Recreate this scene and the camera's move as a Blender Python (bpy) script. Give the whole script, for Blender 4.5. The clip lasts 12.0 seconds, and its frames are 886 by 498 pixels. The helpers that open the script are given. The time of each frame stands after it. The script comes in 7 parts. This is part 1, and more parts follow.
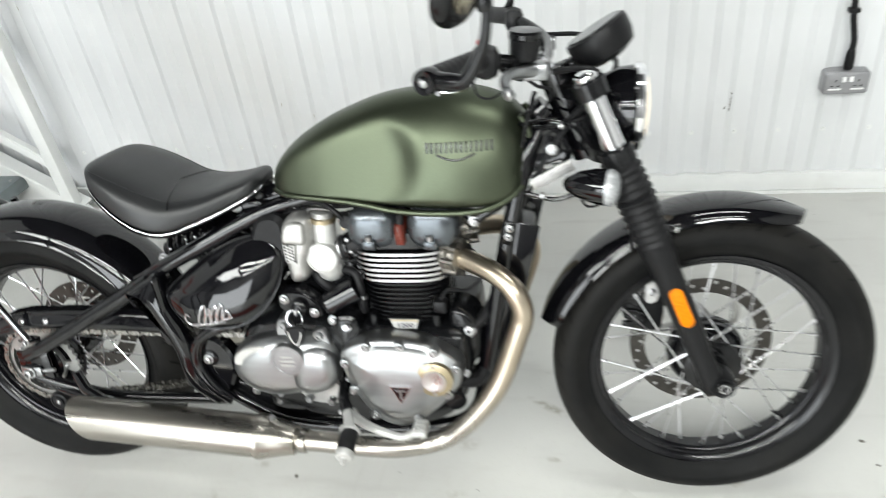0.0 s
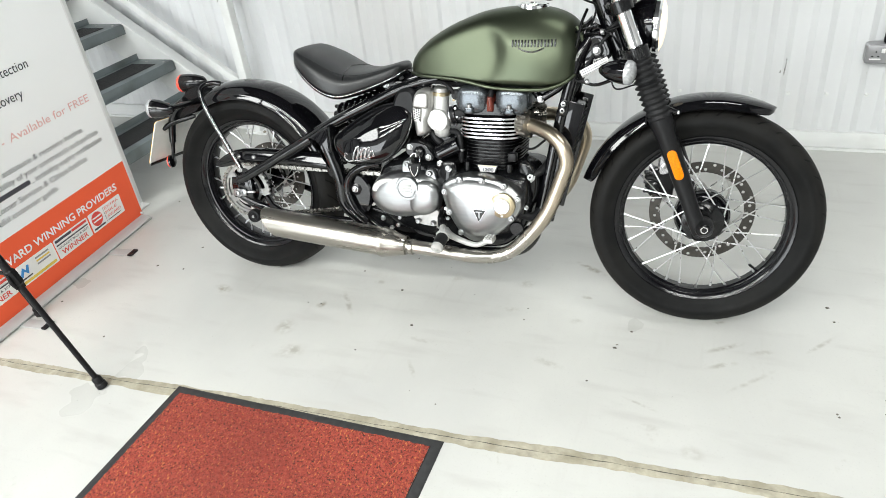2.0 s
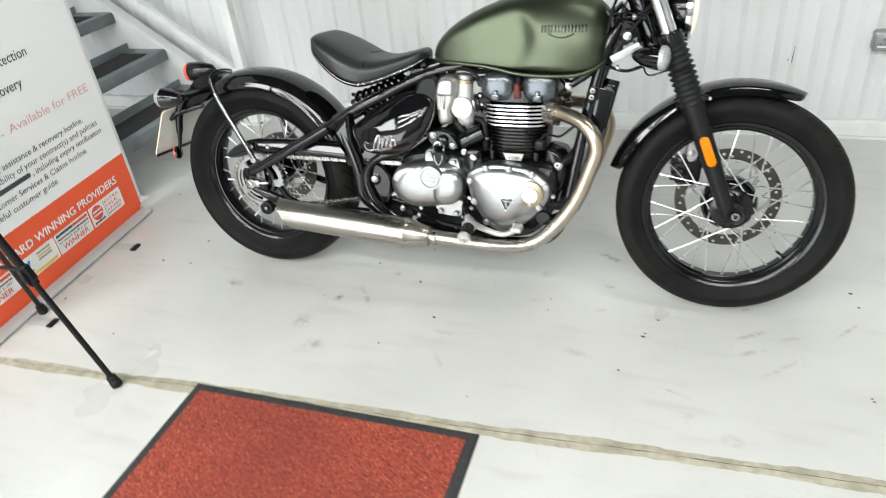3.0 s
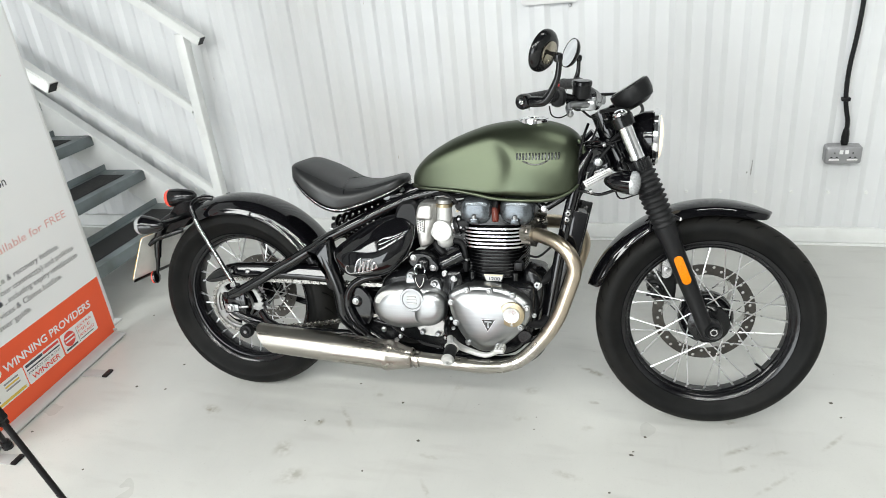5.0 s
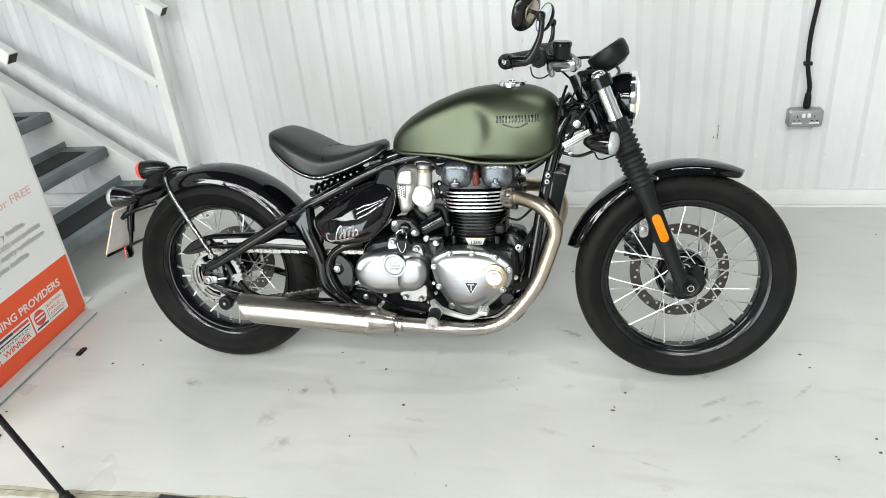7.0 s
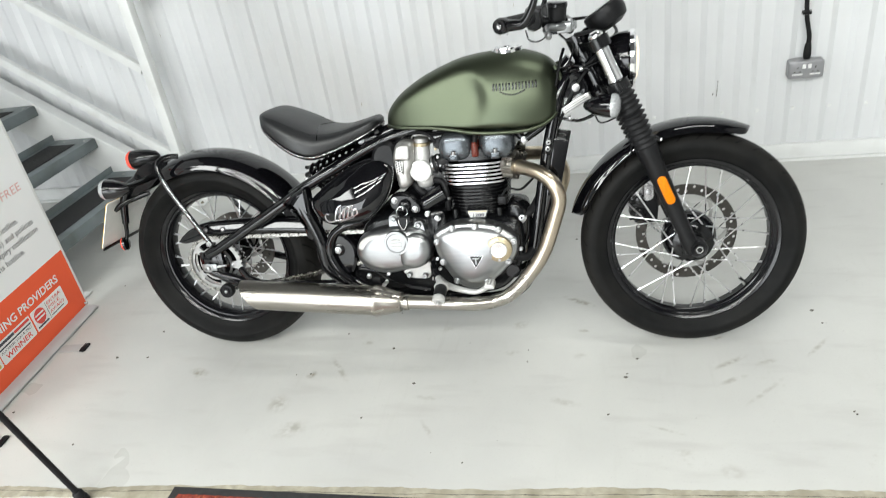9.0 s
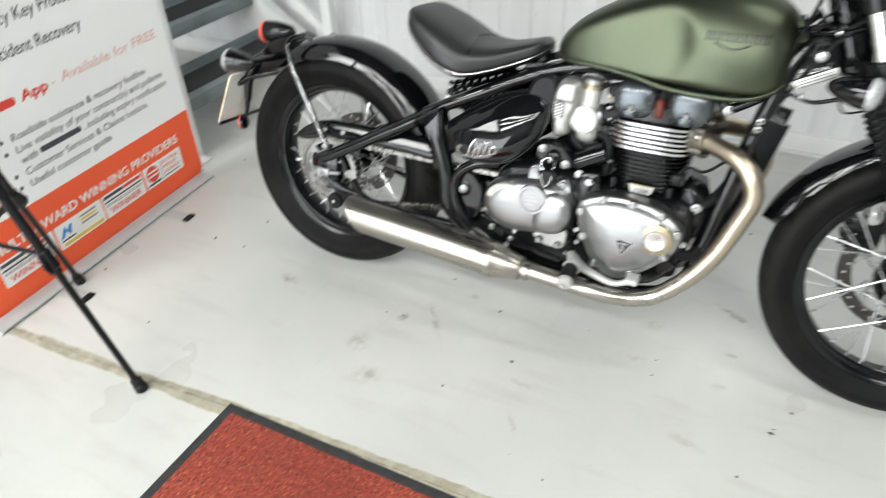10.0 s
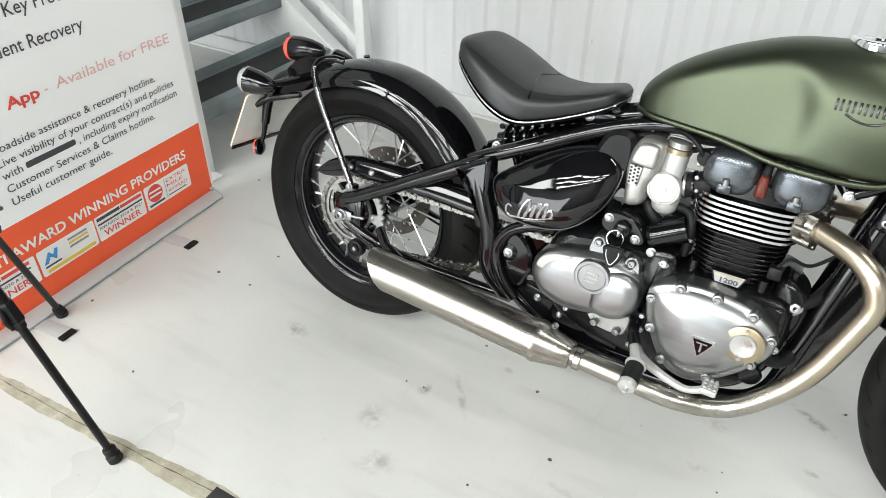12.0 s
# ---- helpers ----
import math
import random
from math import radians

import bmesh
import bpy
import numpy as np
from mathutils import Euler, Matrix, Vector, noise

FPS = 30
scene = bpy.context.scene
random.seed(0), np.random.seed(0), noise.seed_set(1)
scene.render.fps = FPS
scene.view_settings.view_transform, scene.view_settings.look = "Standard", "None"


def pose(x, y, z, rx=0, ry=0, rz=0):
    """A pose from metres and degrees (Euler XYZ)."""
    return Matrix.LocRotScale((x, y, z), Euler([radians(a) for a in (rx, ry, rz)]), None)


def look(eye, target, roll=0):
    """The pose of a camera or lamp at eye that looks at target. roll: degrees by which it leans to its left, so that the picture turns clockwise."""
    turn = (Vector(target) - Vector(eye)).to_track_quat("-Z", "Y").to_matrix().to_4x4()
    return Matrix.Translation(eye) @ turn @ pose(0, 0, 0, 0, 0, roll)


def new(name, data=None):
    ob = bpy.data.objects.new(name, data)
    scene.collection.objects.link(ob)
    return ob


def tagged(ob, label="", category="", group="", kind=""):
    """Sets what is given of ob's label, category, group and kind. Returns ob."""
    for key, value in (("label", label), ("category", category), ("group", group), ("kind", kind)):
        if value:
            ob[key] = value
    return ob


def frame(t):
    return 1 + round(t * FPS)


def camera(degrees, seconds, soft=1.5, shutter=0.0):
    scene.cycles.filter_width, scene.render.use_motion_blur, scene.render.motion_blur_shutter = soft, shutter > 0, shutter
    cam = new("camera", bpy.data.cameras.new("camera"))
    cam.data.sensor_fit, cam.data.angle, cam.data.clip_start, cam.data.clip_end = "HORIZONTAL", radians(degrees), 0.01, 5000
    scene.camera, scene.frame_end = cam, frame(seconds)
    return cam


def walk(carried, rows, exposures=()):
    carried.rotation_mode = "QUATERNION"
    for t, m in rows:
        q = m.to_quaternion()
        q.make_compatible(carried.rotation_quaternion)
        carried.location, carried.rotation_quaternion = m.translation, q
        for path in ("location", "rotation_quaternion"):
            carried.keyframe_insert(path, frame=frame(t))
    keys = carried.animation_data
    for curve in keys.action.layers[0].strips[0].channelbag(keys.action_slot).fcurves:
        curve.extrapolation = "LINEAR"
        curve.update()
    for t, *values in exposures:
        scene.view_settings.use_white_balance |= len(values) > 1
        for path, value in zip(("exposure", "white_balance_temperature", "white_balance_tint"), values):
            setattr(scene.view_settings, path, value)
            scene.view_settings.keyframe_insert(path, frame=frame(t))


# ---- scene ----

cam = camera(65.1, 12.0, soft=0.6, shutter=0.5)
PATH = [
    (0, (1.233, -1.118, 1.366), (0.851, 0.495, 0.246), -7.7),
    (0.2, (1.343, -1.210, 1.362), (0.934, 0.411, 0.264), -6.3),
    (0.3, (1.404, -1.257, 1.359), (0.959, 0.357, 0.266), -5.3),
    (0.5, (1.484, -1.337, 1.334), (1.031, 0.243, 0.193), -3.8),
    (0.8, (1.521, -1.453, 1.354), (0.982, 0.110, 0.228), -5.1),
    (1, (1.485, -1.539, 1.367), (0.890, 0.017, 0.260), -6.2),
    (1.2, (1.489, -1.641, 1.369), (0.779, -0.111, 0.292), -11.4),
    (1.3, (1.449, -1.712, 1.359), (0.742, -0.172, 0.296), -11.8),
    (1.5, (1.428, -1.780, 1.371), (0.721, -0.256, 0.286), -9.4),
    (2, (1.516, -1.844, 1.380), (0.812, -0.304, 0.316), -7.3),
    (2.5, (1.529, -1.862, 1.380), (0.825, -0.358, 0.265), -8.4),
    (3, (1.361, -1.872, 1.369), (0.730, -0.317, 0.281), -6.6),
    (3.2, (1.284, -1.857, 1.390), (0.735, -0.244, 0.342), -8.3),
    (3.3, (1.282, -1.855, 1.387), (0.767, -0.208, 0.378), -7.5),
    (3.4, (1.273, -1.857, 1.401), (0.797, -0.172, 0.434), -6.1),
    (3.5, (1.273, -1.858, 1.433), (0.802, -0.167, 0.475), -6.3),
    (3.7, (1.274, -1.854, 1.443), (0.812, -0.129, 0.544), -7.1),
    (5.3, (1.336, -1.859, 1.435), (0.735, -0.149, 0.590), -6.9),
    (5.5, (1.322, -1.877, 1.424), (0.717, -0.165, 0.585), -7.8),
    (6, (1.291, -1.900, 1.418), (0.735, -0.186, 0.549), -7.4),
    (6.5, (1.286, -1.905, 1.415), (0.801, -0.188, 0.510), -6.8),
    (7, (1.278, -1.902, 1.409), (0.815, -0.184, 0.495), -6.2),
    (7.2, (1.274, -1.898, 1.403), (0.817, -0.178, 0.490), -6.2),
    (8.8, (1.269, -1.887, 1.399), (0.809, -0.180, 0.464), -8.1),
    (9, (1.256, -1.867, 1.396), (0.797, -0.186, 0.414), -9.5),
    (9.2, (1.232, -1.827, 1.373), (0.743, -0.176, 0.356), -8.4),
    (9.3, (1.242, -1.763, 1.376), (0.666, -0.162, 0.325), -9.5),
    (9.5, (1.240, -1.688, 1.339), (0.537, -0.122, 0.313), -8.6),
    (9.7, (1.250, -1.564, 1.335), (0.516, -0.056, 0.246), -3.8),
    (10, (1.149, -1.519, 1.326), (0.366, -0.101, 0.152), -2.8),
    (10.2, (1.078, -1.469, 1.307), (0.282, -0.104, 0.080), -1.3),
    (10.5, (0.977, -1.399, 1.307), (0.167, -0.028, 0.095), -0.5),
    (11, (0.943, -1.298, 1.294), (0.107, 0.066, 0.094), 0.7),
    (11.5, (0.936, -1.264, 1.302), (0.115, 0.116, 0.109), 1.1),
    (12, (0.949, -1.273, 1.291), (0.133, 0.130, 0.123), 0.7),
]
walk(cam, [(t, look(eye, target, roll)) for t, eye, target, roll in PATH],
     exposures=[(0, 0.2), (0.5, 0.17), (1.5, 0.18), (2.5, 0.12), (3.4, 0.04), (5.3, 0.0), (8.8, 0.01), (9.5, 0.07), (10.2, 0.06), (11, 0.07), (12, 0.08)])

# ---- world, lights ----
world = bpy.data.worlds.new("world")
scene.world = world
world.use_nodes = True
world.node_tree.nodes["Background"].inputs[0].default_value = (0.9, 0.95, 1.0, 1)
world.node_tree.nodes["Background"].inputs[1].default_value = 0.3
scene.view_settings.exposure = 0.0
CEIL = 3.6
# three rows of tubes, then one added fill lamp brightening the right-hand floor and wall
TUBES_AND_FILL = [(x, y, p * k) for y, p in ((-5.6, 53.0), (-4.5, 49.0), (-3.4, 45.0)) for x, k in ((-0.6, 0.9), (1.0, 1.12), (2.9, 1.1))] + [(2.2, -0.2, 23.0)]
for tx, ty, power in TUBES_AND_FILL:
    lamp = bpy.data.lights.new("tube_light", "AREA")
    lamp.shape, lamp.size, lamp.size_y = "RECTANGLE", 1.45, 0.22
    lamp.energy, lamp.color = power, (0.955, 0.985, 0.95)
    new("tube_light", lamp).matrix_world = pose(tx, ty, CEIL - 0.135, 0, 0, 0)
ROOF_LIGHT = (-2.5, -4.5, 1.7, 2.5)
lamp = bpy.data.lights.new("roof_daylight", "AREA")
lamp.shape, lamp.size, lamp.size_y = "RECTANGLE", ROOF_LIGHT[2], ROOF_LIGHT[3]
lamp.energy, lamp.color = 170.0, (0.95, 0.985, 0.97)
new("roof_daylight", lamp).matrix_world = pose(ROOF_LIGHT[0], ROOF_LIGHT[1], CEIL - 0.05, 0, 0, 0)
DOOR = (-3.4, 0.6, 2.4)
YB = -6.2
lamp = bpy.data.lights.new("daylight", "AREA")
lamp.shape, lamp.size, lamp.size_y = "RECTANGLE", DOOR[1] - DOOR[0], DOOR[2]
lamp.energy, lamp.color = 210.0, (0.93, 0.98, 1.0)
new("daylight", lamp).matrix_world = pose((DOOR[0] + DOOR[1]) / 2, YB - 0.02, DOOR[2] / 2, 90, 0, 0)


# ---- materials ----
def material(name, color, rough=0.5, metal=0.0, vary=0.1, scale=30.0, bump=0.0, bump_scale=200.0, coat=0.0, rough_vary=0.1,
             emit=0.0, stretch=(1, 1, 1), second=None, second_scale=4.0, second_cut=(0.45, 0.7), spec=0.5):
    m = bpy.data.materials.new(name)
    m.use_nodes = True
    nt = m.node_tree
    b = nt.nodes["Principled BSDF"]
    b.inputs["Metallic"].default_value = metal
    b.inputs["Coat Weight"].default_value = coat
    b.inputs["Coat Roughness"].default_value = 0.04
    b.inputs["Specular IOR Level"].default_value = spec
    tc = nt.nodes.new("ShaderNodeTexCoord")
    mp = nt.nodes.new("ShaderNodeMapping")
    mp.inputs["Scale"].default_value = stretch
    nt.links.new(tc.outputs["Object"], mp.inputs[0])

    def noise_node(sc, detail=4):
        n = nt.nodes.new("ShaderNodeTexNoise")
        n.inputs["Scale"].default_value, n.inputs["Detail"].default_value = sc, detail
        nt.links.new(mp.outputs[0], n.inputs["Vector"])
        return n.outputs[0]

    def ramp(src, lo, hi, a, c):
        r = nt.nodes.new("ShaderNodeMapRange")
        r.inputs[1].default_value, r.inputs[2].default_value, r.inputs[3].default_value, r.inputs[4].default_value = lo, hi, a, c
        nt.links.new(src, r.inputs[0])
        return r.outputs[0]

    fine = noise_node(scale)
    mix = nt.nodes.new("ShaderNodeMix")
    mix.data_type = "RGBA"
    mix.inputs[6].default_value = (*[c * (1 - vary) for c in color], 1)
    mix.inputs[7].default_value = (*[min(1, c * (1 + vary)) for c in color], 1)
    nt.links.new(ramp(fine, 0.3, 0.7, 0, 1), mix.inputs[0])
    out = mix.outputs[2]
    if second:
        mix2 = nt.nodes.new("ShaderNodeMix")
        mix2.data_type = "RGBA"
        mix2.inputs[7].default_value = (*second, 1)
        nt.links.new(out, mix2.inputs[6])
        nt.links.new(ramp(noise_node(second_scale, 6), *second_cut, 0, 1), mix2.inputs[0])
        out = mix2.outputs[2]
    nt.links.new(out, b.inputs["Base Color"])
    nt.links.new(ramp(noise_node(scale * 0.35), 0.3, 0.7, max(0.02, rough * (1 - rough_vary)), min(1, rough * (1 + rough_vary))), b.inputs["Roughness"])
    if bump:
        bp = nt.nodes.new("ShaderNodeBump")
        bp.inputs["Strength"].default_value, bp.inputs["Distance"].default_value = bump, 0.002
        nt.links.new(noise_node(bump_scale), bp.inputs["Height"])
        nt.links.new(bp.outputs[0], b.inputs["Normal"])
    if emit:
        b.inputs["Emission Color"].default_value = (*color, 1)
        b.inputs["Emission Strength"].default_value = emit
    return m


M_WALL = material("white_cladding_paint", (0.68, 0.69, 0.7), 0.38, vary=0.03, scale=3, second=(0.66, 0.66, 0.65), second_scale=1.2, second_cut=(0.55, 0.8))
M_WHITE_STEEL = material("white_painted_steel", (0.74, 0.75, 0.74), 0.4, vary=0.04, scale=9, second=(0.6, 0.6, 0.58), second_scale=5, second_cut=(0.58, 0.8), bump=0.1)
M_TREAD = material("grey_painted_steel", (0.2, 0.235, 0.245), 0.42, vary=0.08, scale=12, bump=0.15, second=(0.13, 0.15, 0.15), second_scale=6)
M_GRIT = material("black_grit_strip", (0.025, 0.025, 0.026), 0.85, vary=0.4, scale=300, bump=0.8, bump_scale=600)
M_CEIL = material("dark_roof_lining", (0.05, 0.05, 0.053), 0.8, vary=0.1, scale=2)
M_BACKWALL = material("grey_room_wall", (0.12, 0.12, 0.123), 0.7, vary=0.12, scale=1.2)
M_SIDEWALL = material("pale_side_wall", (0.42, 0.42, 0.42), 0.7, vary=0.1, scale=1.5)
M_EDGE = material("machined_edge", (0.68, 0.67, 0.69), 0.25, 1.0, vary=0.02, scale=40)
M_BADGE = material("dark_chrome_badge", (0.05, 0.052, 0.054), 0.28, 1.0, vary=0.05)
M_TUBE = material("lit_tube", (1.0, 0.98, 0.95), 0.4, emit=3.0, vary=0)
M_BLACK = material("gloss_black_paint", (0.003, 0.003, 0.0038), 0.05, vary=0.2, scale=20, spec=0.55)
M_SATIN = material("satin_black_metal", (0.0045, 0.0046, 0.0052), 0.16, spec=0.38, vary=0.2, scale=60, bump=0.05)
M_MATT = material("matt_black_plastic", (0.007, 0.0071, 0.0078), 0.4, spec=0.24, vary=0.2, scale=150, bump=0.15, bump_scale=700)
M_CASE = material("black_crinkle_casing", (0.0045, 0.0047, 0.0053), 0.17, spec=0.4, vary=0.3, scale=120, bump=0.12, bump_scale=500)
M_RIM = material("black_rim_lacquer", (0.004, 0.004, 0.005), 0.17, spec=0.4, vary=0.2, scale=30)
M_RUBBER = material("black_rubber", (0.009, 0.009, 0.0098), 0.48, spec=0.22, vary=0.25, scale=80, bump=0.2, bump_scale=500)
M_CHROME = material("chrome", (0.86, 0.86, 0.87), 0.09, 1.0, vary=0.02, scale=10)
M_SPOKE = material("bright_spoke_steel", (0.72, 0.72, 0.73), 0.28, 1.0, vary=0.03, scale=60)
M_ALU = material("brushed_aluminium", (0.335, 0.342, 0.347), 0.34, 1.0, vary=0.07, scale=40, rough_vary=0.12, stretch=(0.12, 1, 2.5), bump=0.006, bump_scale=250)
M_CAST = material("cast_aluminium", (0.42, 0.415, 0.4), 0.42, 0.85, vary=0.1, scale=60, bump=0.15, bump_scale=500)
M_GREYCAST = material("grey_lacquered_head", (0.1, 0.11, 0.12), 0.27, 0.8, vary=0.08, scale=30, bump=0.05)
M_STEEL = material("brushed_stainless", (0.355, 0.335, 0.3), 0.3, 1.0, vary=0.07, scale=25, rough_vary=0.2, stretch=(0.3, 6, 6), bump=0.012, bump_scale=120)
M_HEADER = material("heat_tinted_stainless", (0.5, 0.43, 0.335), 0.31, 1.0, vary=0.06, scale=12, rough_vary=0.3, second=(0.5, 0.39, 0.25), second_scale=7, second_cut=(0.5, 0.75))
M_INLAY = material("grained_light_inlay", (0.62, 0.62, 0.6), 0.55, 0.7, vary=0.2, scale=600, bump=0.8, bump_scale=900)
M_BRASS = material("brass", (0.42, 0.35, 0.235), 0.35, 0.9, vary=0.1, scale=60)
M_PALECAST = material("pale_lacquered_casting", (0.5, 0.5, 0.485), 0.42, 0.45, vary=0.06, scale=50, bump=0.08, bump_scale=400)
M_SPUN = material("spun_aluminium", (0.66, 0.66, 0.655), 0.3, 1.0, vary=0.05, scale=60, rough_vary=0.25)
M_SPROCKET = material("bright_sprocket_steel", (0.38, 0.38, 0.37), 0.34, 0.9, vary=0.1, scale=60)
M_DARKCHROME = material("black_chrome", (0.22, 0.22, 0.225), 0.16, 1.0, vary=0.1, scale=30)
M_ZINC = material("zinc_bolt", (0.42, 0.42, 0.425), 0.33, 1.0, vary=0.1, scale=100)
M_LEATHER = material("black_leather", (0.0115, 0.0122, 0.013), 0.42, vary=0.12, scale=14, bump=0.12, bump_scale=700)
M_CHAIN = material("oiled_chain_steel", (0.3, 0.292, 0.275), 0.27, 1.0, vary=0.25, scale=200)
M_DISC = material("dark_disc_steel", (0.075, 0.07, 0.064), 0.38, 0.9, vary=0.15, scale=60)
M_AMBER = material("amber_reflector", (0.7, 0.185, 0.001), 0.3, spec=0.12, vary=0.3, scale=500, bump=0.4, bump_scale=900, emit=0.0)
M_RED = material("red_lens", (0.75, 0.09, 0.06), 0.15, vary=0.1, scale=300)
M_REDBUTTON = material("red_switch", (0.6, 0.03, 0.03), 0.4)
M_BROWN = material("brown_plug_cap", (0.13, 0.024, 0.014), 0.28, vary=0.15)
M_CLEAR = material("clear_ribbed_lens", (0.42, 0.43, 0.44), 0.16, 0.4, vary=0.2, scale=200, bump=0.5, bump_scale=300)
M_PLATEBACK = material("white_plate_back", (0.83, 0.82, 0.77), 0.35, vary=0.03)
M_PLATE = material("yellow_number_plate", (0.78, 0.48, 0.1), 0.35, vary=0.03)
M_BRONZE = material("polished_bronze", (0.42, 0.38, 0.3), 0.22, 1.0, vary=0.05)
M_MIRROR = material("mirror_glass", (0.86, 0.88, 0.9), 0.03, 1.0, vary=0)
M_LAMP = material("headlamp_glow", (1.0, 0.88, 0.7), 0.2, emit=0.55, vary=0.0)
M_GREYBOX = material("grey_metal_clad_socket", (0.3, 0.3, 0.31), 0.35, 0.4, vary=0.06)
M_WHITEPLASTIC = material("white_plastic", (0.8, 0.8, 0.8), 0.35, vary=0.02)
M_BANNER = material("banner_white_vinyl", (0.9, 0.91, 0.915), 0.36, vary=0.01, scale=3)
M_BANRED = material("banner_orange_red", (0.88, 0.125, 0.05), 0.42, vary=0.03, scale=4, spec=0.2)
M_INK = material("dark_grey_ink", (0.06, 0.06, 0.075), 0.45, vary=0.02)
M_INKRED = material("red_ink", (0.72, 0.07, 0.05), 0.45, vary=0.02)
M_INKPINK = material("thin_red_ink", (0.78, 0.45, 0.43), 0.45, vary=0.02)
M_INKWHITE = material("white_ink", (0.83, 0.82, 0.8), 0.4, vary=0.02)
M_INKBLUE = material("blue_ink", (0.04, 0.25, 0.6), 0.4, vary=0.02)
M_INKGOLD = material("gold_ink", (0.75, 0.52, 0.08), 0.4, vary=0.02)
M_SILVER = material("silver_anodised", (0.47, 0.475, 0.47), 0.55, 0.2, vary=0.03, scale=20, stretch=(1, 0.1, 1))
M_CARPET = material("red_coir_mat", (0.23, 0.034, 0.02), 0.95, vary=0.75, scale=240, bump=1.0, bump_scale=330, second=(0.34, 0.06, 0.038), second_scale=110, second_cut=(0.42, 0.66))
M_MATRUBBER = material("mat_border_rubber", (0.03, 0.03, 0.031), 0.7, vary=0.2, scale=60, bump=0.2)
M_JOINT = material("sandy_joint_filler", (0.4, 0.37, 0.29), 0.85, vary=0.22, scale=40, bump=0.6, bump_scale=120, second=(0.29, 0.265, 0.195), second_scale=14, second_cut=(0.42, 0.7))
M_DIRT = material("dark_grit", (0.1, 0.09, 0.075), 0.9, vary=0.4, scale=90)
M_TRIPOD = material("black_tripod_tube", (0.006, 0.006, 0.007), 0.36, spec=0.25, vary=0.1)
M_TANK = material("matt_green_metallic", (0.083, 0.096, 0.066), 0.4, 1.0, vary=0.05, scale=400, rough_vary=0.05)


def marked(m, layers):
    """Lays stains of several sizes over a material: scale, cut, colour and stretch of each."""
    nt = m.node_tree
    b = nt.nodes["Principled BSDF"]
    tc = nt.nodes.new("ShaderNodeTexCoord")
    last = b.inputs["Base Color"].links[0].from_socket
    for sc, cut, col, st, *mask in layers:
        mp = nt.nodes.new("ShaderNodeMapping")
        mp.inputs["Scale"].default_value = st
        mp.inputs["Rotation"].default_value = (0, 0, 0.6)
        n = nt.nodes.new("ShaderNodeTexNoise")
        n.inputs["Scale"].default_value, n.inputs["Detail"].default_value = sc, 7
        r = nt.nodes.new("ShaderNodeMapRange")
        r.inputs[1].default_value, r.inputs[2].default_value = cut
        mx = nt.nodes.new("ShaderNodeMix")
        mx.data_type = "RGBA"
        mx.inputs[7].default_value = (*col, 1)
        nt.links.new(tc.outputs["Object"], mp.inputs[0])
        nt.links.new(mp.outputs[0], n.inputs["Vector"])
        nt.links.new(n.outputs[0], r.inputs[0])
        share = r.outputs[0]
        if mask:
            # patches: the marks gather where a broad noise is high
            n2 = nt.nodes.new("ShaderNodeTexNoise")
            n2.inputs["Scale"].default_value, n2.inputs["Detail"].default_value = mask[0], 3
            nt.links.new(tc.outputs["Object"], n2.inputs["Vector"])
            r2 = nt.nodes.new("ShaderNodeMapRange")
            r2.inputs[1].default_value, r2.inputs[2].default_value = mask[1]
            nt.links.new(n2.outputs[0], r2.inputs[0])
            mul = nt.nodes.new("ShaderNodeMath")
            mul.operation = "MULTIPLY"
            nt.links.new(share, mul.inputs[0])
            nt.links.new(r2.outputs[0], mul.inputs[1])
            share = mul.outputs[0]
        nt.links.new(share, mx.inputs[0])
        nt.links.new(last, mx.inputs[6])
        last = mx.outputs[2]
    nt.links.new(last, b.inputs["Base Color"])
    return m


marked(M_WALL, ((38, (0.74, 0.77), (0.45, 0.42, 0.37), (1.5, 1, 0.35)), (7, (0.62, 0.8), (0.7, 0.7, 0.69), (1, 1, 0.4))))
M_FLOOR = marked(material("painted_concrete_floor", (0.555, 0.555, 0.528), 0.3, vary=0.025, scale=5, bump=0.1, bump_scale=60, rough_vary=0.12),
                 ((1.6, (0.42, 0.95), (0.44, 0.44, 0.427), (1, 1, 1)), (7, (0.55, 0.95), (0.43, 0.42, 0.4), (0.5, 2.2, 1)),
                  (26, (0.5, 0.85), (0.47, 0.455, 0.42), (1.2, 0.9, 1), 3.3, (0.55, 0.95)), (60, (0.57, 0.76), (0.36, 0.34, 0.3), (1.3, 0.8, 1), 5.1, (0.6, 0.9)),
                  (16, (0.55, 0.95), (0.42, 0.41, 0.385), (3, 0.3, 1), 2.1, (0.5, 0.85)), (70, (0.735, 0.77), (0.12, 0.11, 0.095), (1, 1, 1)), (190, (0.6, 0.85), (0.44, 0.435, 0.415), (1, 1, 1))))


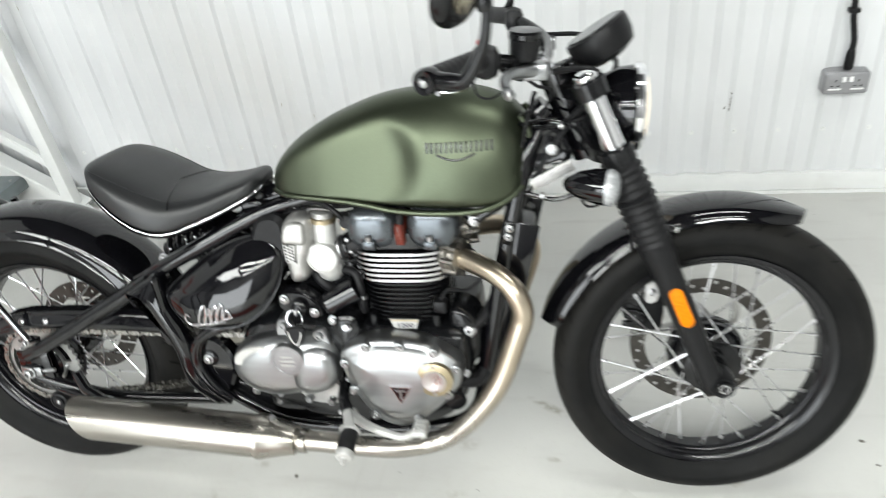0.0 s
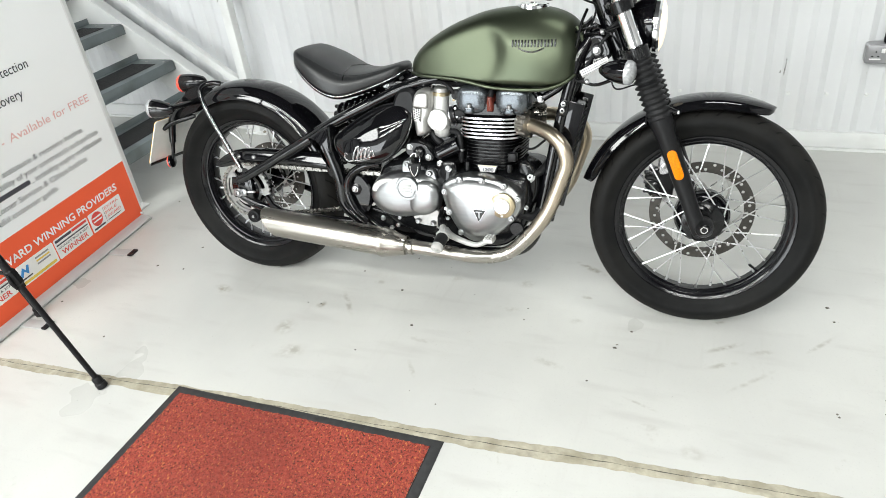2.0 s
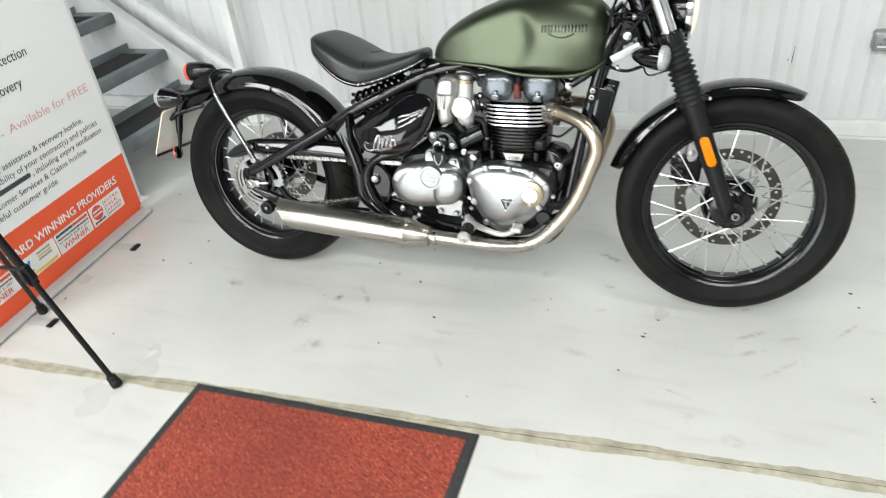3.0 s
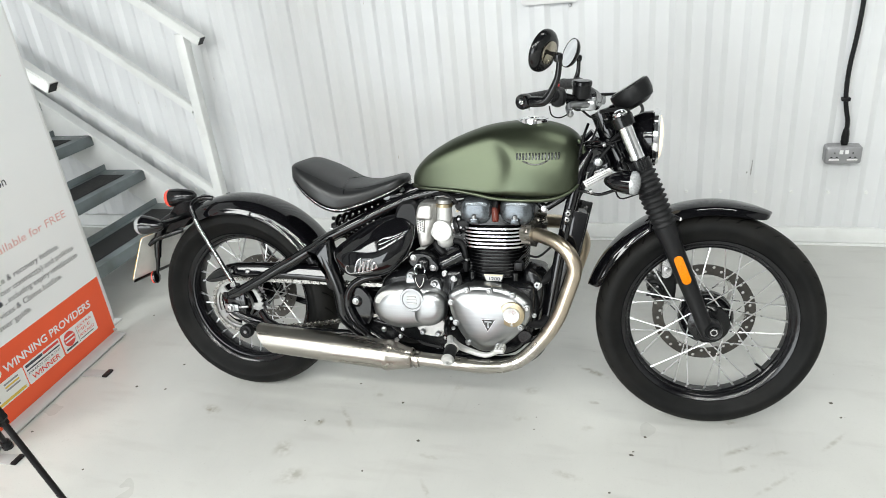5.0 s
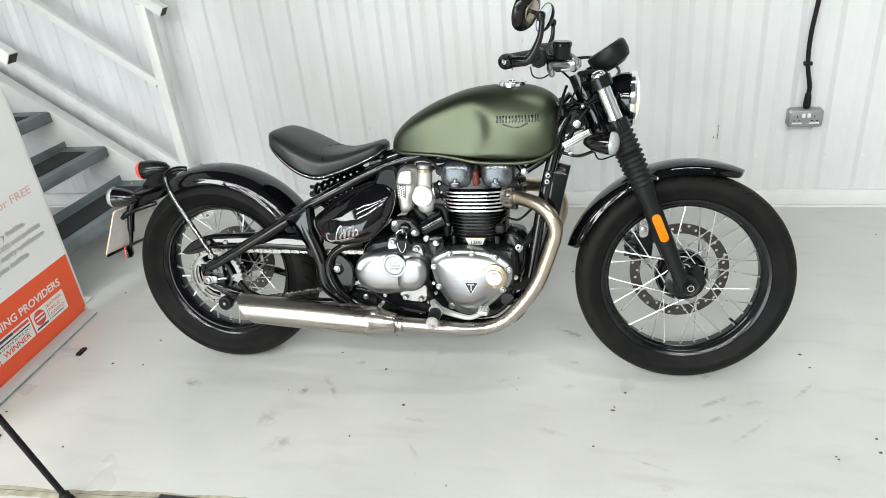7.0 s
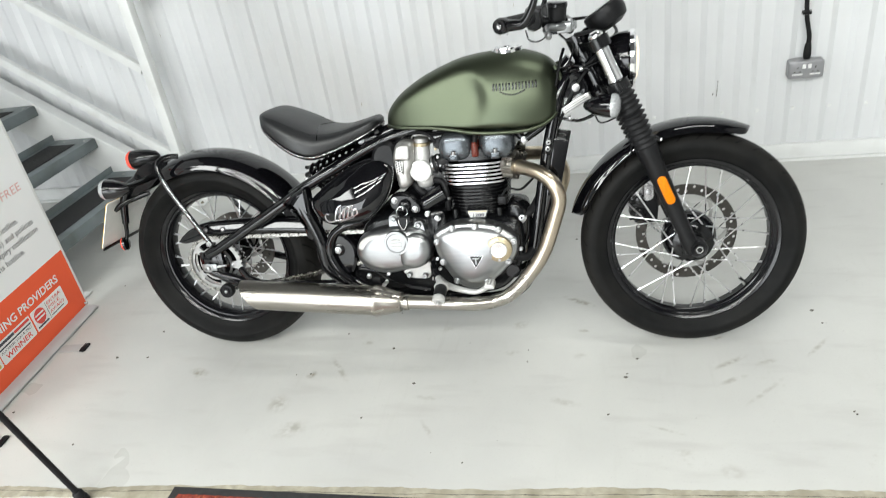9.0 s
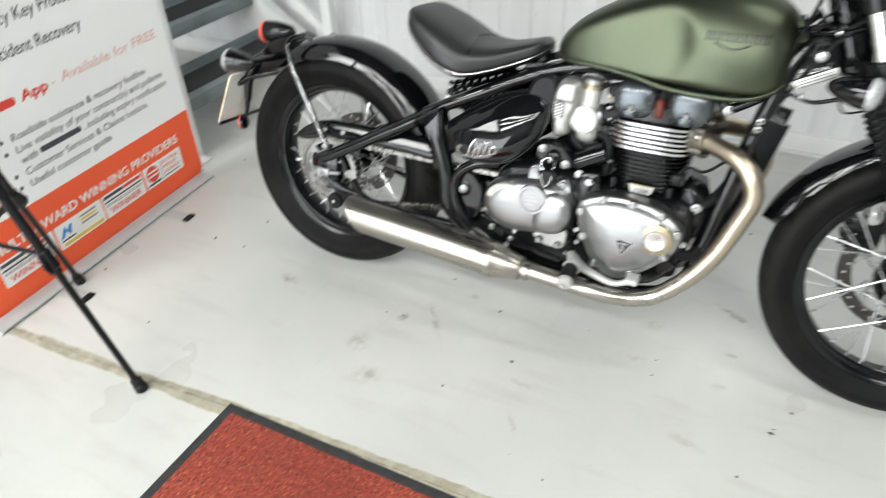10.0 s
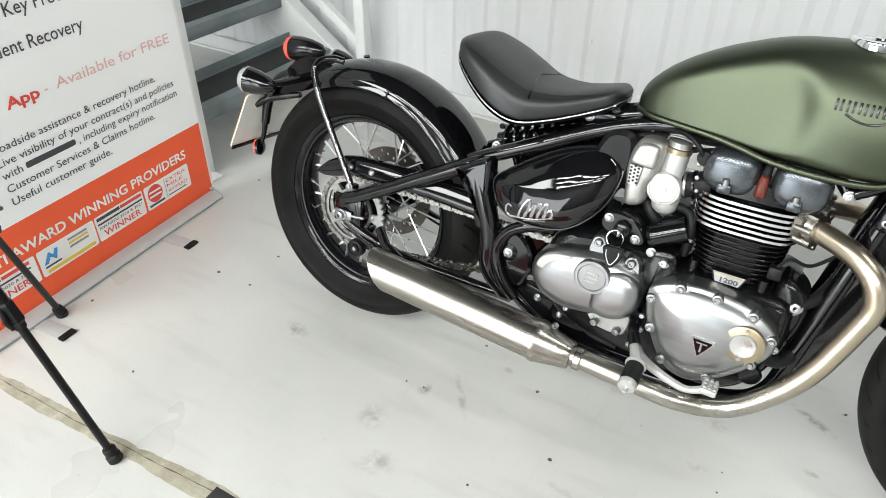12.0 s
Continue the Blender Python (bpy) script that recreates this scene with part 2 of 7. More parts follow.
def scuffed(m, color, patches):
    """Trodden-in scuffs: each patch has its middle, half length, half width, turn and strength, broken up by noise."""
    nt = m.node_tree
    b = nt.nodes["Principled BSDF"]
    tc = nt.nodes.new("ShaderNodeTexCoord")
    n = nt.nodes.new("ShaderNodeTexNoise")
    n.inputs["Scale"].default_value, n.inputs["Detail"].default_value = 42, 8
    nt.links.new(tc.outputs["Object"], n.inputs["Vector"])
    total = None
    for x, y, rx, ry, turn, strength in patches:
        mp = nt.nodes.new("ShaderNodeMapping")
        mp.vector_type = "TEXTURE"
        mp.inputs["Location"].default_value = (x, y, 0)
        mp.inputs["Rotation"].default_value = (0, 0, radians(turn))
        mp.inputs["Scale"].default_value = (rx * 1.6, ry * 1.8, 1)
        ln = nt.nodes.new("ShaderNodeVectorMath")
        ln.operation = "LENGTH"
        r = nt.nodes.new("ShaderNodeMapRange")
        r.interpolation_type = "SMOOTHSTEP"
        r.inputs[1].default_value, r.inputs[2].default_value, r.inputs[3].default_value, r.inputs[4].default_value = 0.1, 1.0, strength, 0.0
        nt.links.new(tc.outputs["Object"], mp.inputs[0])
        nt.links.new(mp.outputs[0], ln.inputs[0])
        nt.links.new(ln.outputs["Value"], r.inputs[0])
        if total is None:
            total = r.outputs[0]
        else:
            mx = nt.nodes.new("ShaderNodeMath")
            mx.operation = "MAXIMUM"
            nt.links.new(total, mx.inputs[0])
            nt.links.new(r.outputs[0], mx.inputs[1])
            total = mx.outputs[0]
    cut = nt.nodes.new("ShaderNodeMapRange")
    cut.inputs[1].default_value, cut.inputs[2].default_value = 0.37, 0.6
    nt.links.new(n.outputs[0], cut.inputs[0])
    mul = nt.nodes.new("ShaderNodeMath")
    mul.operation = "MULTIPLY"
    nt.links.new(cut.outputs[0], mul.inputs[0])
    nt.links.new(total, mul.inputs[1])
    mix = nt.nodes.new("ShaderNodeMix")
    mix.data_type = "RGBA"
    mix.inputs[7].default_value = (*color, 1)
    nt.links.new(mul.outputs[0], mix.inputs[0])
    nt.links.new(b.inputs["Base Color"].links[0].from_socket, mix.inputs[6])
    nt.links.new(mix.outputs[2], b.inputs["Base Color"])


def tint_fades(m, cool, z0, z1):
    """The heat tint runs out towards the foot of the pipe."""
    nt = m.node_tree
    b = nt.nodes["Principled BSDF"]
    tc = nt.nodes.new("ShaderNodeTexCoord")
    sx = nt.nodes.new("ShaderNodeSeparateXYZ")
    nt.links.new(tc.outputs["Object"], sx.inputs[0])
    r = nt.nodes.new("ShaderNodeMapRange")
    r.interpolation_type = "SMOOTHSTEP"
    r.inputs[1].default_value, r.inputs[2].default_value = z0, z1
    nt.links.new(sx.outputs[2], r.inputs[0])
    mx = nt.nodes.new("ShaderNodeMix")
    mx.data_type = "RGBA"
    mx.inputs[6].default_value = (*cool, 1)
    nt.links.new(r.outputs[0], mx.inputs[0])
    nt.links.new(b.inputs["Base Color"].links[0].from_socket, mx.inputs[7])
    nt.links.new(mx.outputs[2], b.inputs["Base Color"])


tint_fades(M_HEADER, (0.375, 0.355, 0.32), 0.21, 0.4)
scuffed(M_FLOOR, (0.24, 0.215, 0.165), (
    (0.331, -0.504, 0.045, 0.025, 30, 0.3), (0.25, -0.396, 0.03, 0.03, 0, 0.5), (-0.1, -0.255, 0.035, 0.016, -20, 0.8), (1.537, -0.598, 0.025, 0.018, -20, 0.3), (1.159, 0.134, 0.05, 0.01, -30, 0.8), (0.311, -0.258, 0.014, 0.014, 5, 0.9), (0.401, -0.233, 0.06, 0.008, -53, 0.5),
    (0.458, -0.094, 0.018, 0.009, 5, 0.4), (0.72, -0.02, 0.02, 0.012, 5, 0.35), (0.968, 0.001, 0.03, 0.015, 21, 0.4), (0.953, -0.145, 0.022, 0.01, 5, 0.4),
    (1.175, 0.124, 0.023, 0.006, -48, 0.85), (1.176, -0.032, 0.015, 0.007, -12, 0.7)))
scuffed(M_FLOOR, (0.27, 0.25, 0.205), (
    (1.163, -0.157, 0.019, 0.01, 5, 0.35), (1.574, -0.074, 0.019, 0.006, 27, 0.9), (1.597, -0.183, 0.048, 0.008, 33, 0.75), (1.593, -0.261, 0.034, 0.008, 27, 0.65),
    (1.693, -0.183, 0.027, 0.008, 20, 0.5), (1.847, -0.112, 0.046, 0.006, 49, 0.55), (1.668, -0.307, 0.065, 0.006, 44, 0.45), (1.397, -0.464, 0.04, 0.004, -19, 0.5),
    (1.429, -0.54, 0.022, 0.009, 7, 0.4), (0.338, -0.491, 0.033, 0.014, -12, 0.5), (0.717, -0.356, 0.04, 0.007, -5, 0.4), (1.121, -0.363, 0.041, 0.011, -15, 0.4),
    (0.743, -0.484, 0.036, 0.006, -56, 0.5)))
marked(M_CARPET, ((150, (0.57, 0.66), (0.045, 0.014, 0.012), (1, 1, 1)), (120, (0.58, 0.68), (0.52, 0.17, 0.055), (1.5, 0.8, 1)), (95, (0.76, 0.78), (0.55, 0.5, 0.46), (1, 1, 1)),
                  (2.2, (0.45, 0.85), (0.16, 0.025, 0.016), (1, 1, 1))))


# ---- mesh helpers ----
def mesh_of(name, bm, mats, sharp=40):
    me = bpy.data.meshes.new(name)
    bmesh.ops.recalc_face_normals(bm, faces=bm.faces)
    for f in bm.faces:
        f.smooth = True
    bm.to_mesh(me)
    bm.free()
    for m in (mats if isinstance(mats, (list, tuple)) else [mats]):
        me.materials.append(m)
    me.set_sharp_from_angle(angle=radians(sharp))
    return me


def part(name, bm, mats, parent=None, label="", at=None, sharp=40):
    ob = new(name, mesh_of(name, bm, mats, sharp))
    if parent:
        ob.parent = parent
    if at is not None:
        ob.matrix_basis = at
    if label:
        ob["label"] = label
    return ob


def group(name, label, category, at=None, kind=""):
    e = new(name)
    e.empty_display_size = 0.1
    if at is not None:
        e.matrix_basis = at
    return tagged(e, label, category, kind=kind)


def spline(pts, n):
    """Catmull-Rom through the points (tuples of any length), n samples a span."""
    p = [np.array(q, float) for q in pts]
    p = [2 * p[0] - p[1]] + p + [2 * p[-1] - p[-2]]
    out = []
    for i in range(1, len(p) - 2):
        for k in range(n):
            t = k / n
            out.append(0.5 * (2 * p[i] + (p[i + 1] - p[i - 1]) * t + (2 * p[i - 1] - 5 * p[i] + 4 * p[i + 1] - p[i + 2]) * t * t
                              + (3 * p[i] - p[i - 1] - 3 * p[i + 1] + p[i + 2]) * t ** 3))
    return out + [p[-2]]


def closed_spline(pts, n):
    p = [np.array(q, float) for q in pts]
    k = len(p)
    out = []
    for i in range(k):
        a, b, c, d = p[i - 1], p[i], p[(i + 1) % k], p[(i + 2) % k]
        for j in range(n):
            t = j / n
            out.append(0.5 * (2 * b + (c - a) * t + (2 * a - 5 * b + 4 * c - d) * t * t + (3 * b - a - 3 * c + d) * t ** 3))
    return out


def loft(bm, rings, cap=True, close=False):
    vs = [[bm.verts.new(tuple(p)) for p in r] for r in rings]
    n = len(vs[0])
    pairs = list(zip(vs, vs[1:])) + ([(vs[-1], vs[0])] if close else [])
    for a, b in pairs:
        for i in range(n):
            bm.faces.new((a[i], a[(i + 1) % n], b[(i + 1) % n], b[i]))
    if cap and not close:
        bm.faces.new(vs[0][::-1])
        bm.faces.new(vs[-1])
    return bm


def tube(pts, r, seg=12, bm=None, smooth=0):
    """A round bar along points; r is one radius or one for each point."""
    bm = bm or bmesh.new()
    rr = list(r) if isinstance(r, (list, tuple)) else [r] * len(pts)
    if smooth:
        q = spline([(*p, a) for p, a in zip(pts, rr)], smooth)
        pts, rr = [Vector(v[:3].tolist()) for v in q], [float(v[3]) for v in q]
    pts = [Vector(p) for p in pts]
    side = None
    rings = []
    for i, p in enumerate(pts):
        d = (pts[min(i + 1, len(pts) - 1)] - pts[max(i - 1, 0)]).normalized()
        if side is None:
            side = d.orthogonal().normalized()
        side = (side - d * side.dot(d)).normalized()
        up = d.cross(side)
        rings.append([p + rr[i] * (side * math.cos(a) + up * math.sin(a)) for a in (2 * math.pi * k / seg for k in range(seg))])
    return loft(bm, rings)


def turned(profile, a, d, seg=32, bm=None, close=False, cap=True):
    """A lathe shape: profile of (radius, way along d) about the line from a along d."""
    bm = bm or bmesh.new()
    a, d = Vector(a), Vector(d).normalized()
    s = d.orthogonal().normalized()
    u = d.cross(s)
    rings = [[a + d * h + max(r, 1e-5) * (s * math.cos(t) + u * math.sin(t)) for t in (2 * math.pi * k / seg for k in range(seg))] for r, h in profile]
    return loft(bm, rings, cap=cap, close=close)


def box(x0, x1, y0, y1, z0, z1, bevel=0.0, bm=None, seg=2):
    bm = bm or bmesh.new()
    vs = [bm.verts.new((x, y, z)) for x in (x0, x1) for y in (y0, y1) for z in (z0, z1)]
    fs = [bm.faces.new([vs[i] for i in q]) for q in ((0, 1, 3, 2), (4, 6, 7, 5), (0, 4, 5, 1), (2, 3, 7, 6), (0, 2, 6, 4), (1, 5, 7, 3))]
    if bevel:
        es = list({e for f in fs for e in f.edges})
        bmesh.ops.bevel(bm, geom=es, offset=bevel, segments=seg, profile=0.5, affect="EDGES", clamp_overlap=True)
    return bm


def offset_ring(ring, d):
    """A closed ring of (x, z) drawn inwards by d; past a little way it shrinks towards its middle."""
    n = len(ring)
    if d > 0.012:
        first = offset_ring(ring, 0.012)
        c = sum(first) / n
        mean = sum(float(np.linalg.norm(p - c)) for p in first) / n
        return [c + (p - c) * max(0.02, 1 - (d - 0.012) / mean) for p in first]
    area = sum(ring[i][0] * ring[(i + 1) % n][1] - ring[(i + 1) % n][0] * ring[i][1] for i in range(n))
    sg = 1 if area > 0 else -1
    out = []
    for i in range(n):
        t = np.array(ring[(i + 1) % n]) - np.array(ring[i - 1])
        t = t / (np.linalg.norm(t) + 1e-9)
        out.append(np.array(ring[i]) + sg * d * np.array((-t[1], t[0])))
    return out


def pillow(outline, steps, n=5, bm=None):
    """A rounded plate in the xz plane: steps of (y, inset) from its back to its front."""
    bm = bm or bmesh.new()
    ring = closed_spline(outline, n) if n > 1 else [np.array(p) for p in outline]
    return loft(bm, [[(p[0], y, p[1]) for p in offset_ring(ring, d)] for y, d in steps])


def capsule_ring(x0, x1, y0, y1, r, n=5):
    """A rounded rectangle of points, counter-clockwise."""
    out = []
    for cx, cy, a0 in ((x1 - r, y1 - r, 0), (x0 + r, y1 - r, 90), (x0 + r, y0 + r, 180), (x1 - r, y0 + r, 270)):
        out += [(cx + r * math.cos(radians(a0 + 90 * k / n)), cy + r * math.sin(radians(a0 + 90 * k / n))) for k in range(n + 1)]
    return out


def hex_bolt(a, d, r=0.008, h=0.008, bm=None):
    r *= 0.8
    bm = turned([(r * 1.25, 0), (r * 1.25, h * 0.25), (r, h * 0.3)], a, d, 12, bm)
    return turned([(r * 0.95, h * 0.3), (r * 0.95, h * 0.9), (r * 0.75, h), (r * 0.45, h), (r * 0.42, h * 0.6)], a, d, 6, bm)


def write(body, size=1.0, bold=0.0):
    """The words as a thin mesh from the built-in font, 1 high, and its width."""
    c = bpy.data.curves.new("words", "FONT")
    c.body, c.size, c.extrude, c.offset, c.resolution_u = body, size, 0.0, bold, 3
    o = bpy.data.objects.new("words", c)
    scene.collection.objects.link(o)
    bpy.context.view_layer.update()
    me = bpy.data.meshes.new_from_object(o.evaluated_get(bpy.context.evaluated_depsgraph_get()))
    bpy.data.objects.remove(o)
    xs = [v.co.x for v in me.vertices]
    ys = [v.co.y for v in me.vertices]
    return me, min(xs), max(xs), min(ys), max(ys)


# ---- the room ----
WALL_Y = 1.225
X0, X1 = -4.0, 5.2
tagged(part("floor", box(X0, X1, YB, WALL_Y + 0.1, -0.12, 0.0), M_FLOOR), "pale grey painted concrete floor, scuffed and stained", "floor", kind="structure")


def cladding():
    bm = bmesh.new()
    pitch, rib, depth, slope = 0.1425, 0.042, 0.0115, 0.024
    xs = []
    k0 = math.floor((X0 - 1.404) / pitch)
    x = 1.404 + k0 * pitch
    while x < X1:
        xs += [(x - slope, 0.0), (x, -depth), (x + rib, -depth), (x + rib + slope, 0.0)]
        x += pitch
    rows = []
    for z in (0.0, CEIL):
        rows.append([bm.verts.new((px, WALL_Y + py, z)) for px, py in xs] )
    back = [[bm.verts.new((px, WALL_Y + 0.1, z)) for px in (xs[0][0], xs[-1][0])] for z in (0.0, CEIL)]
    for i in range(len(xs) - 1):
        bm.faces.new((rows[0][i], rows[0][i + 1], rows[1][i + 1], rows[1][i]))
    bm.faces.new((back[0][0], back[1][0], back[1][1], back[0][1]))
    bm.faces.new((rows[0][0], rows[1][0], back[1][0], back[0][0]))
    bm.faces.new((rows[0][-1], back[0][1], back[1][1], rows[1][-1]))
    return bm


wall = tagged(part("wall_north", cladding(), M_WALL, sharp=20), "white ribbed metal cladding wall with screw heads", "wall", kind="structure")
screw = mesh_of("screw", turned([(0.0085, 0), (0.0085, 0.002), (0.0055, 0.0025), (0.005, 0.006), (0.001, 0.0065)], (0, 0, 0), (0, -1, 0), 8), M_WHITE_STEEL)
for i in range(-24, 26):
    o = new("screw", screw)
    o.parent = wall
    o.location = (1.482 + 0.1425 * i, WALL_Y + 0.0005, 0.236)
# paint chipped off along two rib edges
chips = random.Random(12)
for cx, z0, z1, n in ((1.742, 0.318, 0.39, 9), (1.727, 0.326, 0.334, 2)):
    for i in range(n):
        z = z0 + (z1 - z0) * (i + chips.uniform(0, 0.6)) / n
        x, h = cx - 0.04 * (0.39 - z) + chips.uniform(-0.0012, 0.0012), chips.uniform(0.002, 0.0055)
        w = chips.uniform(0.0006, 0.0022)
        part("paint_chip", box(x - w, x + w, WALL_Y - 0.0125, WALL_Y - 0.0105, z - h, z + h, 0.0005), M_DIRT, wall)
tagged(part("baseboard", box(X0, X1, WALL_Y - 0.026, WALL_Y - 0.001, 0.012, 0.078, 0.003), M_WHITE_STEEL), "white folded steel flashing along the wall foot", "baseboard", kind="structure")
tagged(part("trim", box(X0, X1, WALL_Y - 0.034, WALL_Y - 0.002, 0.0005, 0.0115), M_WHITE_STEEL), "white channel under the wall flashing", "trim", kind="structure")
tagged(part("wall_west", box(X0 - 0.1, X0, YB, WALL_Y + 0.1, 0.0, CEIL), M_BACKWALL), "plain grey wall", "wall", kind="structure")
tagged(part("wall_east", box(X1, X1 + 0.1, YB, WALL_Y + 0.1, 0.0, CEIL), M_SIDEWALL), "plain pale wall", "wall", kind="structure")
bm = box(X0 - 0.1, DOOR[0], YB - 0.1, YB, 0.0, CEIL)
box(DOOR[1], X1 + 0.1, YB - 0.1, YB, 0.0, CEIL, bm=bm)
box(DOOR[0], DOOR[1], YB - 0.1, YB, DOOR[2], CEIL, bm=bm)
tagged(part("wall_south", bm, M_BACKWALL), "plain wall with a wide open doorway", "wall", kind="structure")
tagged(part("ceiling", box(X0 - 0.1, X1 + 0.1, YB - 0.1, WALL_Y + 0.1, CEIL, CEIL + 0.1), M_CEIL), "dark roof lining", "ceiling", kind="structure")


def batten(tx, ty):
    lamp = group("ceiling_light", "white batten fitting with a lit diffuser under the roof, out of view", "light fitting", pose(tx, ty, CEIL))
    part("housing", box(-0.75, 0.75, -0.13, 0.13, -0.09, -0.002, 0.01), M_WHITEPLASTIC, lamp)
    part("diffuser", box(-0.735, 0.735, -0.115, 0.115, -0.105, -0.0905, 0.004), M_TUBE, lamp, "lit white diffuser")
    return tagged(lamp, group="tube lights under the roof")


# the last batten is made up, to house the added fill lamp
for tx, ty, power in TUBES_AND_FILL:
    batten(tx, ty)
rx, ry, rw, rl = ROOF_LIGHT
sky = tagged(part("window_1", box(rx - rw / 2, rx + rw / 2, ry - rl / 2, ry + rl / 2, CEIL - 0.03, CEIL - 0.001), M_TUBE), "translucent daylit roof light", "roof light", kind="structure")
for x0, x1, y0, y1 in ((-rw / 2 - 0.06, -rw / 2, -rl / 2 - 0.06, rl / 2 + 0.06), (rw / 2, rw / 2 + 0.06, -rl / 2 - 0.06, rl / 2 + 0.06), (-rw / 2, rw / 2, -rl / 2 - 0.06, -rl / 2), (-rw / 2, rw / 2, rl / 2, rl / 2 + 0.06)):
    part("window_frame", box(rx + x0, rx + x1, ry + y0, ry + y1, CEIL - 0.06, CEIL - 0.001), M_WHITEPLASTIC, sky)


# joint in the slab, and the grit along it
def joint():
    bm = bmesh.new()
    rnd = random.Random(4)
    n = 640
    rows = [[], [], [], []]
    e1 = e2 = 0.0
    for i in range(n + 1):
        e1 = 0.82 * e1 + rnd.uniform(-0.0022, 0.0022)
        e2 = 0.82 * e2 + rnd.uniform(-0.0026, 0.0026)
        x = -3.6 + 8.4 * i / n
        yc = -0.752 + 0.0505 * x + 0.0015 * math.sin(x * 5.3)
        w = 0.0205 + 0.0025 * math.sin(x * 3.1) + 0.0015 * math.sin(x * 11.7) + rnd.uniform(-0.0007, 0.0007)
        for row, (dy, z) in zip(rows, ((-w + e1, 0.0006), (-w * 0.55, 0.0014), (w * 0.5, 0.0013 + rnd.uniform(-0.0003, 0.0003)), (w + e2, 0.0006))):
            row.append(bm.verts.new((x, yc + dy, z)))
    for a, b in zip(rows, rows[1:]):
        for i in range(n):
            bm.faces.new((a[i], a[i + 1], b[i + 1], b[i]))
    return bm


tagged(part("floor_joint", joint(), M_JOINT), "sandy worn filler in the floor's expansion joint", "floor joint", kind="structure")


def crack():
    """The open line along the middle of the filler."""
    bm = bmesh.new()
    rnd = random.Random(9)
    rows = [[], []]
    off = 0.0
    for i in range(421):
        x = -3.6 + 8.4 * i / 420
        off = 0.85 * off + rnd.uniform(-0.0012, 0.0012)
        yc = -0.748 + 0.0505 * x + 0.0015 * math.sin(x * 5.3) - 0.001 + off
        w = 0.0004 + 0.0012 * max(0.0, rnd.uniform(-0.5, 1.0))
        for row, dy in zip(rows, (-w, w)):
            row.append(bm.verts.new((x, yc + dy, 0.0021)))
    for i in range(420):
        bm.faces.new((rows[0][i], rows[0][i + 1], rows[1][i + 1], rows[1][i]))
    return bm


tagged(part("joint_crack", crack(), M_DIRT), "dark dirty crack along the joint filler", "floor joint", kind="structure")


# ---- things in the room ----
def floor_mat():
    m = group("floor_mat", "red coir floor mat with a black rubber border", "mat", pose(0.507, -0.725, 0.0, 0, 0, 0.4))
    w, l = 0.43, 0.62
    ring = [(-w, -l), (w, -l), (w, 0), (-w, 0)]
    bm = bmesh.new()
    rows = [[bm.verts.new((x + sx * d, y + sy * d, z)) for (x, y), (sx, sy) in zip(ring, ((1, 1), (-1, 1), (-1, -1), (1, -1)))] for d, z in ((0, 0.0008), (0.004, 0.0035), (0.026, 0.0055), (0.03, 0.0045))]
    for a, b in zip(rows, rows[1:]):
        for i in range(4):
            bm.faces.new((a[i], a[(i + 1) % 4], b[(i + 1) % 4], b[i]))
    part("border", bm, M_MATRUBBER, m, "black rubber border")
    bm = bmesh.new()
    nx, ny = 130, 95
    rnd = random.Random(7)
    g = [[bm.verts.new((-w + 0.029 + (2 * w - 0.058) * i / nx, -l + 0.029 + (l - 0.058) * j / ny, 0.006 + rnd.uniform(0, 0.0035))) for j in range(ny + 1)] for i in range(nx + 1)]
    for i in range(nx):
        for j in range(ny):
            bm.faces.new((g[i][j], g[i + 1][j], g[i + 1][j + 1], g[i][j + 1]))
    part("coir_surface", bm, M_CARPET, m, "mottled red coir pile", sharp=180)


floor_mat()


def grit():
    """Loose flakes and crumbs trodden over the floor."""
    bm = bmesh.new()
    rnd = random.Random(11)
    spots = [(0.372, -0.043), (0.556, -0.122), (1.004, -0.13), (1.006, -0.188), (1.335, -0.171), (1.298, -0.256), (1.303, -0.24), (1.888, 0.001), (1.873, 0.068), (1.983, -0.301), (1.978, -0.352), (1.87, -0.39), (0.665, -0.295), (1.245, -0.411), (0.538, -0.447), (0.866, -0.602)]
    spots += [(1.866, -0.38), (0.307, -0.255), (-0.75, 0.3), (-0.4, 0.22), (-0.347, -0.177), (-0.472, -0.178), (0.259, -0.26), (0.556, -0.124)]
    spots += [(rnd.uniform(-1.0, 2.4), rnd.uniform(-1.1, 1.0)) for _ in range(14)]
    for x, y in spots:
        r = rnd.uniform(0.0025, 0.0065)
        n = 7
        ring = [(x + r * rnd.uniform(0.5, 1.2) * math.cos(2 * math.pi * k / n), y + r * rnd.uniform(0.4, 1.0) * math.sin(2 * math.pi * k / n)) for k in range(n)]
        loft(bm, [[(px, py, z) for px, py in ring] for z in (0.0002, rnd.uniform(0.001, 0.002))])
    return bm


tagged(part("floor_grit", grit(), M_DIRT), "small dark crumbs scattered over the floor", "grit", kind="stuff")


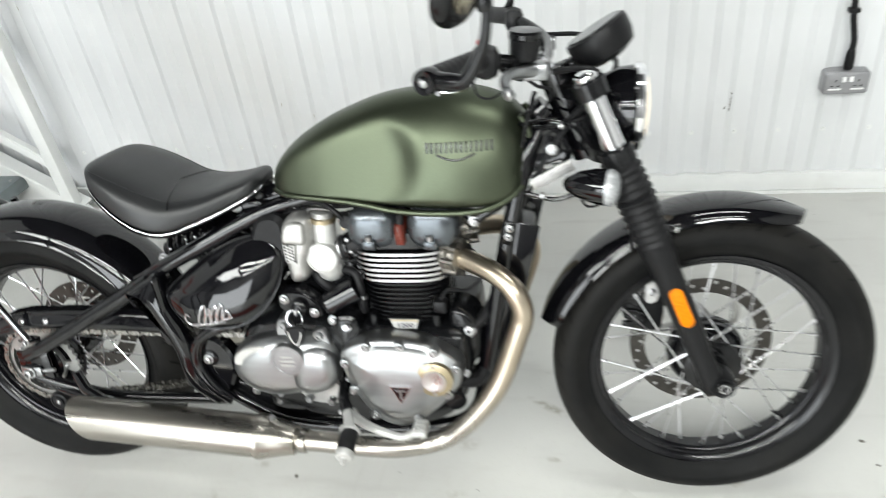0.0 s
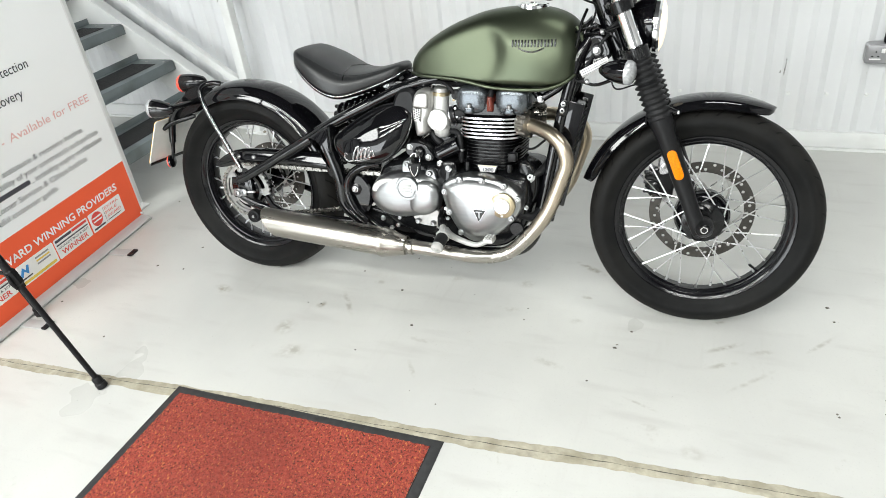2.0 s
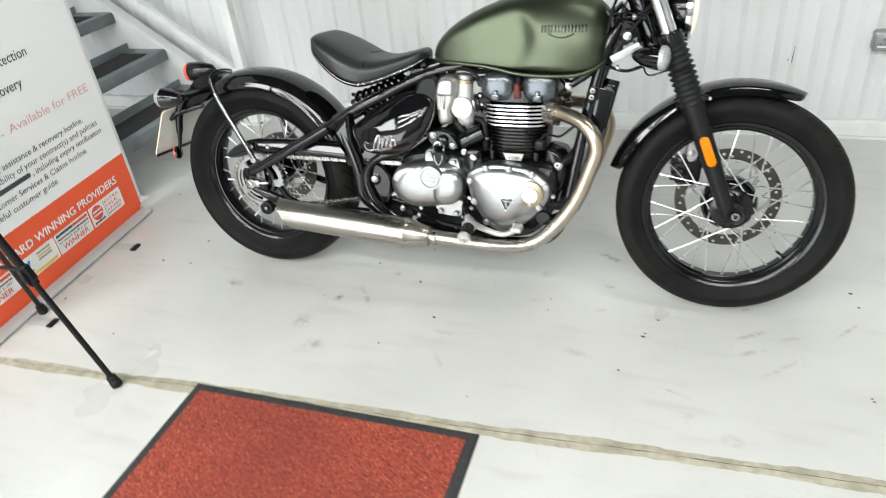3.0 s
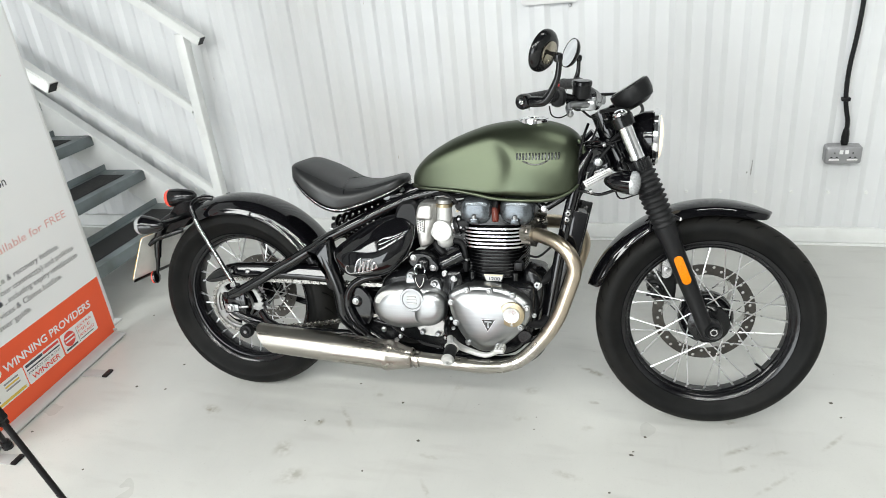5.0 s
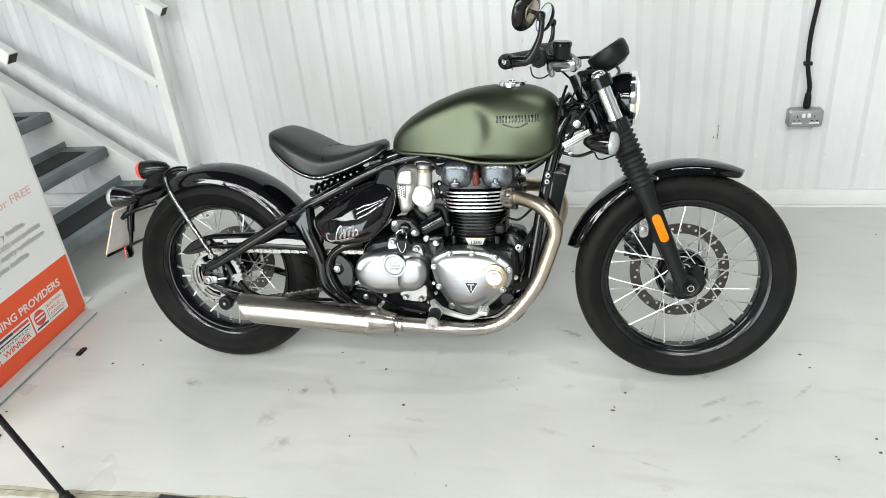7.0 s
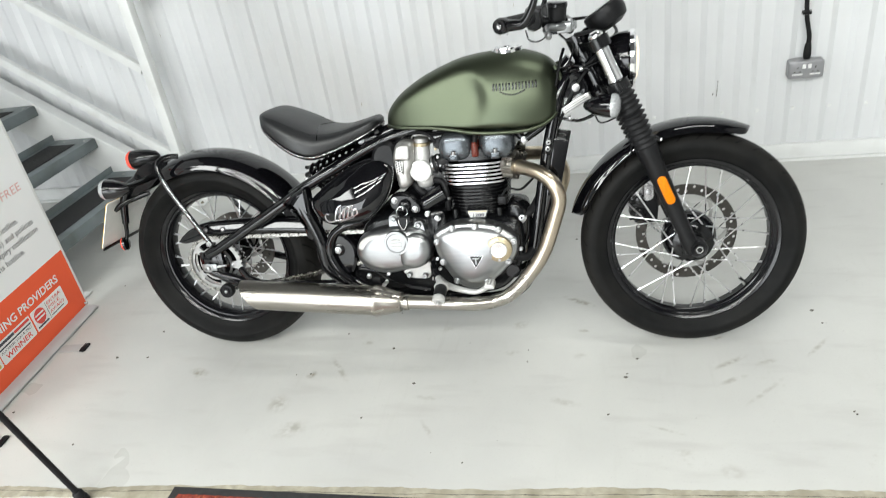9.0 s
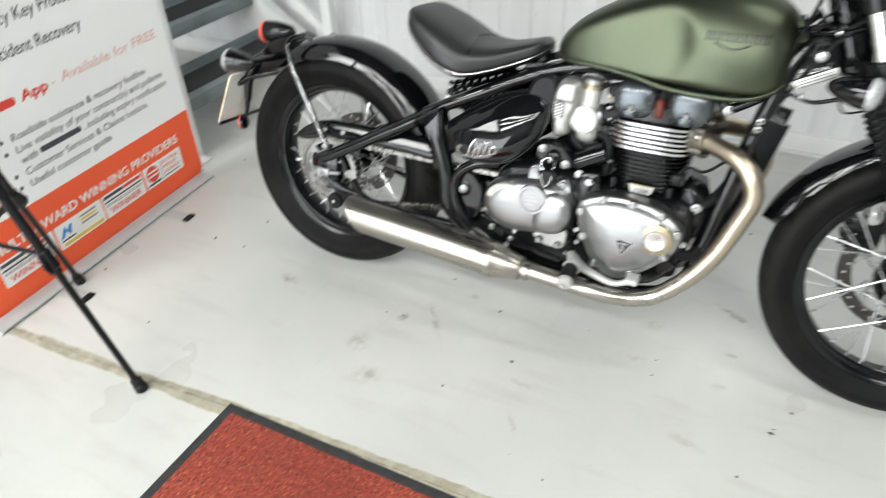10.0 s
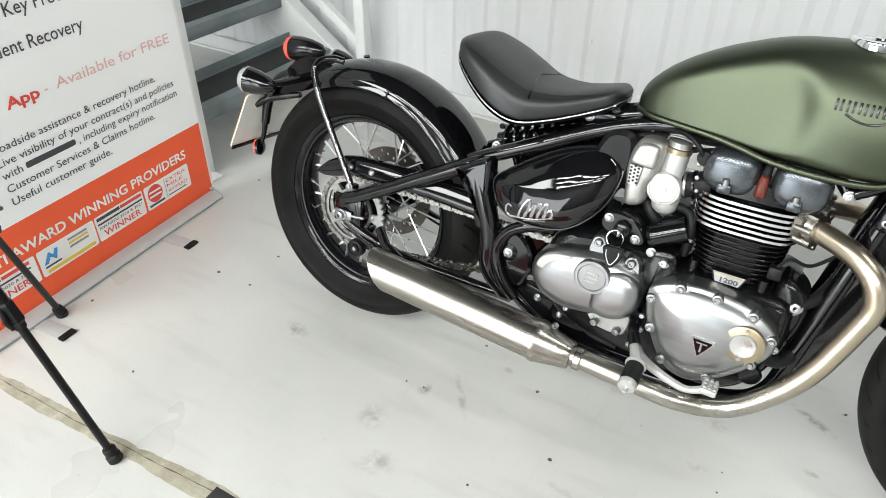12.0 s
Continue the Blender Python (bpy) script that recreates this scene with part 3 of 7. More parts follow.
def box_bar(x0, z0, x1, z1, y0, y1, h, bm=None):
    """A square-cut bar in the stair's slope; z is its top edge's middle line, h its height square to it."""
    bm = bm or bmesh.new()
    d = Vector((x1 - x0, 0, z1 - z0)).normalized()
    n = Vector((-d.z, 0, d.x))
    if n.z < 0:
        n = -n
    a, b = Vector((x0, 0, z0)), Vector((x1, 0, z1))
    rings = []
    for p in (a, b):
        rings.append([(p.x + n.x * k, y, p.z + n.z * k) for k, y in ((-h / 2, y0), (-h / 2, y1), (h / 2, y1), (h / 2, y0))])
    loft(bm, rings)
    bmesh.ops.bevel(bm, geom=[e for e in bm.edges if e.is_valid and abs((e.verts[0].co - e.verts[1].co).normalized().dot(d)) > 0.98], offset=0.004, segments=2, affect="EDGES")
    return bm


SLOPE = 0.722
RISE, GOING = 0.1955, 0.27
Y_FAR, Y_NEAR = 1.115, 0.215


def staircase():
    s = group("staircase", "white steel staircase with grey treads and square-tube handrails", "stairs")
    top = 11

    def nose(k):
        return -1.3 - GOING * (k - 2), 0.39 + RISE * (k - 2)

    x_hi, z_hi = nose(top)
    for y0, y1, tag in ((Y_FAR, Y_FAR + 0.012, "far"), (Y_NEAR - 0.012, Y_NEAR, "near")):
        zt = lambda x: 0.405 + SLOPE * (-1.3 - x)
        xs = -0.76 if tag == "far" else -0.97
        out = [(xs, 0.0), (xs, zt(xs)), (x_hi, zt(x_hi)), (x_hi - 0.1, zt(x_hi)), (x_hi - 0.1, zt(x_hi) - 0.3), (-1.05, 0.0)]
        if tag == "far" and zt(-0.76) < 0.02:
            out[1] = (-0.80, max(0.03, zt(-0.80)))
        bm = pillow(out, [(y0, 0.0), (y1, 0.0)], n=1)
        part("stringer", bm, M_WHITE_STEEL, s)
        part("stringer_lip", box_bar(xs - 0.04, zt(xs - 0.04) + 0.006, x_hi, zt(x_hi) + 0.006, y0 - 0.03, y1 + 0.03, 0.012), M_WHITE_STEEL, s)
    for k in range(1, top + 1):
        x, z = nose(k)
        bm = box(x - 0.245, x, Y_NEAR + 0.002, Y_FAR - 0.002, z - 0.006, z, 0.0015)
        box(x - 0.006, x - 0.0002, Y_NEAR + 0.002, Y_FAR - 0.002, z - 0.055, z - 0.004, 0.0015, bm)
        box(x - 0.249, x - 0.243, Y_NEAR + 0.002, Y_FAR - 0.002, z - 0.05, z + 0.032, 0.0015, bm)
        t = part("tread", bm, M_TREAD, s, "grey painted steel tread")
        part("grip_strip", box(x - 0.21, x - 0.05, Y_NEAR + 0.07, Y_FAR - 0.09, z + 0.0008, z + 0.003, 0.001), M_GRIT, t, "black gritted strip")
        for yy in (Y_FAR - 0.045,):
            for xx in (x - 0.03, x - 0.15):
                part("rivet", turned([(0.007, 0), (0.006, 0.003), (0.001, 0.004)], (xx, yy, z), (0, 0, 1), 8), M_ZINC, t)
    for yc, post_x in ((Y_FAR - 0.02, -0.838), (Y_NEAR + 0.02, -0.955)):
        tip_x, tip_z = (-0.736, 1.038) if yc > 0.6 else (-0.815, 1.024)
        y0, y1 = yc - 0.024, yc + 0.024
        part("handrail", box_bar(tip_x, tip_z - 0.0, tip_x - 2.6, tip_z + 2.6 * SLOPE * 0.96, y0, y1, 0.046), M_WHITE_STEEL, s)
        d = Vector((-1, 0, SLOPE * 0.96)).normalized()
        e = Vector((tip_x, yc, tip_z)) - d * 0.0008
        u = Vector((d.z, 0, -d.x))
        bm = bmesh.new()
        loft(bm, [[e - d * k + u * a * 0.019 + Vector((0, b * 0.02, 0)) for a, b in ((-1, -1), (1, -1), (1, 1), (-1, 1))] for k in (0.0, 0.001)])
        part("end_cap", bm, M_MATT, s, "black end cap")
        part("post", box(post_x - 0.025, post_x + 0.025, yc - 0.025, yc + 0.025, 0.0, tip_z + (tip_x - post_x) * SLOPE * 0.96 - 0.03, 0.004), M_WHITE_STEEL, s)
        off = 0.0 if yc > 0.6 else -0.045
        bp = part("base_plate", box(post_x - 0.06, post_x + 0.075, yc - 0.05 + off, yc + 0.06 + off, 0.0006, 0.008, 0.002), M_WHITE_STEEL, s)
        part("floor_bolt", hex_bolt((post_x + 0.055, yc - 0.03 + off, 0.008), (0, 0, 1), 0.009, 0.008), M_BRONZE, bp)
        part("mid_rail", box_bar(post_x - 0.03, 0.71, post_x - 2.5, 0.71 + 2.5 * SLOPE, yc - 0.018, yc + 0.018, 0.04), M_WHITE_STEEL, s)
        part("low_rail", box_bar(post_x - 0.02, 0.262, post_x - 2.5, 0.262 + 2.5 * SLOPE * 1.01, yc - 0.018, yc + 0.018, 0.04), M_WHITE_STEEL, s)


staircase()

# a roller banner: x runs along the print from its right edge (0) to minus its width, y up, z out of the print
BAN = Matrix(((-0.0748, 0.0, 0.9972, -0.822), (0.9972, 0.0, 0.0748, 0.142), (0.0, 1.0, 0.0, 0.0), (0, 0, 0, 1)))


def banner():
    b = group("roller_banner", "white and orange-red roller banner on a silver cassette with swing-out feet", "banner", BAN)
    wide, z0, z1, red = 0.945, 0.04, 2.0, 0.276

    def sheet(x0, x1, y0, y1, z, r=0.0):
        bm = bmesh.new()
        ring = capsule_ring(x0, x1, y0, y1, r, 4) if r else [(x0, y0), (x1, y0), (x1, y1), (x0, y1)]
        loft(bm, [[(p[0], p[1], zz) for p in ring] for zz in (z - 0.0008, z)])
        return bm

    part("print", sheet(-wide, 0.0, red, z1, 0.0), M_BANNER, b, "white printed vinyl")
    p = part("print_foot", sheet(-wide, 0.0, z0 - 0.03, red - 0.0002, 0.0), M_BANRED, b, "orange-red printed foot of the banner")
    ring = [(0.05, 0.003), (0.053, 0.009), (0.0525, 0.0115), (0.0505, 0.0125), (0.044, 0.0165), (0.03, 0.02), (0.006, 0.022), (0.004, 0.018), (-0.004, 0.018), (-0.006, 0.022), (-0.022, 0.022), (-0.03, 0.02), (-0.028, 0.003)]
    bm = bmesh.new()
    loft(bm, [[(x, q[1], q[0]) for q in ring] for x in (-wide - 0.012, -0.02)])
    c = part("cassette", bm, M_SILVER, b, "silver aluminium cassette", sharp=25)
    for x in (-wide - 0.02, -0.02):
        bm = bmesh.new()
        loft(bm, [[(xx, 0.016 + (q[1] - 0.016) * 1.05, q[0] * 1.04) for q in ring] for xx in (x, x + 0.008)])
        part("end_plate", bm, M_SILVER, c)
    part("catch", box(-0.012, -0.004, 0.022, 0.032, -0.012, 0.012, 0.002), M_SILVER, c)
    part("top_bar", box(-wide, 0, z1 - 0.005, z1 + 0.03, -0.01, 0.008, 0.003), M_SILVER, b)
    part("pole", tube([(-wide / 2, 0.06, -0.03), (-wide / 2, z1, -0.03)], 0.009, 10), M_SILVER, b)
    part("edge_strip", box(0.0003, 0.011, 0.04, z1, -0.01, -0.001, 0.002), M_WHITEPLASTIC, b)
    for fx in (-0.279, -0.749):
        f = part("foot", box(fx - 0.022, fx + 0.022, 0.0005, 0.0042, -0.02, 0.144, 0.0015), M_SILVER, b, "flat silver swing-out foot")
        part("foot_pad", box(fx - 0.023, fx + 0.023, 0.0005, 0.0085, 0.145, 0.166, 0.003), M_RUBBER, f, "dark rubber tip")

    def words(body, left, right, mid, cap, mat, bold=0.0, lift=0.0012, name="lettering", under=None):
        me, xa, xb, ya, yb = write(body, 1.0, bold)
        me.materials.append(mat)
        ref = 0.69
        sx, sy = (left - right) / (xb - xa), cap / ref
        o = new(name, me)
        o.parent = under or b
        o.matrix_basis = Matrix.Translation((-left - xa * sx, mid - cap / 2, lift)) @ Matrix.Diagonal((sx, sy, 1, 1))
        return o

    def bar(left, right, low, high, mat, lift=0.0012, under=None, name="bar", r=0.0):
        return part(name, sheet(-left, -right, low, high, lift, r), mat, under or b)

    words("CE", 0.195, 0.134, 1.165, 0.036, M_INKRED, 0.02)
    bar(0.86, 0.205, 1.147, 1.183, M_INKRED)
    bar(0.86, 0.108, 1.11, 1.113, M_INKPINK)
    words("Emergency Key Protection", 0.726, 0.25, 0.783, 0.033, M_INK, 0.004)
    words("Accident Recovery", 0.653, 0.32, 0.697, 0.033, M_INK, 0.004)
    bar(0.872, 0.612, 0.558, 0.582, M_INKRED, r=0.008)
    words("App", 0.592, 0.498, 0.573, 0.029, M_INKRED, 0.025)
    words("-", 0.482, 0.472, 0.575, 0.029, M_INKPINK)
    words("Available for FREE", 0.447, 0.047, 0.576, 0.029, M_INKPINK)
    for k, (body, l, r, z) in enumerate((("Roadside assistance & recovery hotline.", 0.667, 0.132, 0.478), ("Live visibility of your contract(s) and policies", 0.667, 0.068, 0.441),
                                         (", including expiry notification", 0.435, 0.063, 0.407), ("Customer Services & Claims hotline.", 0.667, 0.166, 0.37), ("Useful customer guide.", 0.667, 0.345, 0.333))):
        words(body, l, r, z, 0.021, M_INK, 0.002)
        if k == 2:
            words("with", 0.667, 0.61, z, 0.021, M_INK, 0.002)
            bar(0.599, 0.445, z - 0.0085, z + 0.0085, M_INK, r=0.006)
        else:
            part("bullet", turned([(0.006, 0.0), (0.006, 0.0012)], (-0.7, z, 0), (0, 0, 1), 12), M_INK, b)
    words("MULTI AWARD WINNING PROVIDERS", 0.862, 0.084, 0.2, 0.029, M_INKWHITE, 0.022)
    # a picture of a telephone at the print's other side
    bar(0.9, 0.735, 0.295, 0.5, M_INK, r=0.014)
    bar(0.893, 0.742, 0.305, 0.49, M_INKWHITE, 0.0018, r=0.008)
    bar(0.893, 0.742, 0.462, 0.49, M_INKRED, 0.0024)
    bar(0.893, 0.742, 0.305, 0.32, M_INKRED, 0.0024)
    # four white award cards
    cards = []
    for l, r in ((0.278, 0.087), (0.469, 0.286), (0.664, 0.474), (0.866, 0.671)):
        cards.append(bar(l, r, 0.084, 0.166, M_INKWHITE, 0.0016, name="award_card", r=0.006))
    c1, c2, c3, c4 = cards
    up = 0.0026
    part("round_badge", turned([(0.03, 0.0016), (0.03, up)], (-0.238, 0.131, 0), (0, 0, 1), 24), M_INKRED, c1)
    bar(0.262, 0.214, 0.137, 0.143, M_INKWHITE, up + 0.0006, c1)
    bar(0.262, 0.214, 0.122, 0.128, M_INKWHITE, up + 0.0006, c1)
    bar(0.27, 0.206, 0.092, 0.099, M_INK, up, c1)
    bar(0.1945, 0.1935, 0.09, 0.16, M_INK, up, c1)
    for body, z in (("EXTRA", 0.15), ("MILE", 0.131), ("AWARD", 0.112)):
        words(body, 0.187, 0.187 - 0.017 * len(body), z, 0.012, M_INKRED, 0.0, up, under=c1)
    bar(0.187, 0.11, 0.095, 0.098, M_INK, up, c1)
    for c, l, s in ((c2, 0.462, 1.0), (c4, 0.859, 1.0)):
        bar(l, l - 0.085, 0.15, 0.16, M_INK, up, c)
        bar(l - 0.088, l - 0.17, 0.15, 0.16, M_INKRED, up, c)
        bar(l, l - 0.17, 0.136, 0.141, M_INK, up, c)
        words("AWARDS 2020 & 2021", l, l - 0.165, 0.126, 0.009, M_INK, 0.0, up, under=c)
        words("WINNER", l - 0.012, l - 0.155, 0.104, 0.02, M_INKRED, 0.012, up, under=c)
    bm = bmesh.new()
    loft(bm, [[(x, y, zz) for x, y in ((-0.652, 0.118), (-0.64, 0.118), (-0.628, 0.135), (-0.612, 0.118), (-0.6, 0.15), (-0.61, 0.152), (-0.618, 0.136), (-0.63, 0.152))] for zz in (0.0016, up)])
    part("blue_mark", bm, M_INKBLUE, c3)
    bar(0.652, 0.6, 0.107, 0.112, M_INK, up, c3)
    for z in (0.152, 0.14, 0.128):
        bar(0.565, 0.5, z - 0.003, z + 0.003, M_INKGOLD if z == 0.14 else M_GREYBOX, up, c3)
    bar(0.648, 0.486, 0.09, 0.1, M_INKGOLD, up, c3)


banner()


def tripod():
    t = group("camera_tripod", "black folding camera tripod with rubber feet standing beside the mat", "tripod")
    hub = Vector((-0.36, -0.89, 1.05))
    feet = [Vector((-0.163, -0.793, 0.0)), Vector((-0.70, -0.545, 0.0)), Vector((-0.217, -1.332, 0.0))]
    part("centre_column", tube([hub - Vector((0, 0, 0.6)), hub + Vector((0, 0, 0.25))], 0.012, 12), M_TRIPOD, t)
    part("hub", turned([(0.02, -0.05), (0.034, -0.04), (0.036, 0.02), (0.024, 0.045)], hub, (0, 0, 1), 18), M_MATT, t)
    part("head", box(hub.x - 0.03, hub.x + 0.03, hub.y - 0.03, hub.y + 0.03, hub.z + 0.22, hub.z + 0.3, 0.008), M_MATT, t)
    ring = hub - Vector((0, 0, 0.57))
    part("brace_ring", turned([(0.014, -0.015), (0.022, -0.012), (0.022, 0.012), (0.014, 0.015)], ring, (0, 0, 1), 14), M_MATT, t)
    for f in feet:
        d = (f - hub).normalized()
        a = hub + d * 0.03
        length = (f - hub).length
        knee = hub + d * (length * 0.6)
        leg = part("leg", tube([a, knee], 0.0115, 12), M_TRIPOD, t)
        part("lower_leg", tube([knee, f - d * 0.02], 0.0085, 12), M_TRIPOD, leg)
        lock_ob = part("leg_lock", turned([(0.012, -0.034), (0.0165, -0.03), (0.0175, 0.012), (0.0135, 0.018), (0.0125, 0.03)], knee, d, 6), M_MATT, leg, "black plastic leg lock", sharp=20)
        side = d.cross(Vector((0, 0, 1))).normalized()
        part("lock_lever", tube([knee - d * 0.024 + side * 0.016, knee + side * 0.021, knee + d * 0.022 + side * 0.017], [0.004, 0.006, 0.0035], 8), M_MATT, lock_ob)
        upper = hub + d * (length * 0.42)
        part("leg_lock", turned([(0.013, -0.02), (0.0155, -0.016), (0.0155, 0.014), (0.013, 0.02)], upper, d, 14), M_MATT, leg)
        part("brace", tube([ring, (ring + (hub + d * (length * 0.58))) / 2, hub + d * (length * 0.58)], 0.0055, 8), M_MATT, leg)
        part("rubber_foot", turned([(0.011, -0.045), (0.0145, -0.04), (0.0145, -0.026), (0.0125, -0.024), (0.0165, -0.02), (0.0165, -0.004), (0.011, 0.0)], f, d, 14), M_RUBBER, leg, "round black rubber foot")


tripod()


def wall_socket():
    s = group("wall_socket", "grey metal-clad double wall socket with white switches", "socket", pose(2.075, WALL_Y - 0.02, 0.417) @ Matrix.Diagonal((0.92, 1, 0.86, 1)))
    bm = bmesh.new()
    loft(bm, [[(x, y, z) for x, z in capsule_ring(-0.073 + i, 0.073 - i, -0.043 + i, 0.043 - i, 0.012)] for y, i in ((0.018, 0.0), (-0.03, 0.0), (-0.034, 0.004))])
    part("box", bm, M_GREYBOX, s, "grey metal box")
    bm = bmesh.new()
    loft(bm, [[(x, y, z) for x, z in capsule_ring(-0.07 + i, 0.07 - i, -0.04 + i, 0.04 - i, 0.01)] for y, i in ((-0.034, 0.0), (-0.037, 0.0), (-0.039, 0.003))])
    part("face_plate", bm, M_GREYBOX, s)
    for sx in (-1, 1):
        part("switch", box(sx * 0.011 - 0.007, sx * 0.011 + 0.007, -0.044, -0.038, 0.008, 0.028, 0.0015), M_WHITEPLASTIC, s, "white rocker switch")
        for ox, oz, w, h in ((0.036, 0.012, 0.004, 0.008), (0.026, -0.008, 0.008, 0.004), (0.047, -0.008, 0.008, 0.004)):
            part("pin_hole", box(sx * ox - w / 2, sx * ox + w / 2, -0.0396, -0.0385, oz - h / 2, oz + h / 2), M_MATT, s)
        part("socket_insert", box(sx * 0.036 - 0.021, sx * 0.036 + 0.021, -0.0392, -0.0388, -0.024, -0.017), M_WHITEPLASTIC, s)


wall_socket()
c = group("power_cable", "black cable with a gland running down the wall", "cable", pose(0.013, 0, -0.008))
part("sheath", tube([(2.062, WALL_Y - 0.032, 2.6), (2.06, WALL_Y - 0.032, 1.4), (2.056, WALL_Y - 0.032, 0.97), (2.042, WALL_Y - 0.034, 0.77), (2.046, WALL_Y - 0.034, 0.65), (2.064, WALL_Y - 0.034, 0.56), (2.064, WALL_Y - 0.034, 0.52)], 0.009, 10, smooth=6), M_RUBBER, c)
part("gland", turned([(0.011, 0.0), (0.014, 0.02), (0.015, 0.05), (0.012, 0.062)], (2.064, WALL_Y - 0.034, 0.527), (0, 0, -1), 14), M_MATT, c)
part("cable_clip", box(2.03, 2.062, WALL_Y - 0.046, WALL_Y - 0.019, 0.644, 0.658, 0.003), M_MATT, c)
p = group("wall_panel", "white framed board screwed to the cladding", "wall board", pose(0.9, WALL_Y - 0.02, 1.1))
bm = bmesh.new()
loft(bm, [[(x, y, z) for x, z in capsule_ring(-0.118 + i, 0.118 - i, -0.018 + i, 0.5 - i, 0.014)] for y, i in ((0.001, 0), (-0.012, 0), (-0.015, 0.003))])
part("board", bm, M_WHITEPLASTIC, p)
part("screw", turned([(0.008, 0), (0.008, 0.002), (0.004, 0.006)], (0.085, -0.0005, -0.03), (0, -1, 0), 8), M_ZINC, p)


# ---- the motorcycle: x forwards from the rear tyre's foot, y to its left, z up; it leans on its stand ----
bike = group("motorcycle", "parked matt green bobber motorcycle with black frame and wire wheels", "motorcycle", Matrix.Translation((0, -0.06, 0)) @ pose(0, 0, 0, -10, 0, 0))
AX_R, AX_F = (0.0, 0.323), (1.497, 0.3195)


def tyre_material(name, n, width, tread_r):
    """Rubber with curved tread grooves, laid out by the angle round the wheel's axle."""
    m = material(name, (0.0058, 0.006, 0.006), 0.6, vary=0.14, scale=45, spec=0.12, second=(0.0125, 0.012, 0.0112), second_scale=9, second_cut=(0.45, 0.8))
    nt = m.node_tree
    b = nt.nodes["Principled BSDF"]
    tc = nt.nodes.new("ShaderNodeTexCoord")
    sx = nt.nodes.new("ShaderNodeSeparateXYZ")
    nt.links.new(tc.outputs["Object"], sx.inputs[0])

    def op(kind, a, c=None):
        q = nt.nodes.new("ShaderNodeMath")
        q.operation = kind
        for i, v in enumerate((a, c)):
            if v is None:
                continue
            if isinstance(v, (int, float)):
                q.inputs[i].default_value = v
            else:
                nt.links.new(v, q.inputs[i])
        return q.outputs[0]

    ang = op("MULTIPLY", op("ARCTAN2", sx.outputs[2], sx.outputs[0]), n / (2 * math.pi))
    ay = op("DIVIDE", op("ABSOLUTE", sx.outputs[1]), width)
    side = op("MULTIPLY", op("SIGN", sx.outputs[1]), 0.25)
    ph = op("FRACT", op("ADD", op("ADD", ang, op("MULTIPLY", ay, -1.3)), side))
    near = op("ABSOLUTE", op("SUBTRACT", ph, 0.5))
    groove = op("MULTIPLY", op("LESS_THAN", near, op("MULTIPLY", ay, 0.075)), op("MULTIPLY", op("GREATER_THAN", ay, 0.12), op("MULTIPLY", op("LESS_THAN", ay, 0.86), op("GREATER_THAN", op("ADD", op("MULTIPLY", sx.outputs[0], sx.outputs[0]), op("MULTIPLY", sx.outputs[2], sx.outputs[2])), tread_r * tread_r))))
    bp = nt.nodes.new("ShaderNodeBump")
    bp.inputs["Strength"].default_value, bp.inputs["Distance"].default_value = 1.0, 0.005
    bp.invert = True
    nt.links.new(groove, bp.inputs["Height"])
    nt.links.new(bp.outputs[0], b.inputs["Normal"])
    # dusty wear where the tread has run on the road
    wear = nt.nodes.new("ShaderNodeMapRange")
    wear.inputs[1].default_value, wear.inputs[2].default_value, wear.inputs[4].default_value = tread_r + 0.018, tread_r + 0.044, 0.6
    nt.links.new(op("SQRT", op("ADD", op("MULTIPLY", sx.outputs[0], sx.outputs[0]), op("MULTIPLY", sx.outputs[2], sx.outputs[2]))), wear.inputs[0])
    dust = nt.nodes.new("ShaderNodeMix")
    dust.data_type = "RGBA"
    dust.inputs[7].default_value = (0.021, 0.0198, 0.0178, 1)
    nt.links.new(b.inputs["Base Color"].links[0].from_socket, dust.inputs[6])
    nt.links.new(wear.outputs[0], dust.inputs[0])
    # shade inside the grooves is painted on: near-black colour over the bump
    mx = nt.nodes.new("ShaderNodeMix")
    mx.data_type = "RGBA"
    mx.inputs[7].default_value = (0.002, 0.002, 0.002, 1)
    nt.links.new(dust.outputs[2], mx.inputs[6])
    nt.links.new(groove, mx.inputs[0])
    nt.links.new(mx.outputs[2], b.inputs["Base Color"])
    return m


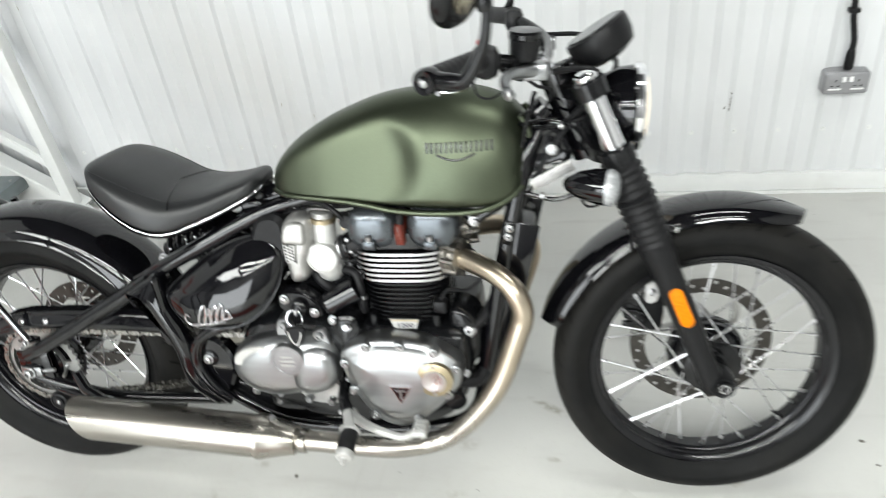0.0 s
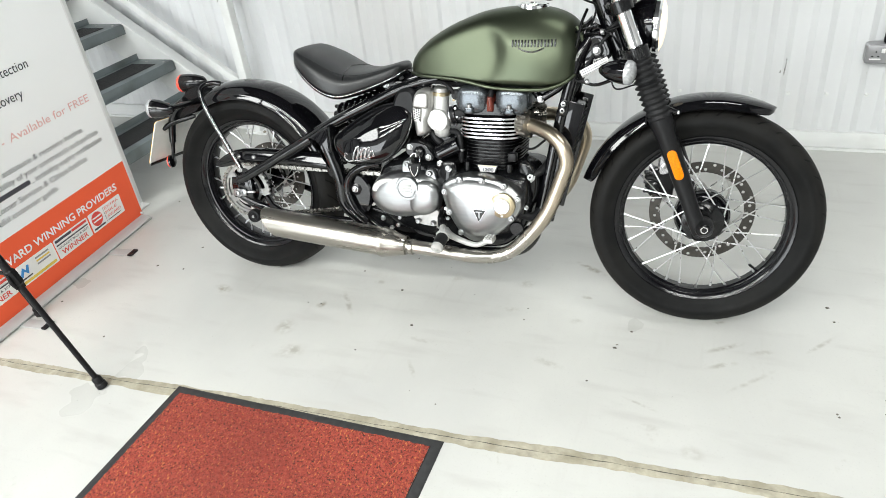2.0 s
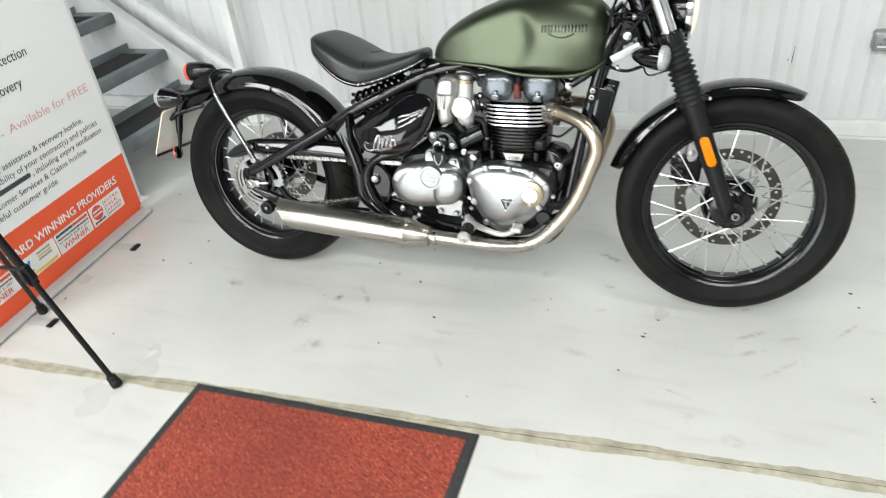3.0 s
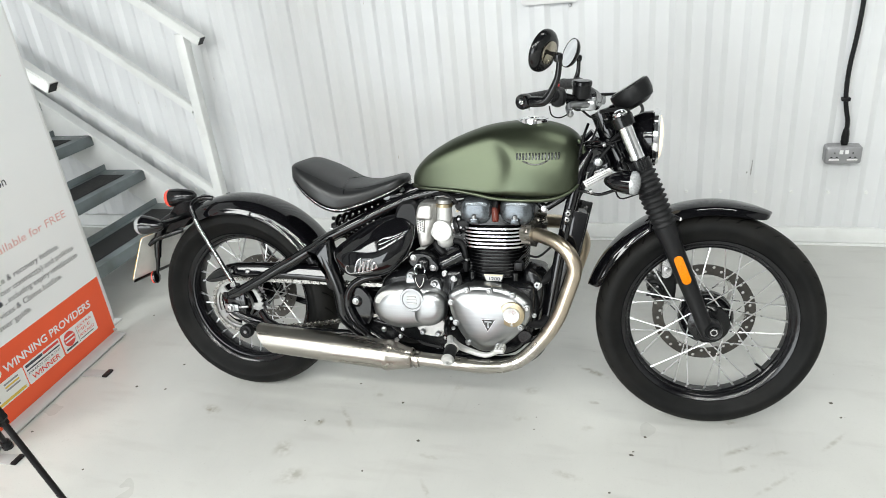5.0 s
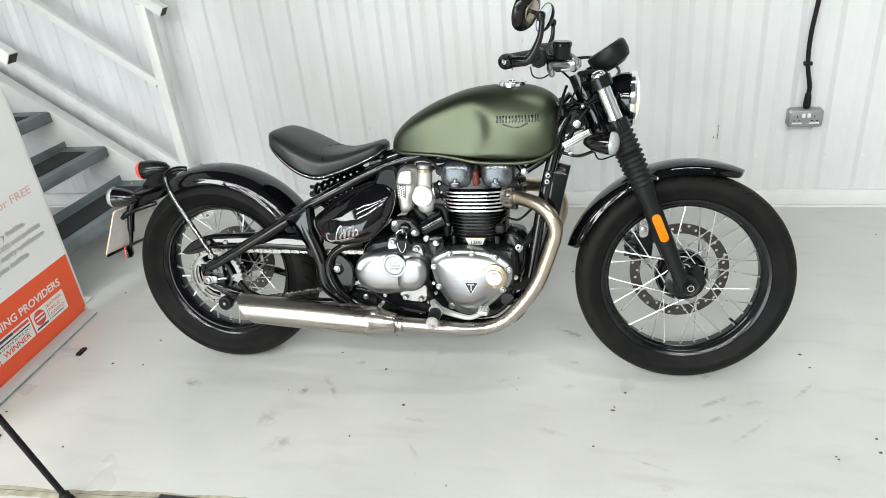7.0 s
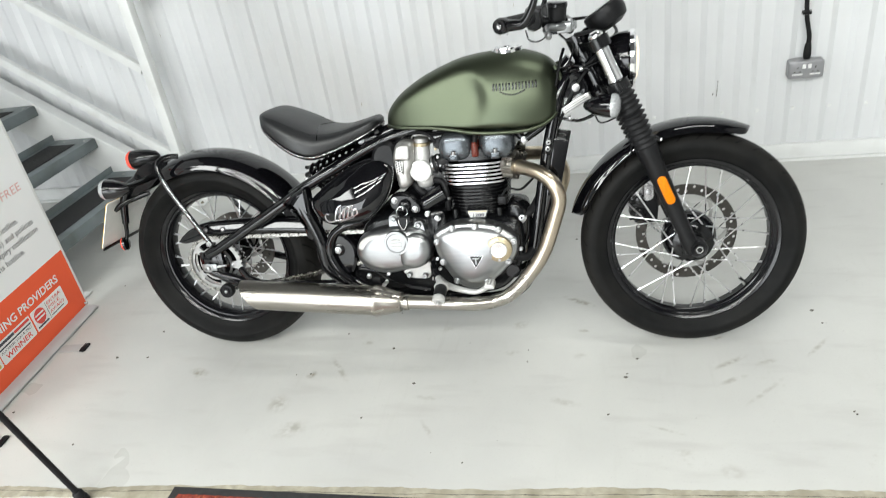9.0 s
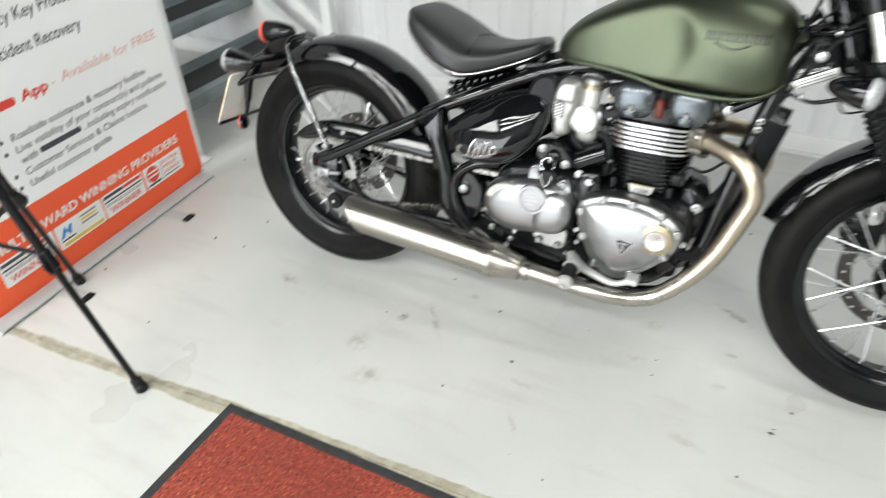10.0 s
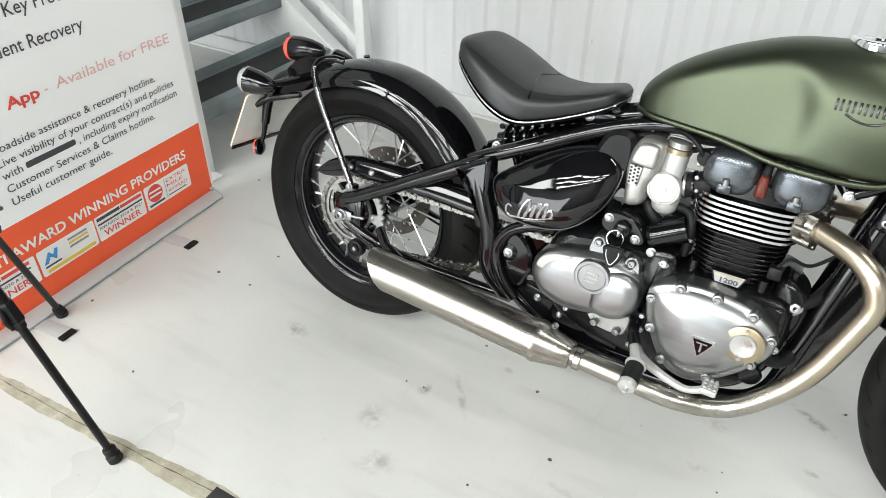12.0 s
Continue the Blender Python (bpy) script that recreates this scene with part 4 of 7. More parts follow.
def wheel(name, ax, radius, half, flange, rim_half, spokes, flange_r, flange_y, disc):
    """The rim carries the tyre, hub, spokes and disc; it is built about its axle."""
    cx, cz = ax
    at = pose(cx, 0, cz)
    r_in = flange - 0.025
    side = [(flange, 1.0), (flange + 0.002, 0.95), (flange - 0.003, 0.89), (flange - 0.009, 0.83), (flange - 0.013, 0.7), (flange - 0.0165, 0.68), (flange - 0.019, 0.52),
            (r_in + 0.003, 0.47), (r_in, 0.36)]
    prof = [(r, -k * rim_half) for r, k in side] + [(r, k * rim_half) for r, k in reversed(side)] + [
            (flange + 0.001, rim_half * 0.8), (r_in + 0.016, rim_half * 0.4), (r_in + 0.016, -rim_half * 0.4), (flange + 0.001, -rim_half * 0.8)]
    # outer skin of the rim: faces seen from the side and from the hub
    w = part(name, turned(prof, (0, 0, 0), (0, 1, 0), 96, close=True), M_RIM, bike, "black-rimmed wire-spoked wheel", at, sharp=35)
    hgt = radius - flange
    tp = []
    for k in range(29):
        a = -math.pi * 0.5 * 1.22 + math.pi * 1.22 * k / 28
        c, s = math.cos(a), math.sin(a)
        rr = flange + 0.002 + (hgt - 0.002) * max(0.0, (c + 0.342) / 1.342) ** 0.62
        yy = half * (abs(s) ** 0.85) * (1 if s > 0 else -1)
        if abs(a) > math.pi / 2:
            yy = (half - (half - rim_half + 0.004) * ((abs(a) - math.pi / 2) / (math.pi * 0.11)) ** 1.2) * (1 if s > 0 else -1)
        tp.append((rr, yy))
    t = part("tyre", turned(tp + [(flange - 0.004, rim_half - 0.006), (flange - 0.004, -rim_half + 0.006)], (0, 0, 0), (0, 1, 0), 120, close=True),
             tyre_material(name + "_tyre_rubber", 36, half, radius - 0.05), w, "black road tyre with curved tread grooves", sharp=30)
    hub = turned([(0.02, -flange_y - 0.02), (0.034, -flange_y - 0.018), (flange_r - 0.012, -flange_y - 0.008), (flange_r, -flange_y - 0.006), (flange_r, -flange_y + 0.006), (flange_r * 0.62, -flange_y + 0.014),
                  (flange_r * 0.58, flange_y - 0.014), (flange_r, flange_y - 0.006), (flange_r, flange_y + 0.006), (0.034, flange_y + 0.018), (0.02, flange_y + 0.02)], (0, 0, 0), (0, 1, 0), 40)
    part("hub", hub, M_SATIN, w, "black hub")
    length = None
    mesh = None
    for k in range(spokes):
        sgn = -1 if k % 2 == 0 else 1
        a_rim = 2 * math.pi * k / spokes
        turn = (1 if (k // 2) % 2 == 0 else -1) * radians(62)
        a_hub = a_rim + turn
        p = Vector((math.cos(a_hub) * flange_r * 0.92, sgn * flange_y, math.sin(a_hub) * flange_r * 0.92))
        q = Vector((math.cos(a_rim) * (r_in + 0.003), sgn * 0.006, math.sin(a_rim) * (r_in + 0.003)))
        d = q - p
        if mesh is None:
            length = d.length
            bm = tube([(0, 0, 0), (0, 0, length - 0.014)], 0.0021, 6)
            tube([(0, 0, length - 0.017), (0, 0, length)], 0.0036, 6, bm)
            mesh = mesh_of("spoke", bm, M_SPOKE)
        o = new("spoke", mesh)
        o.parent = w
        o.matrix_basis = Matrix.Translation(p) @ d.to_track_quat("Z", "Y").to_matrix().to_4x4()
    part("valve", tube([(math.cos(-0.75) * r_in, -0.004, math.sin(-0.75) * r_in), (math.cos(-0.75) * (r_in - 0.028), -0.012, math.sin(-0.75) * (r_in - 0.028))], 0.004, 8), M_RUBBER, w)
    if disc:
        r0, r1, y, far = disc
        part("brake_disc", drilled_disc(r0, r1, y), M_DISC, w, "drilled steel brake disc")
        for k in range(6):
            part("disc_arm", swept_arm(2 * math.pi * k / 6 + 0.3, 0.05, r0 + 0.005, y), M_CAST, w, "silver swept disc carrier arm")
    return w


def swept_arm(a, r_in, r_out, y):
    """One flat curved arm of the disc's carrier."""
    rings = []
    for i in range(9):
        t = i / 8
        b, r = a + 0.75 * t ** 1.3, r_in + (r_out - r_in) * t
        half = (0.0125 - 0.006 * math.sin(math.pi * t)) / r
        rings.append([(r * math.cos(b + s * half), y + dy, r * math.sin(b + s * half)) for s, dy in ((-1, 0.0), (1, 0.0), (1, 0.006), (-1, 0.006))])
    return loft(bmesh.new(), rings)


def drilled_disc(r0, r1, y, n=36):
    bm = bmesh.new()
    edges = []

    def circle(cx, cz, r, k):
        vs = [bm.verts.new((cx + r * math.cos(2 * math.pi * i / k), y, cz + r * math.sin(2 * math.pi * i / k))) for i in range(k)]
        edges.extend(bm.edges.new((vs[i], vs[(i + 1) % k])) for i in range(k))

    circle(0, 0, r1, 72)
    circle(0, 0, r0, 54)
    for i in range(n):
        a = 2 * math.pi * i / n
        rr = r0 + (r1 - r0) * (0.26, 0.5, 0.76)[i % 3]
        circle(rr * math.cos(a), rr * math.sin(a), 0.0048, 8)
    bmesh.ops.triangle_fill(bm, edges=edges, use_beauty=True, use_dissolve=False)
    fs = list(bm.faces)
    ex = bmesh.ops.extrude_face_region(bm, geom=fs)
    bmesh.ops.translate(bm, verts=[v for v in ex["geom"] if isinstance(v, bmesh.types.BMVert)], vec=(0, 0.005, 0))
    return bm


front_wheel = wheel("front_wheel", AX_F, 0.3175, 0.053, 0.243, 0.038, 32, 0.058, 0.036, (0.117, 0.148, 0.062, 0))
rear_wheel = wheel("rear_wheel", AX_R, 0.323, 0.076, 0.235, 0.05, 32, 0.058, 0.04, (0.085, 0.125, 0.075, 0))


# ---- fenders ----
def fender(ax, radius, full_drop, half, a0, a1, n=64, front_taper=0.08):
    """A rolled steel guard round a wheel: a bowed section swept from angle a0 to a1, with a lip."""
    bm = bmesh.new()
    rings = []
    m = 18
    for i in range(n + 1):
        t = i / n
        a = radians(a0 + (a1 - a0) * t)
        e = min(1.0, t / front_taper, (1 - t) / 0.08)
        end = math.sqrt(max(0.0, 1 - (1 - e) ** 2))
        h = half * (0.16 + 0.84 * end)
        drop = full_drop * (0.35 + 0.65 * end)
        sec = []
        for k in range(m + 1):
            s = -1 + 2 * k / m
            sec.append((h * math.sin(s * math.pi / 2 * 0.98), radius - drop * (1 - math.cos(s * math.pi / 2)) ** 1.15))
        lip = [(-h - 0.003, sec[0][1] - 0.004), (-h + 0.002, sec[0][1] - 0.007)]
        lip2 = [(h - 0.002, sec[0][1] - 0.007), (h + 0.003, sec[0][1] - 0.004)]
        inner = [(y * 0.955, r - 0.004) for y, r in reversed(sec)]
        full = [lip[0]] + sec + [lip2[1], lip2[0]] + inner + [lip[1]]
        rings.append([(ax[0] + r * math.cos(a), y, ax[1] + r * math.sin(a)) for y, r in full])
    return loft(bm, rings)


part("rear_fender", fender(AX_R, 0.364, 0.05, 0.084, 14, 121), M_BLACK, bike, "gloss black bobbed rear fender", sharp=55)
part("front_fender", fender(AX_F, 0.356, 0.028, 0.064, 64, 163, front_taper=0.2), M_BLACK, bike, "gloss black front fender", sharp=55)

# ---- front fork ----
FA, FB = Vector((1.475, 0, 0.34)), Vector((1.235, 0, 0.93))
FD = (FB - FA).normalized()


def on_fork(z, y):
    k = (z - FA.z) / (FB.z - FA.z)
    p = FA + (FB - FA) * k
    return Vector((p.x, y, z))


for sgn in (-1, 1):
    y = 0.1 * sgn
    part("fork_tube", tube([on_fork(0.6, y), on_fork(0.922, y)], 0.0205, 24), M_CHROME, bike, "chrome fork tube")
    leg = turned([(0.012, -0.03), (0.02, -0.025), (0.0225, 0.01), (0.021, 0.04), (0.0245, 0.14), (0.0265, 0.26), (0.0305, 0.29), (0.0305, 0.31), (0.024, 0.315)], on_fork(0.335, y), FD, 28)
    leg = part("fork_leg", leg, M_MATT, bike, "matt black lower fork leg")
    part("axle_clamp", turned([(0.014, 0.024), (0.021, 0.028), (0.025, 0.02), (0.025, -0.02), (0.023, -0.028), (0.012, -0.028)], (1.497, y - 0.004 * sgn, 0.326), (0, sgn, 0), 24), M_MATT, leg)
    part("axle_end", turned([(0.0145, 0.0), (0.0145, 0.004), (0.0125, 0.006), (0.0105, 0.006), (0.0102, 0.001), (0.001, 0.001)], (1.497, y + 0.02 * sgn, 0.326), (0, sgn, 0), 24), M_SATIN, leg, "black hollow axle end")
    part("axle_socket", turned([(0.0108, 0.002), (0.0106, 0.0066), (0.0078, 0.0066), (0.0076, 0.002)], (1.497, y + 0.02 * sgn, 0.326), (0, sgn, 0), 6, close=True), M_EDGE, leg, "bright hexagon socket in the axle")
    prof = [(0.028, 0.0)]
    for k in range(11):
        h = 0.008 + 0.0148 * k
        r = 0.036 - 0.004 * abs(k - 6) / 6
        prof += [(0.027, h - 0.002), (r, h + 0.0035), (r, h + 0.0065), (0.027, h + 0.0115)]
    prof += [(0.03, 0.176), (0.03, 0.2), (0.023, 0.204)]
    part("fork_gaiter", turned(prof, on_fork(0.615, y), FD, 28), M_RUBBER, bike, "ribbed black rubber fork gaiter", sharp=60)
    bm = bmesh.new()
    ring = capsule_ring(-0.0125, 0.0125, -0.042, 0.042, 0.0123, 6)
    side = Vector((FD.z, 0, -FD.x))
    base = on_fork(0.503, y) + Vector((0, 0.0242 * sgn, 0))
    loft(bm, [[base + side * p[0] * s + FD * p[1] * s + Vector((0, h * sgn, 0)) for p in ring] for h, s in ((-0.004, 1.0), (0.003, 1.0), (0.0045, 0.93))])
    part("amber_reflector", bm, M_AMBER, leg, "orange oblong reflector")
    part("fender_stay", tube([on_fork(0.655, y * 0.8), (1.4, y * 0.62, 0.632)], 0.008, 10), M_BLACK, bike)
    part("fender_bolt", hex_bolt((1.405, -0.064 if sgn < 0 else 0.064, 0.632), (0, sgn, 0.3), 0.005, 0.005), M_ZINC, bike)
    part("fork_top_cap", turned([(0.0195, 0.0), (0.02, 0.004), (0.018, 0.01), (0.012, 0.0145), (0.001, 0.016)], on_fork(0.921, y), FD, 24), M_CHROME, bike, "bright domed fork cap")
for z, h in ((0.905, 0.034), (0.79, 0.034)):
    c = on_fork(z, 0)
    bm = bmesh.new()
    for sgn in (-1, 1):
        turned([(0.022, -h / 2), (0.03, -h / 2 + 0.003), (0.03, h / 2 - 0.003), (0.022, h / 2)], c + Vector((0, 0.1 * sgn, 0)), FD, 24, bm)
    rings = []
    for yy, hw, off in ((-0.095, 0.02, 0), (-0.05, 0.03, -0.014), (0, 0.036, -0.022), (0.05, 0.03, -0.014), (0.095, 0.02, 0)):
        o = c + Vector((off, yy, 0))
        s = Vector((FD.z, 0, -FD.x))
        rings.append([o + s * a * hw + FD * b * h * 0.4 for a, b in ((-1, -1), (1, -1), (1, 1), (-1, 1))])
    loft(bm, rings)
    part("fork_yoke", bm, M_SATIN, bike, "black fork yoke")
part("steering_head", tube([on_fork(0.77, 0) - Vector((0.045, 0, 0)), on_fork(0.93, 0) - Vector((0.045, 0, 0))], 0.032, 24), M_BLACK, bike)
# front brake caliper behind the spokes
cal = pillow([(1.412, 0.362), (1.378, 0.358), (1.362, 0.366), (1.35, 0.36), (1.342, 0.372), (1.349, 0.38), (1.333, 0.386), (1.334, 0.398), (1.345, 0.402), (1.33, 0.412), (1.333, 0.424), (1.347, 0.426), (1.34, 0.438), (1.35, 0.447), (1.364, 0.442), (1.372, 0.46), (1.4, 0.466), (1.414, 0.44)], [(0.1, 0.004), (0.094, 0.0), (0.058, 0.0), (0.052, 0.003), (0.049, 0.008)], 2)
part("front_caliper", cal, M_MATT, bike, "black brake caliper")
part("caliper_bracket", pillow([(1.37, 0.435), (1.398, 0.44), (1.4, 0.49), (1.39, 0.52), (1.372, 0.516), (1.365, 0.47)], [(0.062, 0.0), (0.03, 0.0), (0.024, 0.005)], 3), M_EDGE, bike, "silver caliper bracket")
for z in (0.392, 0.436):
    part("caliper_piston", turned([(0.017, 0.0), (0.017, 0.01), (0.012, 0.013), (0.001, 0.013)], (1.362, 0.052, z), (0, -1, 0), 16), M_SATIN, bike)
part("hub_drum", turned([(0.03, -0.05), (0.05, -0.046), (0.072, -0.03), (0.078, -0.01), (0.078, 0.012), (0.07, 0.018), (0.03, 0.02)], (1.497, 0.03, 0.3195), (0, 1, 0), 40), M_BLACK, bike, "gloss black hub shell")
part("sensor_bracket", pillow([(1.462, 0.36), (1.49, 0.372), (1.515, 0.352), (1.518, 0.3), (1.49, 0.272), (1.466, 0.29)], [(-0.045, 0.0), (-0.062, 0.0), (-0.067, 0.005)], 3), M_SATIN, bike, "black bracket beside the hub")
for z in (0.38, 0.408, 0.436):
    part("caliper_rib", box(1.328, 1.36, 0.04, 0.05, z - 0.006, z + 0.006, 0.003), M_CASE, bike)
part("caliper_bolt", hex_bolt((1.345, 0.042, 0.46), (0, -1, 0), 0.008, 0.008), M_ZINC, bike)
for x, z in ((1.384, 0.462), (1.386, 0.502)):
    part("caliper_bolt", hex_bolt((x, 0.026, z), (0, -1, 0), 0.009, 0.009), M_ZINC, bike)
part("brake_hose", tube([(1.37, 0.085, 0.46), (1.36, 0.1, 0.56), (1.3, 0.09, 0.7), (1.24, 0.05, 0.83), (1.2, -0.02, 0.93)], 0.005, 8, smooth=6), M_RUBBER, bike)

# the bars stand turned a little to the rider's left
STEERED = ("front_wheel", "front_fender", "fork_", "fender_stay", "fender_bolt", "front_caliper", "caliper_", "hub_drum", "sensor_bracket")
head = on_fork(0.85, 0) - Vector((0.045, 0, 0))
turn = Matrix.Translation(head) @ Matrix.Rotation(radians(5), 4, FD) @ Matrix.Translation(-head)
for o in bike.children:
    if o.name.startswith(STEERED):
        o.matrix_basis = turn @ o.matrix_basis
front_wheel.matrix_basis = Matrix.Translation((0, 0.006, 0)) @ front_wheel.matrix_basis

# ---- headlamp, clocks, bars ----
HL = (1.252, 0.0, 0.856)
part("headlamp", turned([(0.012, 0.0), (0.035, 0.006), (0.058, 0.024), (0.07, 0.05), (0.074, 0.078)], HL, (1, 0, -0.04), 40), M_BLACK, bike, "gloss black round headlamp, lit")
h = bike.children[-1]
part("headlamp_rim", turned([(0.074, 0.076), (0.078, 0.08), (0.078, 0.09), (0.072, 0.096), (0.068, 0.094), (0.068, 0.08)], HL, (1, 0, -0.04), 40, close=True), M_CHROME, h, "chrome headlamp rim")
part("headlamp_lens", turned([(0.0685, 0.09), (0.066, 0.095), (0.05, 0.102), (0.025, 0.106), (0.001, 0.107)], HL, (1, 0, -0.04), 40), M_LAMP, h, "lit warm white lens")
for sgn in (-1, 1):
    part("headlamp_bracket", tube([on_fork(0.86, 0.075 * sgn), (1.285, 0.074 * sgn, 0.856)], 0.009, 10), M_SATIN, bike)
GF, GD = Vector((1.262, 0, 0.99)), Vector((0.52, 0, -0.86)).normalized()
g = part("instrument_pod", turned([(0.05, -0.002), (0.056, 0.0), (0.058, 0.008), (0.056, 0.03), (0.05, 0.046), (0.03, 0.056), (0.002, 0.058)], GF, GD, 36), M_MATT, bike, "matt black round instrument pod")
part("dial", turned([(0.05, -0.004), (0.05, -0.002)], GF, GD, 36), M_SATIN, g)
part("pod_bracket", tube([(1.215, 0, 0.93), (1.25, 0, 0.945), (1.275, 0, 0.955)], 0.012, 10), M_SATIN, bike)
bar = [(1.175, 0, 0.945), (1.178, -0.06, 0.947), (1.165, -0.16, 0.962), (1.115, -0.235, 0.985), (1.085, -0.28, 0.991), (1.045, -0.362, 0.988)]
for sgn in (-1, 1):
    pts = [(x, y * sgn, z) for x, y, z in bar]
    part("handlebar", tube(pts, 0.0115, 14, smooth=5), M_SATIN, bike, "black handlebar")
    pts = [Vector((x, y * sgn, z)) for x, y, z in bar]
    e, gd = pts[5], (pts[5] - pts[4]).normalized()
    g0 = e - gd * 0.125
    prof = []
    for k in range(9):
        prof += [(0.0165, 0.013 * k), (0.0172, 0.013 * k + 0.004), (0.0172, 0.013 * k + 0.009)]
    gr = part("grip", turned([(0.012, -0.002), (0.021, 0.0), (0.021, 0.005)] + [(r, h + 0.007) for r, h in prof] + [(0.017, 0.125), (0.012, 0.127)], g0, gd, 20), M_RUBBER, bike, "black rubber grip")
    part("bar_end", turned([(0.013, 0.0), (0.0175, 0.002), (0.0185, 0.006), (0.0185, 0.02), (0.0165, 0.0255), (0.009, 0.024), (0.008, 0.0225)], e, gd, 32), M_BLACK, gr, "gloss black bar end")
    part("bar_end_screw", turned([(0.0065, 0.021), (0.0065, 0.0265), (0.005, 0.028), (0.003, 0.028), (0.002, 0.0265)], e, gd, 18), M_CHROME, gr, "bright screw")
    part("switch_gear", box(1.082, 1.122, min(sgn * -0.272, sgn * -0.225) if sgn > 0 else 0.225, (-0.225) if sgn > 0 else 0.272, 0.962, 1.012, 0.017), M_MATT, bike, "black switch housing")
    if sgn > 0:
        part("stop_switch", box(1.09, 1.106, -0.262, -0.246, 1.012, 1.02, 0.003), M_REDBUTTON, bike, "red stop switch")
        rv = part("brake_reservoir", turned([(0.02, -0.024), (0.0225, -0.021), (0.0235, 0.006), (0.0245, 0.008)], (1.155, -0.195, 1.002), (0.08, -0.1, 1), 26), M_MATT, bike, "black brake fluid reservoir", sharp=25)
        part("reservoir_lid", turned([(0.0245, 0.008), (0.0255, 0.01), (0.0255, 0.0175), (0.0235, 0.021), (0.001, 0.022)], (1.155, -0.195, 1.002), (0.08, -0.1, 1), 26), M_SATIN, rv, sharp=25)
        part("master_cylinder", tube([(1.13, -0.22, 0.975), (1.16, -0.15, 0.968)], 0.015, 14), M_SATIN, bike)
    lv = part("lever", tube([(1.178, -0.2 * sgn, 0.962), (1.152, -0.22 * sgn, 0.964), (1.136, -0.25 * sgn, 0.967), (1.131, -0.28 * sgn, 0.963), (1.136, -0.305 * sgn, 0.955)], [0.0095, 0.0095, 0.0085, 0.0075, 0.007], 12, smooth=5), M_ALU, bike, "polished alloy lever")
    part("lever_knob", turned([(0.001, -0.009), (0.0065, -0.006), (0.0088, 0.0), (0.0065, 0.006), (0.001, 0.009)], (1.1395, -0.313 * sgn, 0.951), (0, 0, 1), 14), M_ALU, lv)
    pv = part("lever_pivot", box(1.152, 1.19, -0.212 if sgn > 0 else 0.165, -0.165 if sgn > 0 else 0.212, 0.948, 0.973, 0.005), M_ALU, bike)
    cl = part("lever_clamp", turned([(0.016, -0.018), (0.019, -0.014), (0.019, 0.014), (0.016, 0.018)], (1.15, -0.185 * sgn, 0.965), (0.3, 1, 0), 18), M_SATIN, bike)
    lb = part("lever_bolt", hex_bolt((1.185, -0.19 * sgn, 0.974), (0, 0, 1), 0.007, 0.006), M_ZINC, bike)
    if sgn < 0:
        for o in (lv, pv, cl, lb):
            o.location.z -= 0.016
    # bar-end mirrors on curved stalks
    if sgn > 0:
        stalk = [e + gd * 0.006, Vector((1.069, -0.385, 0.987)), Vector((1.094, -0.395, 0.992)), Vector((1.1185, -0.405, 1.033)), Vector((1.126, -0.41, 1.069)), Vector((1.124, -0.41, 1.084))]
        cen, face = Vector((1.085, -0.388, 1.101)), Vector((-0.857, 0.41, 0.317)).normalized()
    else:
        stalk = [e + gd * 0.006, Vector((1.06, 0.372, 0.985)), Vector((1.078, 0.37, 0.996)), Vector((1.0875, 0.365, 1.02)), Vector((1.091, 0.362, 1.045)), Vector((1.092, 0.36, 1.069))]
        cen, face = Vector((1.062, 0.36, 1.087)), Vector((-0.79, -0.5, 0.355)).normalized()
    mi = part("mirror_stalk", tube(stalk, [0.0135, 0.0125, 0.0105, 0.0075, 0.0065, 0.006], 14, smooth=6), M_SATIN, bike, "curved black mirror stalk")
    tip = stalk[-1]
    part("clamp_screw", hex_bolt(e + gd * 0.004 + Vector((0.006, 0, -0.013)), (0.1, -0.3 * sgn, -1), 0.0035, 0.009), M_ZINC, mi)
    part("stalk_ball", turned([(0.001, -0.012), (0.008, -0.01), (0.0105, -0.004), (0.0105, 0.006), (0.007, 0.01), (0.001, 0.011)], tip, (0, 0, 1), 16), M_SATIN, mi)
    part("mirror_shell", turned([(0.0455, -0.001), (0.0485, 0.001), (0.049, -0.003), (0.047, -0.009), (0.041, -0.0155), (0.032, -0.019), (0.026, -0.0195), (0.001, -0.0195)], cen, face, 44), M_SATIN, mi, "round black bar-end mirror")
    part("mirror_glass", turned([(0.0458, -0.0012), (0.0455, 0.0), (0.001, 0.0004)], cen, face, 44), M_MIRROR, mi, "mirror glass")
    part("mirror_cap", turned([(0.0265, -0.018), (0.0265, -0.0215), (0.025, -0.0225), (0.001, -0.0225)], cen, face, 36), M_BRONZE, mi, "polished bronze disc on the mirror's back")
    part("mirror_arm", tube([tip, (tip + cen - face * 0.022) / 2 + Vector((0, 0, 0.002)), cen - face * 0.022], [0.0075, 0.0055, 0.004], 10, smooth=3), M_SATIN, mi)
part("switch_wire", tube([(1.082, -0.262, 0.966), (1.09, -0.275, 0.945), (1.108, -0.27, 0.938), (1.125, -0.25, 0.944), (1.135, -0.22, 0.955)], 0.0018, 6, smooth=6), M_RUBBER, bike)
part("throttle_cable", tube([(1.15, -0.2, 0.955), (1.17, -0.16, 0.93), (1.19, -0.1, 0.905), (1.15, -0.03, 0.82), (1.08, -0.02, 0.7)], 0.0028, 8, smooth=6), M_RUBBER, bike)
